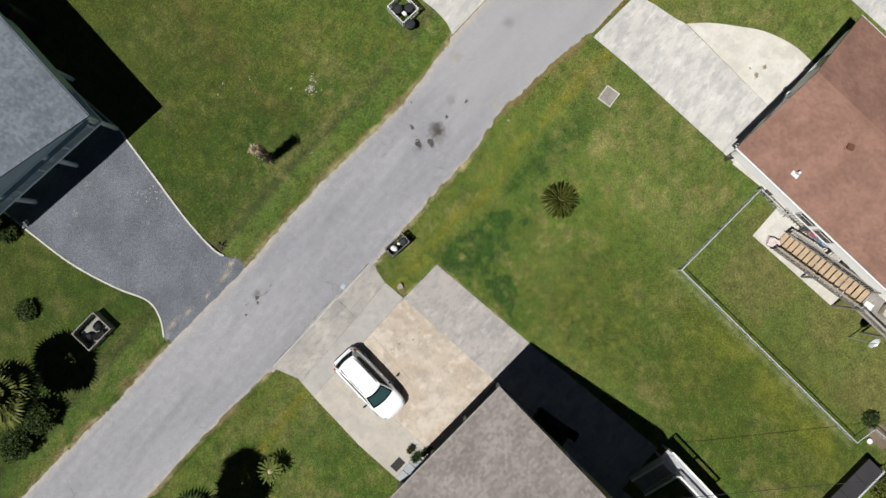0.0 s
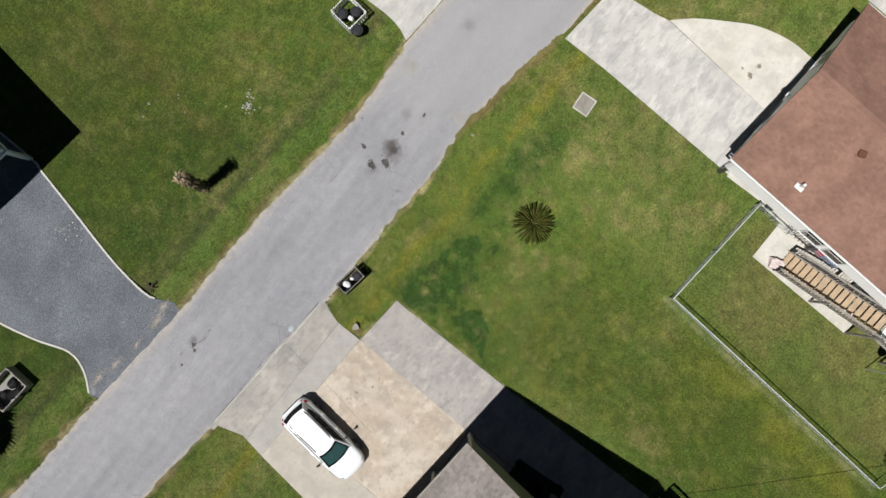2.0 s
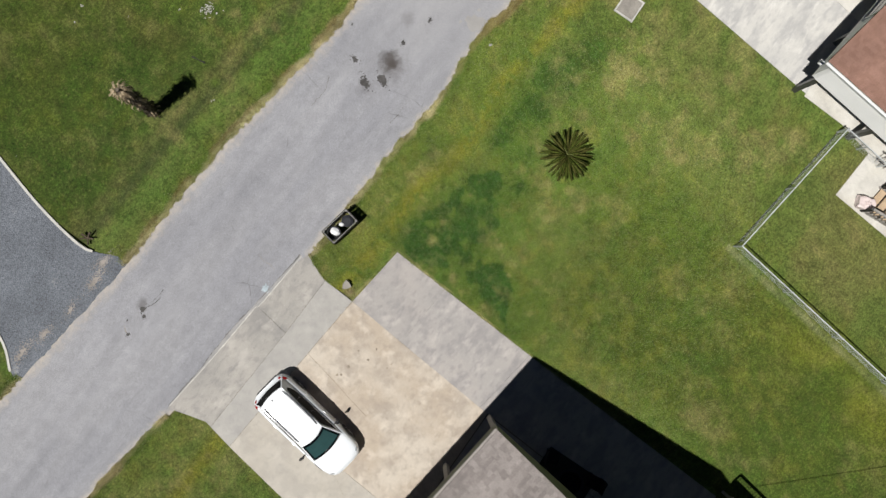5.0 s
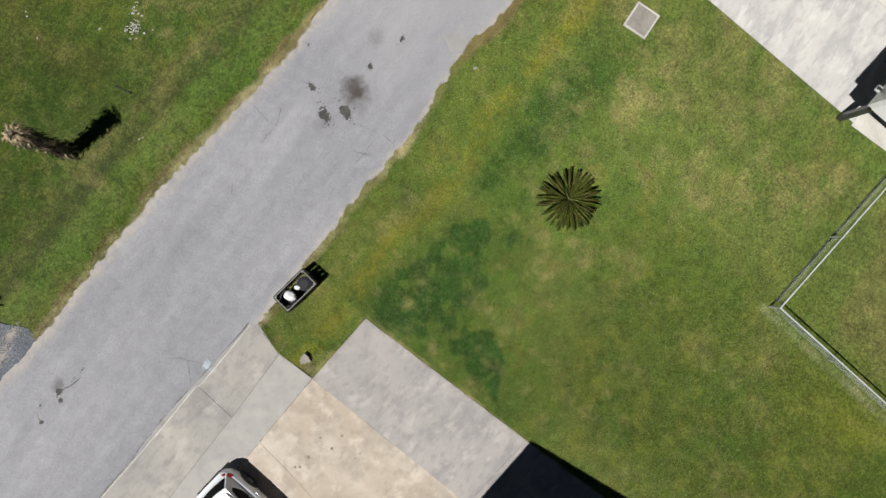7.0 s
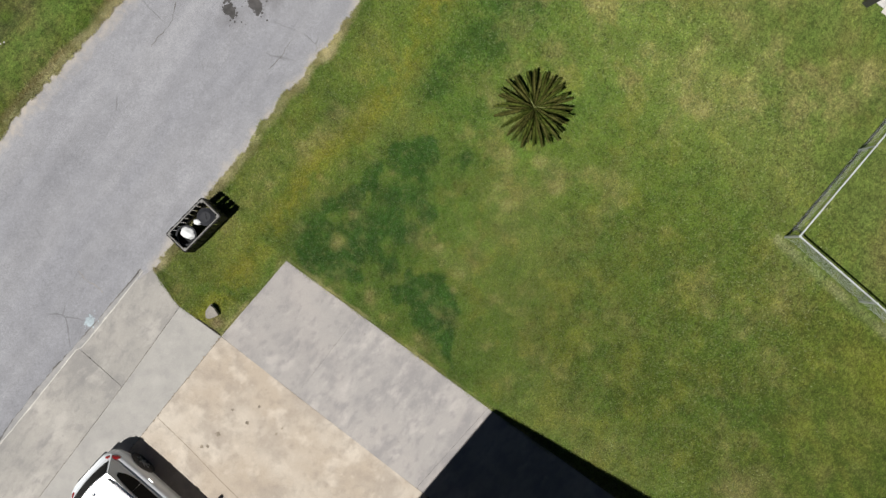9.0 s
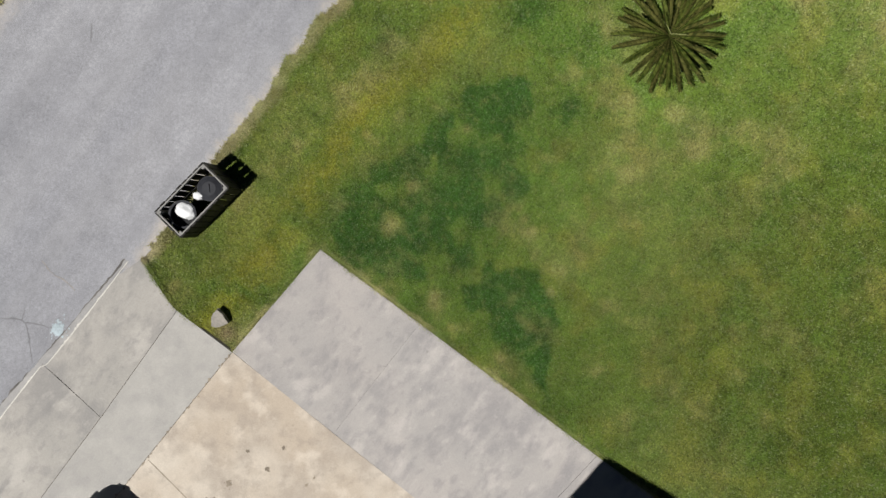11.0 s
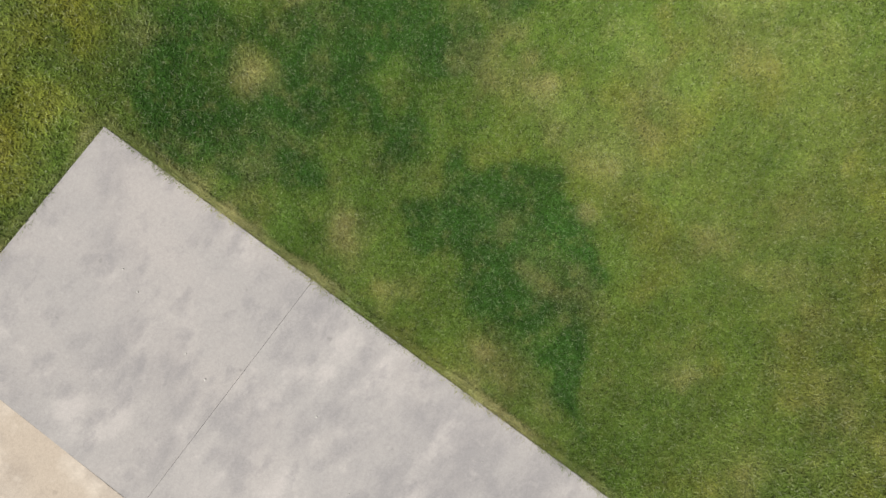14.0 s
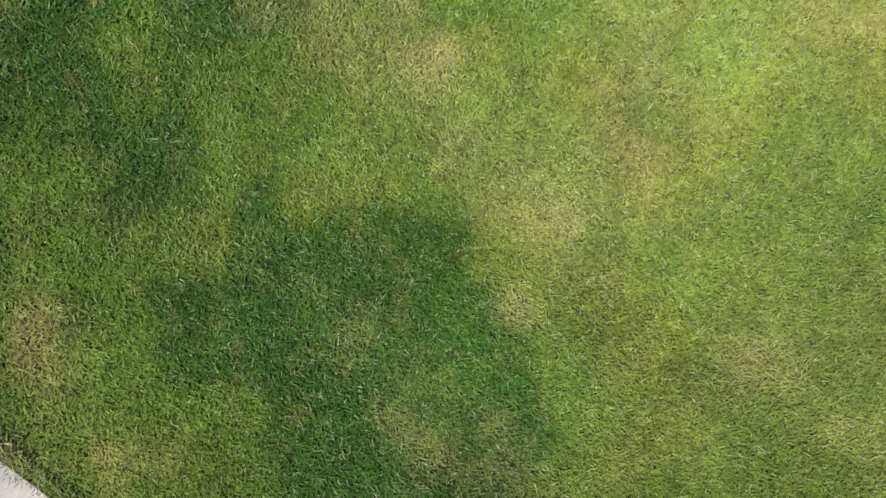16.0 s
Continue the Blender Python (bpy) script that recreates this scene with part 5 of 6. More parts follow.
# ---- parked car ----
def car():
    c = thing("car", pose(-7.68, -1.42, 0.035, 0, 0, -6.0), "white estate car with dark glass parked on the concrete drive", "car")
    # lower body: rings from the nose (-y) to the tail
    rings = ((-2.33, 0.42, 0.62, 0.42), (-2.30, 0.60, 0.70, 0.34), (-2.20, 0.73, 0.77, 0.28), (-2.02, 0.82, 0.84, 0.24), (-1.75, 0.88, 0.90, 0.22), (-1.1, 0.905, 0.985, 0.2), (0.0, 0.915, 1.02, 0.2),
             (1.2, 0.915, 1.04, 0.2), (1.8, 0.89, 1.06, 0.22), (2.04, 0.83, 1.05, 0.28), (2.17, 0.73, 0.98, 0.36), (2.23, 0.60, 0.88, 0.42))
    verts, faces = [], []
    for y, w, belt, low in rings:
        half = [(w * 0.86, low), (w * 0.97, low + 0.10), (w, (low + belt) / 2), (w * 0.985, belt - 0.16), (w * 0.93, belt - 0.05), (w * 0.80, belt), (w * 0.45, belt + 0.035)]
        ring = [(x, y, z) for x, z in half] + [(0, y, belt + 0.05)] + [(-x, y, z) for x, z in half[::-1]]
        verts += ring
    n = len(verts) // len(rings)
    for k in range(len(rings) - 1):
        for i in range(n):
            j = (i + 1) % n
            faces.append((k * n + i, k * n + j, (k + 1) * n + j, (k + 1) * n + i))
    faces += [tuple(range(n)), tuple(range((len(rings) - 1) * n, len(rings) * n))[::-1]]
    body = sheet("body", verts, faces, "car_white", c)
    body.data.shade_smooth()

    def cabin(v):
        return 0.79 - 0.21 * v - 0.01 * v * v, 0.99 + 0.59 * v, -1.22 + 0.82 * v, 2.08 - 0.32 * v

    def strip(fn, nu, nv):
        vs = [fn(i / nu, j / nv) for i in range(nu + 1) for j in range(nv + 1)]
        fs = [(i * (nv + 1) + j, (i + 1) * (nv + 1) + j, (i + 1) * (nv + 1) + j + 1, i * (nv + 1) + j + 1) for i in range(nu) for j in range(nv)]
        return vs, fs

    def side(sgn, y0, y1, v0, v1, out=0.0):
        def fn(u, v):
            vv = v0 + (v1 - v0) * v
            x, z, yf, yr = cabin(vv)
            return (sgn * (x + out), max(yf, min(yr, y0(vv) + (y1(vv) - y0(vv)) * u)), z)
        return strip(fn, 8, 5)

    def screen(front, v0, v1, part_w, out=0.0):
        def fn(u, v):
            vv = v0 + (v1 - v0) * v
            x, z, yf, yr = cabin(vv)
            s = (2 * u - 1) * part_w
            bow = 0.13 * (1 - s * s)
            return (x * s, (yf - bow - out) if front else (yr + 0.6 * bow + out), z + out * 0.6)
        return strip(fn, 12, 6)

    def top(u, v, out=0.0):
        x, z, yf, yr = cabin(1.0)
        s = 2 * u - 1
        bow = 0.13 * (1 - s * s)
        y = (yf - bow) + (yr + 0.6 * bow - yf + bow) * v
        return (x * s, y, z + 0.055 * (1 - s * s) * math.sin(math.pi * min(1, 0.12 + v)) ** 0.5 * 0.9)

    shells = [side(s, lambda v: cabin(v)[2], lambda v: cabin(v)[3], 0, 1) for s in (1, -1)] + [screen(True, 0, 1, 1), screen(False, 0, 1, 1)]
    for vs, fs in shells:
        sheet("cabin_shell", vs, fs, "car_white", c).data.shade_smooth()
    vs, fs = strip(top, 12, 14)
    sheet("roof", vs, fs, "car_white", c).data.shade_smooth()
    vs, fs = screen(True, 0.04, 0.97, 0.95, 0.010)
    sheet("screen_border", vs, fs, "dark_glass", c).data.shade_smooth()
    vs, fs = screen(True, 0.16, 0.86, 0.84, 0.016)
    tagged(sheet("windscreen", vs, fs, "car_glass", c), "dark green-tinted windscreen").data.shade_smooth()
    vs, fs = screen(False, 0.30, 0.95, 0.94, 0.012)
    sheet("rear_window", vs, fs, "dark_glass", c).data.shade_smooth()
    for s in (1, -1):
        # one dark band of glass that runs to a point at both ends, cut by slim pillars
        for u0, u1 in ((0.0, 0.388), (0.392, 0.717), (0.720, 1.0)):
            def glass(u, v, u0=u0, u1=u1):
                w = u0 + (u1 - u0) * u
                low = 0.15 + 0.45 * max(0.0, (w - 0.70) / 0.30) ** 2
                high = 0.90 - 0.12 * max(0.0, (w - 0.70) / 0.30) ** 2
                vv = low + (high - low) * v
                x, z, yf, yr = cabin(vv)
                return (s * (x + 0.010), yf + 0.14 + (yr - yf - 0.42) * w, z)
            vs, fs = strip(glass, 10, 5)
            sheet("side_window", vs, fs, "dark_glass", c).data.shade_smooth()
        bm = bmesh.new()
        pts = [(s * 0.50, -0.22, 1.60), (s * 0.515, 0.0, 1.645), (s * 0.52, 0.7, 1.655), (s * 0.51, 1.45, 1.645), (s * 0.49, 1.66, 1.59)]
        for p, q in zip(pts, pts[1:]):
            beam(bm, p, q, 0.035, 0.035)
        part("roof_rail", bm, "rail_grey", c)
        bm = bmesh.new()
        bmesh.ops.create_uvsphere(bm, u_segments=12, v_segments=8, radius=1)
        bmesh.ops.transform(bm, matrix=pose(s * 1.02, -0.78, 1.06, 0, 0, s * 12) @ Matrix.Diagonal((0.13, 0.06, 0.085, 1)), verts=bm.verts)
        beam(bm, (s * 0.86, -0.76, 1.02), (s * 0.98, -0.78, 1.04), 0.06)
        part("mirror", bm, "car_black", c, smooth=True)
        bm = bmesh.new()
        bmesh.ops.create_uvsphere(bm, u_segments=12, v_segments=8, radius=1)
        bmesh.ops.transform(bm, matrix=pose(s * 0.665, -2.07, 0.735, 0, 0, s * 38) @ Matrix.Diagonal((0.15, 0.085, 0.075, 1)), verts=bm.verts)
        part("headlight", bm, "car_lamp", c, smooth=True)
        bm = bmesh.new()
        bmesh.ops.create_uvsphere(bm, u_segments=12, v_segments=8, radius=1)
        bmesh.ops.transform(bm, matrix=pose(s * 0.730, 1.99, 0.95, 0, 0, s * -48) @ Matrix.Diagonal((0.21, 0.075, 0.14, 1)), verts=bm.verts)
        part("tail_light", bm, "car_red", c, smooth=True)
        for y in (-1.42, 1.36):
            w = new("wheel")
            w.parent = c
            w.matrix_basis = pose(s * 0.80, y, 0.335, 0, s * 90, 0)
            bm = bmesh.new()
            cone(bm, 0, 0, -0.11, 0.11, 0.335, 0.335, 28)
            bmesh.ops.bevel(bm, geom=[e for e in bm.edges if abs(e.verts[0].co.z - e.verts[1].co.z) < 1e-4], offset=0.03, segments=2, affect="EDGES")
            part("tyre", bm, "tyre", w, smooth=True)
            bm = bmesh.new()
            cone(bm, 0, 0, 0.10, 0.125, 0.225, 0.215, 24)
            part("rim", bm, "car_black", w)
            bm = bmesh.new()
            for k in range(7):
                q = 2 * math.pi * k / 7
                beam(bm, (0.03 * math.cos(q), 0.03 * math.sin(q), 0.132), (0.215 * math.cos(q), 0.215 * math.sin(q), 0.128), 0.05, 0.02)
            cone(bm, 0, 0, 0.12, 0.14, 0.05, 0.04, 12)
            part("spokes", bm, "alloy", w)
            bm = bmesh.new()
            cone(bm, s * 0.0, 0, 0.112, 0.118, 0.385, 0.385, 28)
            part("arch_liner", bm, "car_black", w)
        for y in (-0.15, 0.85):
            bm = bmesh.new()
            box(bm, s * 0.897, y, 0.87, 0.03, 0.15, 0.025, 0, 0.006)
            part("door_handle", bm, "alloy", c)
    bm = bmesh.new()
    box(bm, 0, -2.265, 0.52, 0.9, 0.05, 0.16, 0, 0.02)
    part("grille", bm, "car_black", c)
    bm = bmesh.new()
    box(bm, 0, 2.26, 0.52, 1.1, 0.07, 0.12, 0, 0.03)
    part("rear_bumper_trim", bm, "car_black", c)
    for s in (-0.25, 0.3):
        bm = bmesh.new()
        beam(bm, (s, -1.30, 1.045), (s + 0.42, -1.20, 1.10), 0.02)
        part("wiper", bm, "car_black", c)
    bm = bmesh.new()
    beam(bm, (-0.05, 1.62, 1.60), (-0.05, 1.68, 1.66), 0.02, 0.03)
    part("aerial", bm, "car_black", c)


car()


# ---- bins in their enclosures ----
def bin_can(m, lid, label, bag=False, r=0.25, h=0.72):
    b = thing("trash_can", m, label, "trash can", "trash cans")
    bm = bmesh.new()
    cone(bm, 0, 0, 0.0, h, r * 0.82, r, 24)
    bm.faces.ensure_lookup_table()
    bmesh.ops.delete(bm, geom=[f for f in bm.faces if f.normal.z > 0.9], context="FACES_ONLY")
    part("body", bm, "black_plastic", b, smooth=True)
    bm = bmesh.new()
    ring = 24
    vs = []
    for k in range(ring):
        a = 2 * math.pi * k / ring
        vs.append([bm.verts.new((q * math.cos(a), q * math.sin(a), z)) for q, z in ((r - 0.02, h), (r + 0.02, h), (r + 0.02, h + 0.035), (r - 0.02, h + 0.035))])
    for k in range(ring):
        for i in range(4):
            bm.faces.new((vs[k][i], vs[k][(i + 1) % 4], vs[(k + 1) % ring][(i + 1) % 4], vs[(k + 1) % ring][i]))
    part("rim", bm, "grey_plastic", b)
    if lid:
        bm = bmesh.new()
        cone(bm, 0, 0, h + 0.03, h + 0.09, r + 0.015, r * 0.6, 24)
        box(bm, 0, 0, h + 0.1, 0.16, 0.03, 0.03, 30)
        part("lid", bm, "grey_plastic", b)
    else:
        bm = bmesh.new()
        cone(bm, 0, 0, h - 0.18, h - 0.16, r * 0.93, r * 0.93, 24)
        part("liner", bm, "black_plastic", b)
    return b


def rubbish_bag(x, y, z, sx, sy, sz, turn, seed, material="white_bag", label="knotted white plastic rubbish bag"):
    bm = bmesh.new()
    bmesh.ops.create_icosphere(bm, subdivisions=3, radius=1)
    for v in bm.verts:
        k = 1 + 0.3 * noise.noise(v.co * 1.7 + Vector((seed, 0, 0))) + 0.12 * noise.noise(v.co * 5 + Vector((0, seed, 0)))
        v.co = Vector((v.co.x * sx, v.co.y * sy, v.co.z * sz)) * k
    ob = part("rubbish_bag", bm, material, smooth=True)
    ob.matrix_basis = pose(x, y, z, 0, 0, turn)
    return tagged(ob, label, "bag")


def enclosure(m, lx, ly, h, slat, gap, material, top_mat, label, floor=None):
    """An open box of upright slats on a frame."""
    e = thing("bin_enclosure", m, label, "bin enclosure", "bin enclosures")
    for axis, length, off in (("x", lx, ly / 2), ("x", lx, -ly / 2), ("y", ly, lx / 2), ("y", ly, -lx / 2)):
        n = int(length / (slat + gap))
        step = length / n
        for k in range(n):
            p = -length / 2 + step * (k + 0.5)
            tilt = 0.012 * math.sin(k * 2.3 + off * 7)
            bm = bmesh.new()
            hh = h + 0.02 * math.sin(k * 1.7 + off)
            if axis == "x":
                box(bm, p, off, hh / 2, step - gap, 0.02, hh, 0)
            else:
                box(bm, off, p, hh / 2, 0.02, step - gap, hh, 0)
            bmesh.ops.rotate(bm, cent=(0, 0, 0), matrix=Matrix.Rotation(tilt * 0.3, 3, "X"), verts=bm.verts)
            part("slat", bm, material, e)
        for z, mm in ((h * 0.18, material), (h - 0.035, top_mat)):
            s = 1 if off > 0 else -1
            bm = bmesh.new()
            o = off - s * 0.035
            if axis == "x":
                box(bm, 0, o, z, lx - 0.14, 0.026, 0.07)
            else:
                box(bm, o, 0, z, 0.026, ly - 0.05, 0.07)
            part("rail", bm, mm, e)
    for sx in (-1, 1):
        for sy in (-1, 1):
            bm = bmesh.new()
            box(bm, sx * (lx / 2 - 0.06), sy * (ly / 2 - 0.06), (h - 0.01) / 2, 0.07, 0.07, h - 0.01)
            part("post", bm, top_mat, e)
    if floor:
        bm = bmesh.new()
        for k in range(int(ly / 0.3)):
            box(bm, 0, -ly / 2 + 0.17 + 0.3 * k, 0.05, lx - 0.1, 0.294, 0.03)
        part("floor_boards", bm, floor, e)
    return e


def bins():
    m = pose(-0.60, 2.42, 0.0, 0, 0, -8.0)
    enclosure(m, 1.34, 0.70, 0.98, 0.118, 0.028, "black_wood", "end_grain", "black wooden slatted bin enclosure at the roadside")
    bin_can(m @ pose(-0.36, -0.02, 0.0), False, "black plastic trash can with no lid", r=0.255, h=0.76)
    bin_can(m @ pose(0.36, -0.04, 0.0, 0, 0, 20), True, "black plastic trash can with a dark grey lid", r=0.225, h=0.72)
    rubbish_bag(-0.88, 2.45, 0.71, 0.155, 0.20, 0.12, 10, 1.0)
    rubbish_bag(-0.50, 2.44, 0.72, 0.085, 0.11, 0.08, 20, 6.0)
    m = pose(9.95, 10.95, 0.0, 0, 0, -6)
    enclosure(m, 1.25, 1.35, 0.95, 0.08, 0.06, "white_trim", "white_trim", "white slatted bin enclosure on the lawn")
    bin_can(m @ pose(-0.25, 0.2, 0), True, "black plastic trash can with a dark grey lid")
    bin_can(m @ pose(0.28, -0.2, 0), True, "black plastic trash can with a dark grey lid")
    rubbish_bag(9.8, 10.72, 0.62, 0.13, 0.16, 0.12, 0, 3.0)
    bin_can(pose(9.55, 10.1, 0), True, "black plastic trash can standing outside an enclosure", r=0.27, h=0.6)
    m = pose(-15.68, 12.60, 0.0, 0, 0, -4)
    enclosure(m, 1.75, 1.40, 0.85, 0.14, 0.012, "grey_wood", "end_grain", "weathered grey slatted bin enclosure with a board floor", "end_grain")
    c = bin_can(pose(-15.95, 12.35, 0.32, 78, 0, 60), True, "grey trash can lying on its side in the enclosure")
    rubbish_bag(-15.35, 12.62, 0.30, 0.3, 0.26, 0.24, 20, 9.0, "black_plastic", "black plastic rubbish bag")
    rubbish_bag(-16.1, 12.6, 0.24, 0.26, 0.22, 0.2, 80, 12.0, "black_plastic", "black plastic rubbish bag")


bins()


def marker_stone():
    """A broken slab that leans up out of the grass."""
    bm = bmesh.new()
    foot = ((-2.56, 0.86, 0.01), (-2.50, 0.70, 0.02), (-2.27, 0.60, 0.16), (-2.19, 0.76, 0.25), (-2.17, 0.93, 0.24), (-2.40, 0.95, 0.08))
    top = [bm.verts.new((x, y, z + 0.02)) for x, y, z in foot]
    low = [bm.verts.new((x + 0.03, y, z - 0.06)) for x, y, z in foot]
    bm.faces.new(top)
    bm.faces.new(low[::-1])
    for k in range(6):
        bm.faces.new((top[k], low[k], low[(k + 1) % 6], top[(k + 1) % 6]))
    bmesh.ops.subdivide_edges(bm, edges=bm.edges[:], cuts=1)
    for v in bm.verts:
        v.co += Vector((1, 1, 1)) * 0.03 * noise.noise(v.co * 9)
    tagged(part("marker_stone", bm, "grey_slab"), "broken pale stone slab leaning beside the drive", "stone")


marker_stone()


def twigs():
    """A dark stub beside the gravel and a fallen twig."""
    r = random.Random(3)
    for x, y, n, size, lab in ((-7.3, 10.25, 7, 0.28, "small dark dead stub beside the gravel"), (1.18, 11.22, 5, 0.30, "fallen dark twig on the lawn")):
        bm = bmesh.new()
        for k in range(n):
            a = r.uniform(0, 6.28) if n > 5 else -1.24 + 0.12 * r.gauss(0, 1) + (3.14 if k % 2 else 0)
            lift = size * r.uniform(0.2, 0.9) if n > 5 else 0.04
            beam(bm, (x, y, 0.01), (x + size * math.cos(a), y + size * math.sin(a), lift), 0.05 if n > 5 else 0.022)
        tagged(part("twig", bm, "dark_frond" if n > 5 else "black_wood"), lab, "twig")


twigs()


def scraps():
    """Pale bits lying about on the gravel, the far lawn and the drive."""
    r = random.Random(9)
    for cx, cy, n, spread, z in ((-7.7, 15.0, 26, 0.45, 0.02), (3.05, 12.15, 60, 0.16, 0.02), (3.45, 12.55, 16, 0.14, 0.02), (0.02, 16.25, 3, 0.05, 0.02), (-0.70, 16.1, 2, 0.04, 0.02), (1.19, 15.25, 2, 0.10, 0.02), (0.76, 14.55, 2, 0.04, 0.02), (2.36, 13.03, 2, 0.05, 0.02), (0.17, 9.78, 2, 0.05, 0.02), (-1.0, -2.0, 7, 1.1, 0.038), (-0.9, -4.6, 6, 1.2, 0.038)):
        bm = bmesh.new()
        for k in range(n):
            size = r.uniform(0.02, 0.065) if n > 10 else r.uniform(0.03, 0.065) if n < 5 else r.uniform(0.008, 0.02)
            box(bm, cx + r.gauss(0, spread), cy + r.gauss(0, spread), z, size, size * r.uniform(0.4, 1.0), 0.012, r.uniform(0, 180))
        tagged(part("pale_chips", bm, "curb"), "scattered pale stone chips on the ground", "chips", kind="stuff")


scraps()


# ---- plants ----
def frond_mesh(name, length, rise, droop, leaf_len, pairs, width, material, seed, sweep=50.0, blunt=False):
    """A feather leaf along +x: a thin rib and two rows of leaflets."""
    r = random.Random(seed)
    verts, faces = [], []

    def rib(s):
        return Vector((length * (s - 0.10 * s * s), 0.04 * length * math.sin(2.2 * s + seed), rise * s - droop * s * s))
    for k in range(10):
        p, q = rib(k / 10), rib((k + 1) / 10)
        w0, w1 = 0.014 * (1 - 0.8 * k / 10) * length ** 0.5, 0.014 * (1 - 0.8 * (k + 1) / 10) * length ** 0.5
        n = len(verts)
        verts += [p + Vector((0, w0, 0)), p + Vector((0, -w0, 0)), p + Vector((0, 0, w0)), q + Vector((0, w1, 0)), q + Vector((0, -w1, 0)), q + Vector((0, 0, w1))]
        faces += [(n, n + 3, n + 5, n + 2), (n + 1, n + 2, n + 5, n + 4), (n, n + 1, n + 4, n + 3)]
    for k in range(pairs):
        s = 0.10 + 0.88 * k / (pairs - 1)
        p = rib(s)
        d = (rib(min(1, s + 0.03)) - rib(s - 0.03)).normalized()
        size = leaf_len * (0.45 + 0.75 * (math.sin(math.pi * min(1, s * 0.93 + 0.08)) if not blunt else 0.75 * min(1.0, s * 5))) * (0.85 + 0.3 * r.random())
        for sgn in (1, -1):
            a = radians(sweep * (1.05 - 0.35 * s) + r.uniform(-6, 6))
            out = (d * math.cos(a) + Vector((0, sgn * math.sin(a), 0)) + Vector((0, 0, (0.60 if blunt else 0.30) + r.uniform(-0.12, 0.12)))).normalized()
            wide = d * width
            n = len(verts)
            tip = p + out * size + Vector((0, 0, -0.12 * size))
            midp = p + out * size * 0.5
            verts += [p - wide * 0.5, p + wide * 0.5, midp + wide * 0.6, tip, midp - wide * 0.4]
            faces += [(n, n + 1, n + 2, n + 4), (n + 4, n + 2, n + 3)]
    data = bpy.data.meshes.new(name)
    data.from_pydata([tuple(v) for v in verts], [], faces)
    data.materials.append(M[material])
    return data


def sago_frond(name, length, lift, droop, material, seed):
    """A stiff sago leaf along +x: a straight rib with two close rows of narrow leaflets set in a V."""
    r = random.Random(seed)
    verts, faces = [], []

    def rib(s):
        return Vector((length * s, 0.015 * length * math.sin(1.5 * s + seed), lift * s - droop * s * s))
    for k in range(8):
        p, q = rib(k / 8), rib((k + 1) / 8)
        w0, w1 = 0.011 * (1 - 0.08 * k), 0.011 * (0.92 - 0.08 * k)
        n = len(verts)
        verts += [p + Vector((0, w0, 0)), p + Vector((0, -w0, 0)), p + Vector((0, 0, w0)), q + Vector((0, w1, 0)), q + Vector((0, -w1, 0)), q + Vector((0, 0, w1))]
        faces += [(n, n + 3, n + 5, n + 2), (n + 1, n + 2, n + 5, n + 4), (n, n + 1, n + 4, n + 3)]
    pairs = 46
    for k in range(pairs):
        s = 0.14 + 0.86 * k / (pairs - 1)
        p = rib(s)
        d = (rib(s + 0.01) - rib(s - 0.01)).normalized()
        size = 0.105 * (min(1.0, 0.25 + 2.4 * (s - 0.1)) if s < 0.42 else 1.0 - 0.25 * max(0.0, s - 0.8) / 0.2) * r.uniform(0.88, 1.12)
        for sgn in (1, -1):
            a = radians(46 - 12 * s + r.uniform(-5, 5))
            out = (d * math.cos(a) + Vector((0, sgn * math.sin(a), 0.80 + r.uniform(-0.10, 0.10)))).normalized()
            wide = d * 0.0125
            n = len(verts)
            verts += [p - wide, p + wide, p + out * size * 0.6 + wide * 0.9, p + out * size, p + out * size * 0.6 - wide * 0.7]
            faces += [(n, n + 1, n + 2, n + 4), (n + 4, n + 2, n + 3)]
    data = bpy.data.meshes.new(name)
    data.from_pydata([tuple(v) for v in verts], [], faces)
    data.materials.append(M[material])
    return data


def sago():
    c = thing("sago_palm", pose(7.38, -3.02, 0), "dark green sago palm on the open lawn", "palm")
    bm = bmesh.new()
    for k in range(5):
        cone(bm, 0, 0, 0.07 * k, 0.07 * k + 0.08, 0.17 - 0.012 * k, 0.155 - 0.012 * k, 14)
    part("trunk", bm, "trunk", c)
    r = random.Random(3)
    kinds = [sago_frond("frond", 1.0, 0.05 + 0.06 * i, 0.10 + 0.05 * i, "cycad_leaf" if i % 2 else "cycad_old", i) for i in range(4)]
    # whorls from the lowest, longest leaves up to the short upright heart
    k = 0
    for count, tilt, size in ((24, 0, 1.04), (21, -13, 1.0), (15, -28, 0.92), (9, -48, 0.66)):
        for i in range(count):
            ob = place("frond", kinds[k % 4], parent=c)
            turn = 360 * (i + 0.37 * (count % 7)) / count + r.uniform(-5, 5)
            ob.matrix_basis = pose(0, 0, 0.34 + 0.004 * k * 0.2, r.uniform(-14, 14), tilt + r.uniform(-5, 5), turn) @ Matrix.Diagonal((*[size * r.uniform(0.94, 1.05)] * 3, 1))
            k += 1
    young = frond_mesh("young_leaf", 0.30, 0.2, 0.1, 0.035, 14, 0.03, "young_leaf", 8, 14)
    for a in (75, -60):
        ob = place("young_leaf", young, parent=c)
        ob.matrix_basis = pose(0, 0, 0.62, 0, 0, a)


sago()


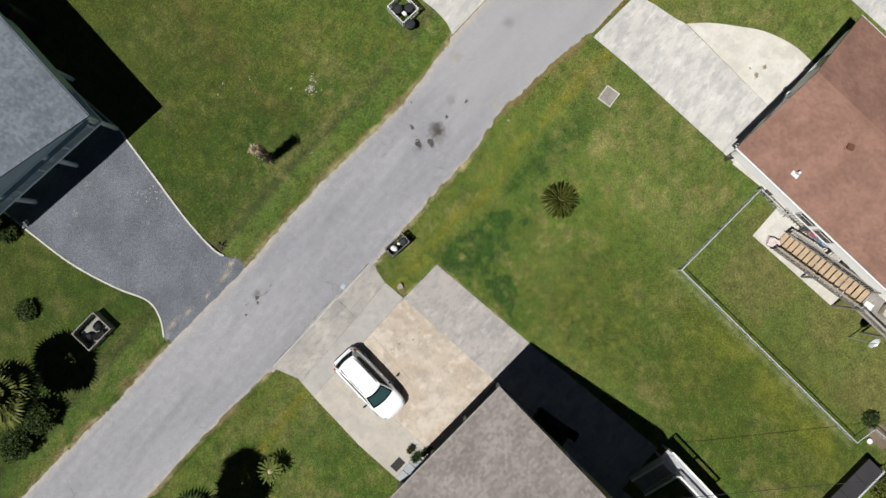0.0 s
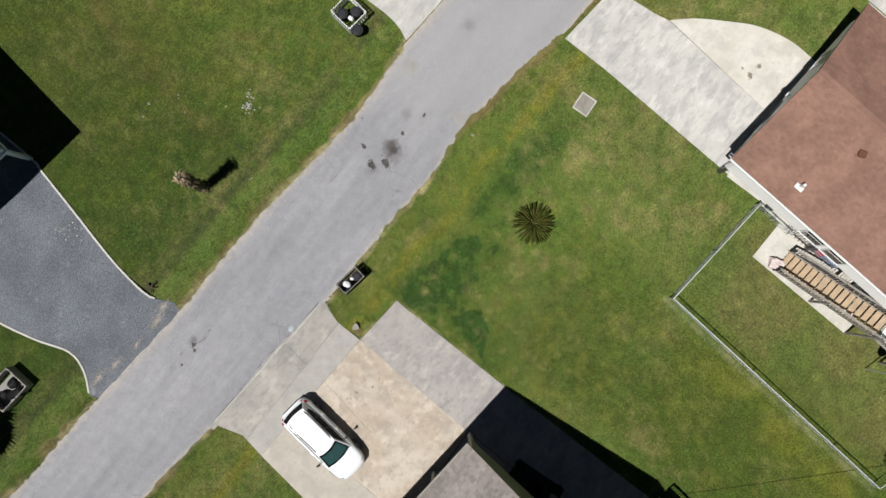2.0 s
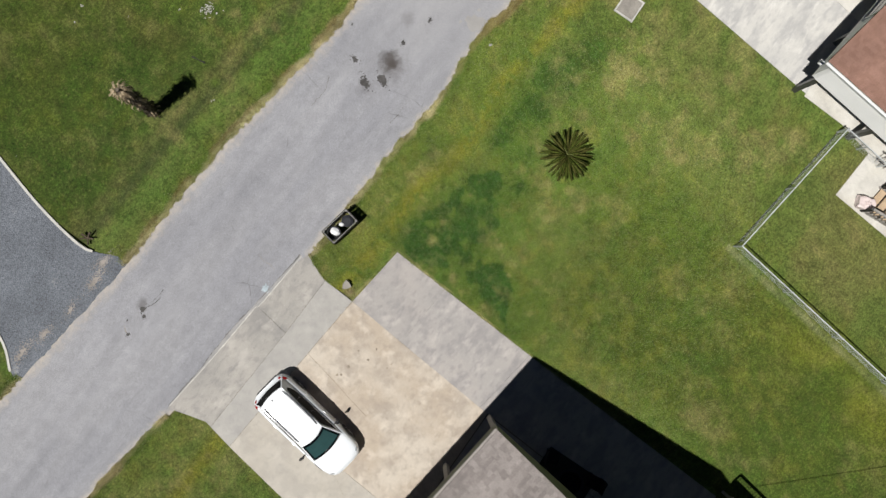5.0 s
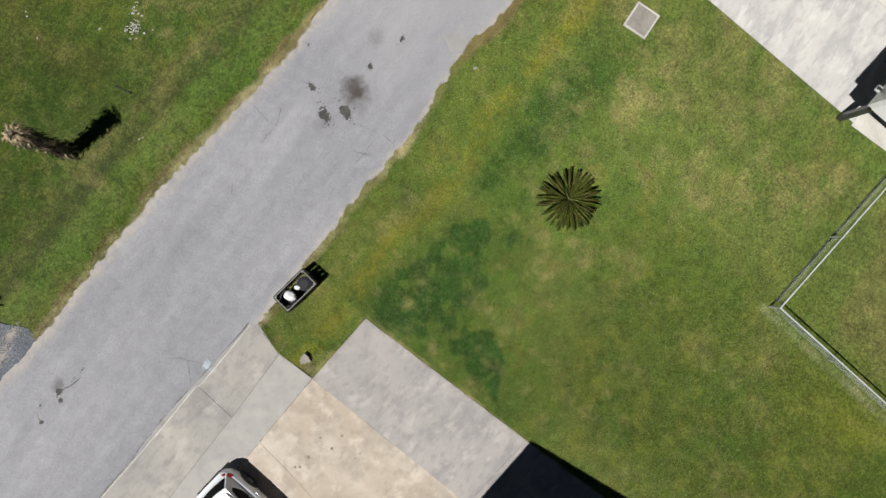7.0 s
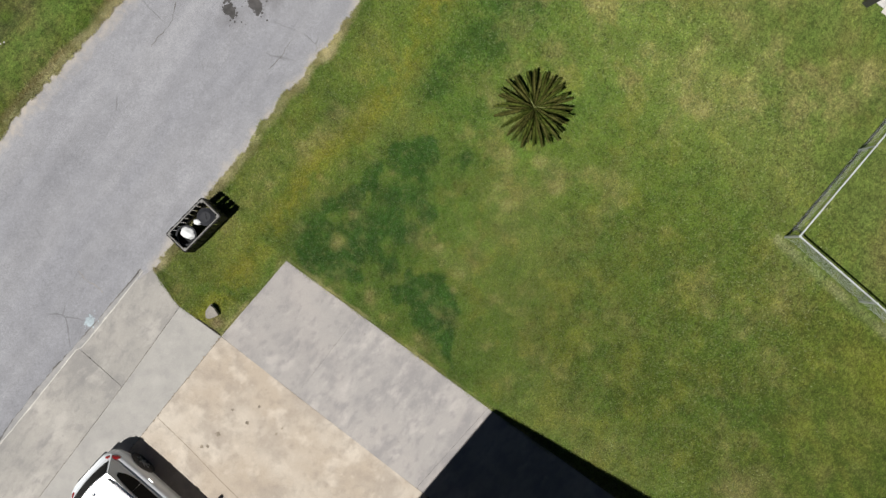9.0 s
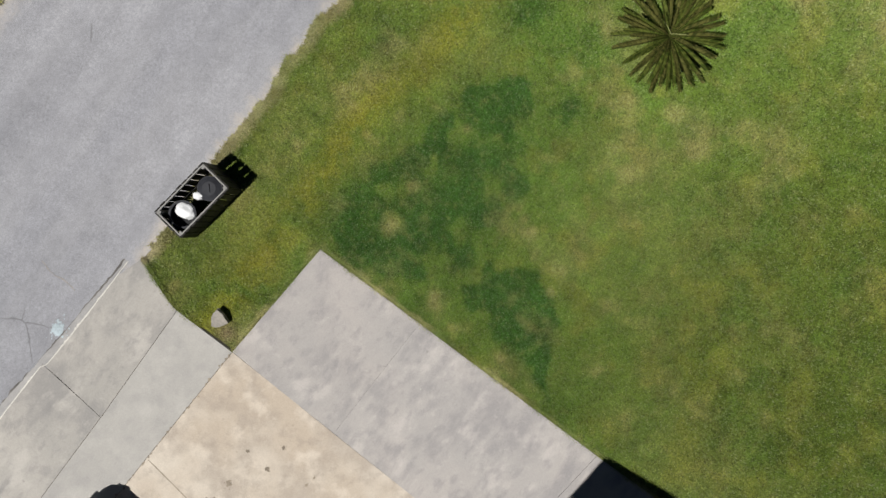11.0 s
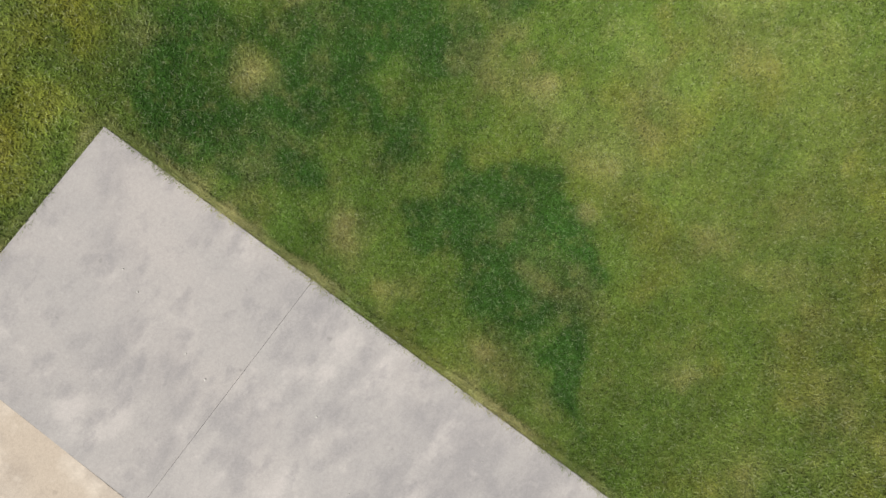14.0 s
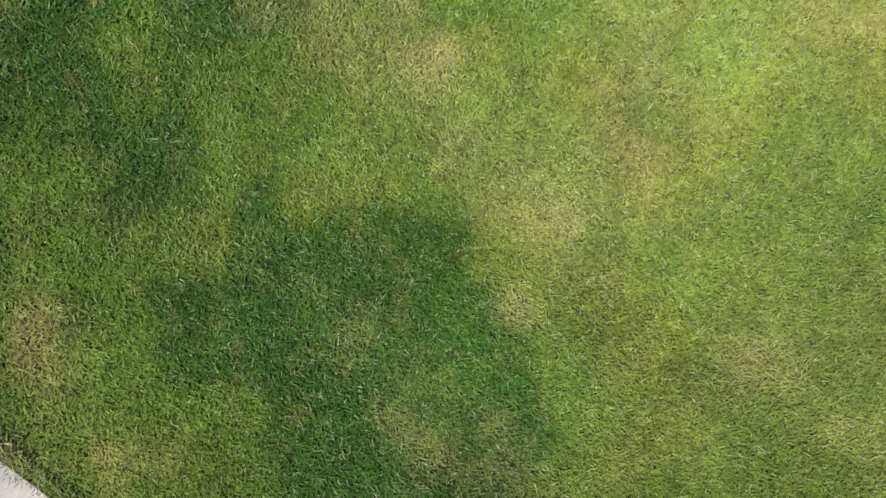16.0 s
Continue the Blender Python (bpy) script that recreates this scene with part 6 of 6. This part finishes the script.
def dead_palm():
    p = thing("dead_palm", pose(-1.62, 11.3, -0.10), "headless dead palm trunk with a ragged brown skirt", "palm")
    h = 4.55
    bm = bmesh.new()
    rings = []
    for k in range(26):
        s = k / 25
        cx, cy = 0.10 * math.sin(2.2 * s), 0.08 * s
        r0 = (0.19 - 0.03 * s + 0.02 * (k % 2)) * (1 if s < 0.93 else 0.35)
        rings.append([bm.verts.new((cx + r0 * math.cos(a) * (1 + 0.15 * noise.noise(Vector((math.cos(a) * 2, math.sin(a) * 2, s * 12)))), cy + r0 * math.sin(a), h * s)) for a in [2 * math.pi * i / 12 for i in range(12)]])
    for a, b in zip(rings, rings[1:]):
        for i in range(12):
            bm.faces.new((a[i], a[(i + 1) % 12], b[(i + 1) % 12], b[i]))
    bm.faces.new(rings[-1])
    part("trunk", bm, "trunk", p)
    r = random.Random(11)
    # old hanging leaves: pale at the head, self-shade put into the dark trunk ones
    old = [frond_mesh("old_leaf", 0.75, 0.22, 0.95, 0.17, 10, 0.05, "dark_frond", i, 30) for i in range(3)]
    fresh = [frond_mesh("dead_frond", 0.80, 0.22, 0.85, 0.13, 14, 0.045, "dead_frond", 20 + i, 30) for i in range(3)]
    for k in range(215):
        s = 0.05 + 0.95 * k / 170 if k < 170 else r.uniform(0.93, 1.0)
        a = k * 137.5 + r.uniform(-15, 15)
        pale = s > 0.86 or r.random() < 0.12
        ob = place("dead_frond" if pale else "old_leaf", (fresh if pale else old)[k % 3], parent=p)
        tip = r.uniform(20, 62) if s < 0.88 else r.uniform(5, 72)
        ob.matrix_basis = pose(0.10 * math.sin(2.2 * s) + 0.12 * math.cos(radians(a)), 0.08 * s + 0.12 * math.sin(radians(a)), h * s, r.uniform(-20, 20), tip, a) @ Matrix.Diagonal((*[r.uniform(0.45, 0.85) if s < 0.9 else r.uniform(0.45, 0.75)] * 3, 1))


dead_palm()


def palm(m, h, fronds, length, label, trunk_r=0.16, leaf_len=0.42, lean=(0.0, 0.0), seed=1, green="palm_leaf", droop=0.5):
    p = thing("palm_tree", m, label, "palm")
    bm = bmesh.new()
    rings = []
    n = max(4, int(h / 0.16))
    for k in range(n + 1):
        s = k / n
        r0 = trunk_r * (1.25 - 0.4 * s) * (1 + 0.06 * (k % 2))
        rings.append([bm.verts.new((lean[0] * s * s + r0 * math.cos(a), lean[1] * s * s + r0 * math.sin(a), h * s)) for a in [2 * math.pi * i / 12 for i in range(12)]])
    for a, b in zip(rings, rings[1:]):
        for i in range(12):
            bm.faces.new((a[i], a[(i + 1) % 12], b[(i + 1) % 12], b[i]))
    bm.faces.new(rings[-1])
    part("trunk", bm, "trunk", p)
    r = random.Random(seed)
    kinds = [frond_mesh("frond", length, length * (0.45 + 0.12 * i) * droop * 2, length * (0.50 + 0.14 * i) * droop * 2, leaf_len, 34, 0.035, green, seed * 10 + i, 48) for i in range(3)]
    for k in range(fronds):
        f = k / fronds
        ob = place("frond", kinds[k % 3], parent=p)
        ob.matrix_basis = pose(lean[0], lean[1], h - 0.05, r.uniform(-25, 25), 32 - 60 * f + r.uniform(-10, 10), k * 137.5 + r.uniform(-10, 10)) @ Matrix.Diagonal((*[r.uniform(0.8, 1.08)] * 3, 1))
    return p


def fan_mesh(name, petiole, radius, rays, material, seed):
    """A fan leaf along +x: a stalk and a pleated hand of narrow rays."""
    r = random.Random(seed)
    verts, faces = [], []
    w = 0.018
    verts += [Vector((0, -w, 0)), Vector((0, w, 0)), Vector((petiole, w, 0.16 * petiole)), Vector((petiole, -w, 0.16 * petiole))]
    faces.append((0, 1, 2, 3))
    hub = Vector((petiole, 0, 0.16 * petiole))
    for k in range(rays):
        f = k / (rays - 1)
        a = radians(-125 + 250 * f)
        size = radius * (0.72 + 0.28 * math.cos(a * 0.7)) * r.uniform(0.85, 1.1)
        d = Vector((math.cos(a), math.sin(a), 0.12 + 0.05 * (k % 2)))
        t = Vector((-math.sin(a), math.cos(a), 0)) * radius * 0.075
        n = len(verts)
        droop = Vector((0, 0, -0.28 * size))
        verts += [hub, hub + d * size * 0.55 + t, hub + d * size + droop, hub + d * size * 0.55 - t]
        faces.append((n, n + 1, n + 2, n + 3))
    data = bpy.data.meshes.new(name)
    data.from_pydata([tuple(v) for v in verts], [], faces)
    data.materials.append(M[material])
    return data


def fan_palm(m, h, leaves, size, label, seed, green="palm_leaf", lean=(0.0, 0.0)):
    p = palm(m, h, 0, 1.0, label, 0.17, lean=lean, seed=seed)
    r = random.Random(seed)
    kinds = [fan_mesh("fan_leaf", size * 0.55, size * 0.62, 22, green, seed * 7 + i) for i in range(3)]
    dark = [fan_mesh("fan_leaf", size * 0.55, size * 0.60, 20, "shrub_leaf", seed * 9 + i) for i in range(2)]
    for k in range(leaves):
        f = k / leaves
        ob = place("fan_leaf", dark[k % 2] if f < 0.5 and k % 3 else kinds[k % 3], parent=p)
        ob.matrix_basis = pose(lean[0], lean[1], h - 0.35 + 0.35 * f, r.uniform(-20, 20), 55 - 105 * f + r.uniform(-18, 18), k * 137.5 + r.uniform(-45, 45)) @ Matrix.Diagonal((*[r.uniform(0.7, 1.15)] * 3, 1))
    return p


def star_palm(m, h, count, length, label):
    """A young palm: one even whorl of narrow stiff leaves round a pale heart."""
    p = thing("palm_tree", m, label, "palm")
    bm = bmesh.new()
    cone(bm, 0, 0, 0, h, 0.13, 0.09, 14)
    part("trunk", bm, "trunk", p)
    bm = bmesh.new()
    cone(bm, 0, 0, h, h + 0.14, 0.16, 0.05, 14)
    part("heart", bm, "dead_frond", p, "pale tan heart of the palm")
    r = random.Random(4)
    kinds = [frond_mesh("frond", length, 0.26, 0.22 + 0.08 * i, 0.115, 34, 0.036, "star_leaf", 40 + i, 36) for i in range(3)]
    for k in range(count):
        ob = place("frond", kinds[k % 3], parent=p)
        ob.matrix_basis = pose(0, 0, h - 0.04, r.uniform(-15, 15), -8 + 22 * (k % 2) + r.uniform(-5, 5), 360 * k / count + r.uniform(-4, 4)) @ Matrix.Diagonal((*[r.uniform(0.86, 1.05)] * 3, 1))


fan_palm(pose(-20.0, 13.2, 0), 4.6, 74, 1.72, "dense green fan palm by the roadside", 2)
star_palm(pose(-15.03, -0.37, 0), 1.2, 33, 0.90, "young green palm with a whorl of narrow leaves")
fan_palm(pose(-18.6, 1.0, 0), 5.0, 64, 1.55, "tall dense fan palm on the lawn", 5, "shrub_leaf")


def shrub(x, y, r, h, count, label, seed, material="shrub_leaf"):
    """A bush: stems and a crown of many small leaves with an uneven outline."""
    b = thing("shrub", pose(x, y, 0), label, "shrub")
    rr = random.Random(seed)
    bm = bmesh.new()
    for k in range(7):
        a = k * 0.9
        beam(bm, (0.03 * math.cos(a), 0.03 * math.sin(a), 0), (0.55 * r * math.cos(a), 0.55 * r * math.sin(a), h * 0.7), 0.03)
    part("stems", bm, "trunk", b)
    verts, faces = [], []
    while len(faces) < count:
        d = Vector((rr.gauss(0, 1), rr.gauss(0, 1), rr.gauss(0, 1))).normalized()
        k = rr.random() ** 0.4 * (1 + 0.45 * noise.noise(d * 2.2 + Vector((seed, 0, 0))))
        p = Vector((d.x * r * k, d.y * r * k, h * 0.55 + d.z * h * 0.45 * k))
        t = Vector((rr.gauss(0, 1), rr.gauss(0, 1), rr.gauss(0, 0.6))).normalized()
        u = t.cross(Vector((rr.gauss(0, 1), rr.gauss(0, 1), 1))).normalized()
        q = len(verts)
        size = rr.uniform(0.06, 0.12)
        verts += [p - t * size, p + u * size * 0.4, p + t * size, p - u * size * 0.4]
        faces.append((q, q + 1, q + 2, q + 3))
    sheet("crown", verts, faces, material, b)
    return b


shrub(-17.35, 16.35, 0.62, 0.7, 1700, "small dark pointed shrub on the lawn", 3)
shrub(-21.4, 11.8, 1.0, 1.7, 3200, "dark leafy bush below the fan palm", 21)
shrub(-23.4, 11.7, 1.0, 1.8, 2600, "dark leafy bush below the fan palm", 23)
shrub(-14.6, 20.2, 0.7, 1.0, 1500, "dark green shrub by the porch", 5)
shrub(-11.6, -7.7, 0.8, 0.9, 1800, "dark green shrub beside the concrete drive", 8)
shrub(9.35, -24.85, 0.45, 0.5, 1200, "low shrub at the fence corner", 13)
shrub(7.2, -28.6, 1.5, 1.0, 3400, "yellow-green shrub behind the fence", 14, "palm_leaf")


# ---- behind and beside the olive house ----
def back_deck():
    d = thing("back_deck", pose(0.20, -16.5, 0, 0, 0, -6), "raised grey deck with white railings behind the olive house", "deck")
    top = 1.5
    for k in range(6):
        bm = bmesh.new()
        box(bm, -0.41 + 0.142 * k, -2.6, top, 0.137, 5.0, 0.04)
        part("board", bm, "deck_paint", d)
    for x, y in ((-0.28, -0.2), (0.28, -0.2), (-0.28, -2.6), (0.28, -2.6), (-0.28, -5.0), (0.28, -5.0)):
        bm = bmesh.new()
        box(bm, x, y, top / 2, 0.12, 0.12, top - 0.04)
        part("post", bm, "grey_wood", d)
    bm = bmesh.new()
    box(bm, 0.36, -1.95, top - 0.16, 0.04, 3.7, 0.30)
    part("skirt_board", bm, "grey_wood", d)
    railing(d, (0.33, -0.12, top), (0.33, -3.75, top), "white_trim", 0.85)
    railing(d, (-0.30, -1.35, top), (-0.30, -3.75, top), "white_trim", 0.85)
    n = 8
    for k in range(n):
        bm = bmesh.new()
        box(bm, -0.48 - 0.26 * k, -0.72, top - 0.10 - 0.18 * k, 0.28, 1.0, 0.04)
        part("tread", bm, "grey_wood", d)
    for y in (-0.16, -1.28):
        bm = bmesh.new()
        beam(bm, (-0.36, y, top - 0.12), (-0.36 - 0.26 * n, y, top - 0.12 - 0.18 * n + 0.06), 0.05, 0.22)
        part("stringer", bm, "grey_wood", d)
        bm = bmesh.new()
        beam(bm, (-0.36, y, top + 0.85), (-0.36 - 0.26 * n, y, top + 0.85 - 0.18 * n), 0.10, 0.05)
        part("handrail", bm, "white_trim", d)
        for k in range(n * 2):
            f = (k + 0.5) / (n * 2)
            p = Vector((-0.36 - 0.26 * n * f, y, top - 0.1 - 0.18 * n * f))
            bm = bmesh.new()
            beam(bm, p, p + Vector((0, 0, 0.95)), 0.04)
            part("baluster", bm, "white_trim", d)


back_deck()


def under_house():
    f = thing("fire_pit", pose(-3.10, -11.32, 0.048), "round black fire pit on the shaded concrete", "fire pit")
    bm = bmesh.new()
    cone(bm, 0, 0, 0.18, 0.42, 0.36, 0.5, 28)
    bmesh.ops.delete(bm, geom=[q for q in bm.faces if q.normal.z > 0.9], context="FACES_ONLY")
    part("bowl", bm, "black_plastic", f)
    bm = bmesh.new()
    for k in range(28):
        a, b = 2 * math.pi * k / 28, 2 * math.pi * (k + 1) / 28
        beam(bm, (0.54 * math.cos(a), 0.54 * math.sin(a), 0.43), (0.54 * math.cos(b), 0.54 * math.sin(b), 0.43), 0.10, 0.03)
    part("rim", bm, "shed_roof", f)
    for k in range(3):
        bm = bmesh.new()
        a = 2.1 * k
        beam(bm, (0.3 * math.cos(a), 0.3 * math.sin(a), 0.25), (0.42 * math.cos(a), 0.42 * math.sin(a), 0.0), 0.04)
        part("leg", bm, "black_plastic", f)
    bm = bmesh.new()
    box(bm, 0, 0, 0.006, 1.15, 2.35, 0.012, 0, 0.004)
    ob = part("outdoor_rug", bm, "black_wood")
    ob.matrix_basis = pose(-2.9, -11.1, 0.036, 0, 0, 4)
    tagged(ob, "dark outdoor rug under the fire pit", "rug")
    for x, y, t in ((-2.70, -10.15, 200), (-3.55, -10.25, 150), (-2.45, -12.15, 10)):
        c = thing("patio_chair", pose(x, y, 0.03, 0, 0, t), "dark patio chair by the fire pit", "chair", "patio chairs")
        bm = bmesh.new()
        box(bm, 0, 0, 0.40, 0.55, 0.55, 0.06, 0, 0.02)
        part("seat", bm, "black_plastic", c)
        bm = bmesh.new()
        box(bm, 0, -0.30, 0.68, 0.55, 0.06, 0.55, 0, 0.02)
        part("backrest", bm, "black_plastic", c)
        for sx in (-0.24, 0.24):
            for sy in (-0.24, 0.24):
                bm = bmesh.new()
                box(bm, sx, sy, 0.185, 0.045, 0.045, 0.37)
                part("leg", bm, "black_plastic", c)
    p = thing("paved_step", pose(-10.05, -6.75, 0.035, 0, 0, 0), "blue-grey paving slabs at the house front", "paving")
    for i in range(3):
        for k in range(2):
            bm = bmesh.new()
            box(bm, -0.55 + 0.56 * i, -0.3 + 0.6 * k, 0.06, 0.54, 0.58, 0.12, 0, 0.015)
            part("slab", bm, "paver", p)
    bm = bmesh.new()
    box(bm, 0, 0, 0.012, 0.75, 0.5, 0.02, 0, 0.005)
    ob = part("door_mat", bm, "black_wood")
    ob.matrix_basis = pose(-10.3, -5.75, 0.036, 0, 0, -3)
    tagged(ob, "dark rubber mat on the concrete drive", "mat")
    for k, (x, y, r, lab, mm) in enumerate(((-9.3, -6.25, 0.24, "teal plant pot with a leafy plant", "teal"), (-8.8, -6.45, 0.17, "white plant pot with a leafy plant", "white_bag"), (-8.4, -6.6, 0.2, "dark plant pot with a leafy plant", "black_plastic"),
                                            (-9.15, -5.75, 0.16, "terracotta plant pot with a bare plant", "terracotta"))):
        t = thing("plant_pot", pose(x, y, 0.036), lab, "plant pot", "plant pots")
        bm = bmesh.new()
        cone(bm, 0, 0, 0, 0.34, r * 0.7, r, 18)
        part("pot", bm, mm, t)
        rr = random.Random(k)
        verts, faces = [], []
        for q in range(120):
            a, e = rr.uniform(0, 6.28), rr.uniform(0.1, 1.3)
            d = Vector((math.cos(a) * math.cos(e), math.sin(a) * math.cos(e), math.sin(e)))
            s = Vector((-math.sin(a), math.cos(a), 0)) * 0.025
            b0 = Vector((0, 0, 0.32)) + d * 0.08
            n = len(verts)
            verts += [b0 - s, b0 + s, b0 + d * r * rr.uniform(0.8, 1.7)]
            faces.append((n, n + 1, n + 2))
        sheet("plant", verts, faces, "shrub_leaf", t)


under_house()


def cable(a, b, sag, label):
    a, b = Vector(a), Vector(b)
    bm = bmesh.new()
    last = None
    for k in range(25):
        f = k / 24
        p = a.lerp(b, f) - Vector((0, 0, sag * 4 * f * (1 - f)))
        if last:
            beam(bm, last, p, 0.025)
        last = p
    tagged(part("overhead_cable", bm, "wire"), label, "cable", "overhead cables")


cable((-3.2, -15.0, 6.3), (9.0, -26.75, 6.9), 0.25, "thin black overhead cable above the lawn")
cable((13.4, -20.0, 5.0), (9.0, -26.75, 6.9), 0.3, "thin black overhead cable above the lawn")


def shed_run():
    """A low dark shed roof and a post at the far fence corner."""
    r = thing("low_shed", pose(3.8, -26.15, 0, 0, 0, -4.5), "low dark shed roof with pale edging along the back fence line", "shed")
    bm = bmesh.new()
    box(bm, 0, 0, 0.38, 7.2, 0.95, 0.76)
    part("wall", bm, "black_wood", r)
    for k in range(6):
        bm = bmesh.new()
        box(bm, -3.05 + 1.22 * k, 0, 0.80, 1.21, 1.06, 0.06, 0, 0.012)
        part("roof_sheet", bm, "shed_roof", r)
    bm = bmesh.new()
    box(bm, 0.05, -0.60, 0.72, 7.4, 0.10, 0.26)
    box(bm, 3.72, -0.60, 0.36, 0.12, 0.12, 0.72)
    part("edge_trim", bm, "galv", r)
    blot("bare_soil", 8.9, -25.9, 1.0, 1.2, -40, "bare_soil", 0.006, 33.0, "bare brown soil at the fence corner", 7)
    t = thing("plant_pot", pose(8.33, -25.6, 0.0), "small white pot on bare soil", "plant pot", "plant pots")
    bm = bmesh.new()
    cone(bm, 0, 0, 0, 0.22, 0.12, 0.16, 16)
    part("pot", bm, "white_bag", t)
    p = thing("utility_pole", pose(9.0, -26.75, 0), "wooden utility pole carrying the cables", "pole")
    bm = bmesh.new()
    cone(bm, 0, 0, 0, 7.2, 0.15, 0.11, 14)
    part("pole", bm, "trunk", p)
    bm = bmesh.new()
    cone(bm, 0.0, 0.0, 7.2, 7.28, 0.12, 0.06, 14)
    part("cap", bm, "galv", p)


shed_run()


# ---- standing grass ----
def on_paving(x, y):
    on_road = (y > road_lower(x) - 0.10) & (y < road_upper(x) + 0.12)
    strip = ((x < 0.012) & (x > -2.74) & (y < -0.073 * x + 0.022)) | ((x < -2.685) & (x > -2.75) & (y < 1.2) & (y > 0.1))
    drive = (x < np.interp(y, (-20.0, 0.0, 0.2, 1.6, 1.8, 2.3, 2.8), (-2.7, -2.7, -2.72, -2.72, -2.69, -2.51, -2.32))) & (x > -10.75) & (y < 3.4)
    return on_road | strip | drive


def blades():
    g = np.random.default_rng(21)
    xs, ys, ws, hs = [], [], [], []
    rim = np.linspace(0, 12.0, 49)
    for r0, r1 in zip(rim, rim[1:]):
        d = (r0 + r1) / 2
        density = 13000 * min(1.0, (2.4 / d) ** 1.6)
        w, h = 0.0042 * (13000 / density) ** 0.5, 0.030 + 0.0024 * d
        density *= 1 - float(soft(np.array(d), 8.5, 12.0))
        n = int(density * math.pi * (r1 ** 2 - r0 ** 2))
        rad = np.sqrt(g.uniform(r0 ** 2, r1 ** 2, n))
        a = g.uniform(0, 2 * np.pi, n)
        x, y = 2.2 + rad * np.cos(a), -3.6 + rad * np.sin(a)
        keep = ~on_paving(x, y)
        keep &= np.hypot(x - 7.38, y + 3.02) > 0.15
        x, y = x[keep], y[keep]
        xs.append(x), ys.append(y), ws.append(np.full(len(x), w)), hs.append(np.full(len(x), h))
    # ragged tufts along the road's edges
    n = 70000
    x = g.uniform(-2.0, 16.0, n)
    y = road_lower(x) - np.abs(g.normal(0, 0.12, n)) + 0.20 * (cloud(x, 0 * x, 0.5, 1) - 0.35) + 0.16 * (cloud(x, 0 * x, 0.13, 2) - 0.4)
    xs.append(x), ys.append(y), ws.append(np.full(n, 0.008)), hs.append(np.full(n, 0.095))
    n = 90000
    x = g.uniform(-22.0, 16.0, n)
    y = road_upper(x) + np.abs(g.normal(0, 0.15, n)) - 0.16 * (cloud(x, 0 * x, 0.5, 2) - 0.35) - 0.14 * (cloud(x, 0 * x, 0.15, 3) - 0.4)
    keep = ((x < -13.4) | (x > -7.3)) & (x < 10.4)
    x, y, n = x[keep], y[keep], int(keep.sum())
    xs.append(x), ys.append(y), ws.append(np.full(n, 0.010)), hs.append(np.full(n, 0.085))
    n = 30000
    x = g.uniform(-24.0, -11.0, n)
    y = road_lower(x) - np.abs(g.normal(0, 0.13, n)) + 0.16 * (cloud(x, 0 * x, 0.5, 1) - 0.35)
    xs.append(x), ys.append(y), ws.append(np.full(n, 0.010)), hs.append(np.full(n, 0.085))
    # blades that hang over the edge of the drive
    for n, (ax, ay), (bx, by) in ((26000, (0.0, 0.0), (0.0, -9.0)), (2600, (0.0, 0.0), (-2.73, 0.2)), (1200, (-2.73, 1.0), (-2.73, 1.75)), (3000, (-2.70, 1.8), (-2.33, 2.8))):
        f = g.uniform(0, 1, n)
        x, y = ax + (bx - ax) * f, ay + (by - ay) * f
        rag_ = 0.5 * cloud(x, y, 0.35, 1) + 0.5 * cloud(x, y, 0.09, 2)
        off = 0.055 - g.uniform(0, 1, n) * (0.03 + 0.06 * rag_)
        sx, sy = (1.0, 0.0) if bx == 0.0 else (0.07, 1.0) if by == 0.2 else (1.0, 0.0)
        xs.append(x + sx * off), ys.append(y + sy * off), ws.append(np.full(n, 0.0042)), hs.append(np.full(n, 0.062))
    x, y, w, h = (np.concatenate(q) for q in (xs, ys, ws, hs))
    n = len(x)
    w *= g.uniform(0.7, 1.4, n)
    h *= g.uniform(0.5, 1.3, n) * (0.75 + 0.5 * cloud(x, y, 0.3, 2))
    a = g.uniform(0, 2 * np.pi, n)
    lean = g.uniform(0.3, 1.3, n) * h
    b = a + g.normal(0, 0.5, n)
    base = np.stack((x, y, np.full(n, -0.010)), 1)
    side = np.stack((-np.sin(a), np.cos(a), np.zeros(n)), 1) * w[:, None]
    tip = base + np.stack((np.cos(b) * lean, np.sin(b) * lean, h), 1)
    co = np.stack((base - side, base + side, tip), 1).reshape(-1, 3).astype(np.float32)
    data = bpy.data.meshes.new("grass")
    data.vertices.add(3 * n)
    data.vertices.foreach_set("co", co.ravel())
    data.loops.add(3 * n)
    data.loops.foreach_set("vertex_index", np.arange(3 * n, dtype=np.int32))
    data.polygons.add(n)
    data.polygons.foreach_set("loop_start", np.arange(0, 3 * n, 3, dtype=np.int32))
    data.update(calc_edges=True)
    tone_on(data, x, y, 3)
    ob = place("grass", data, "grass_blade")
    return tagged(ob, "short mown grass blades of the lawn", "grass", kind="stuff")


blades()
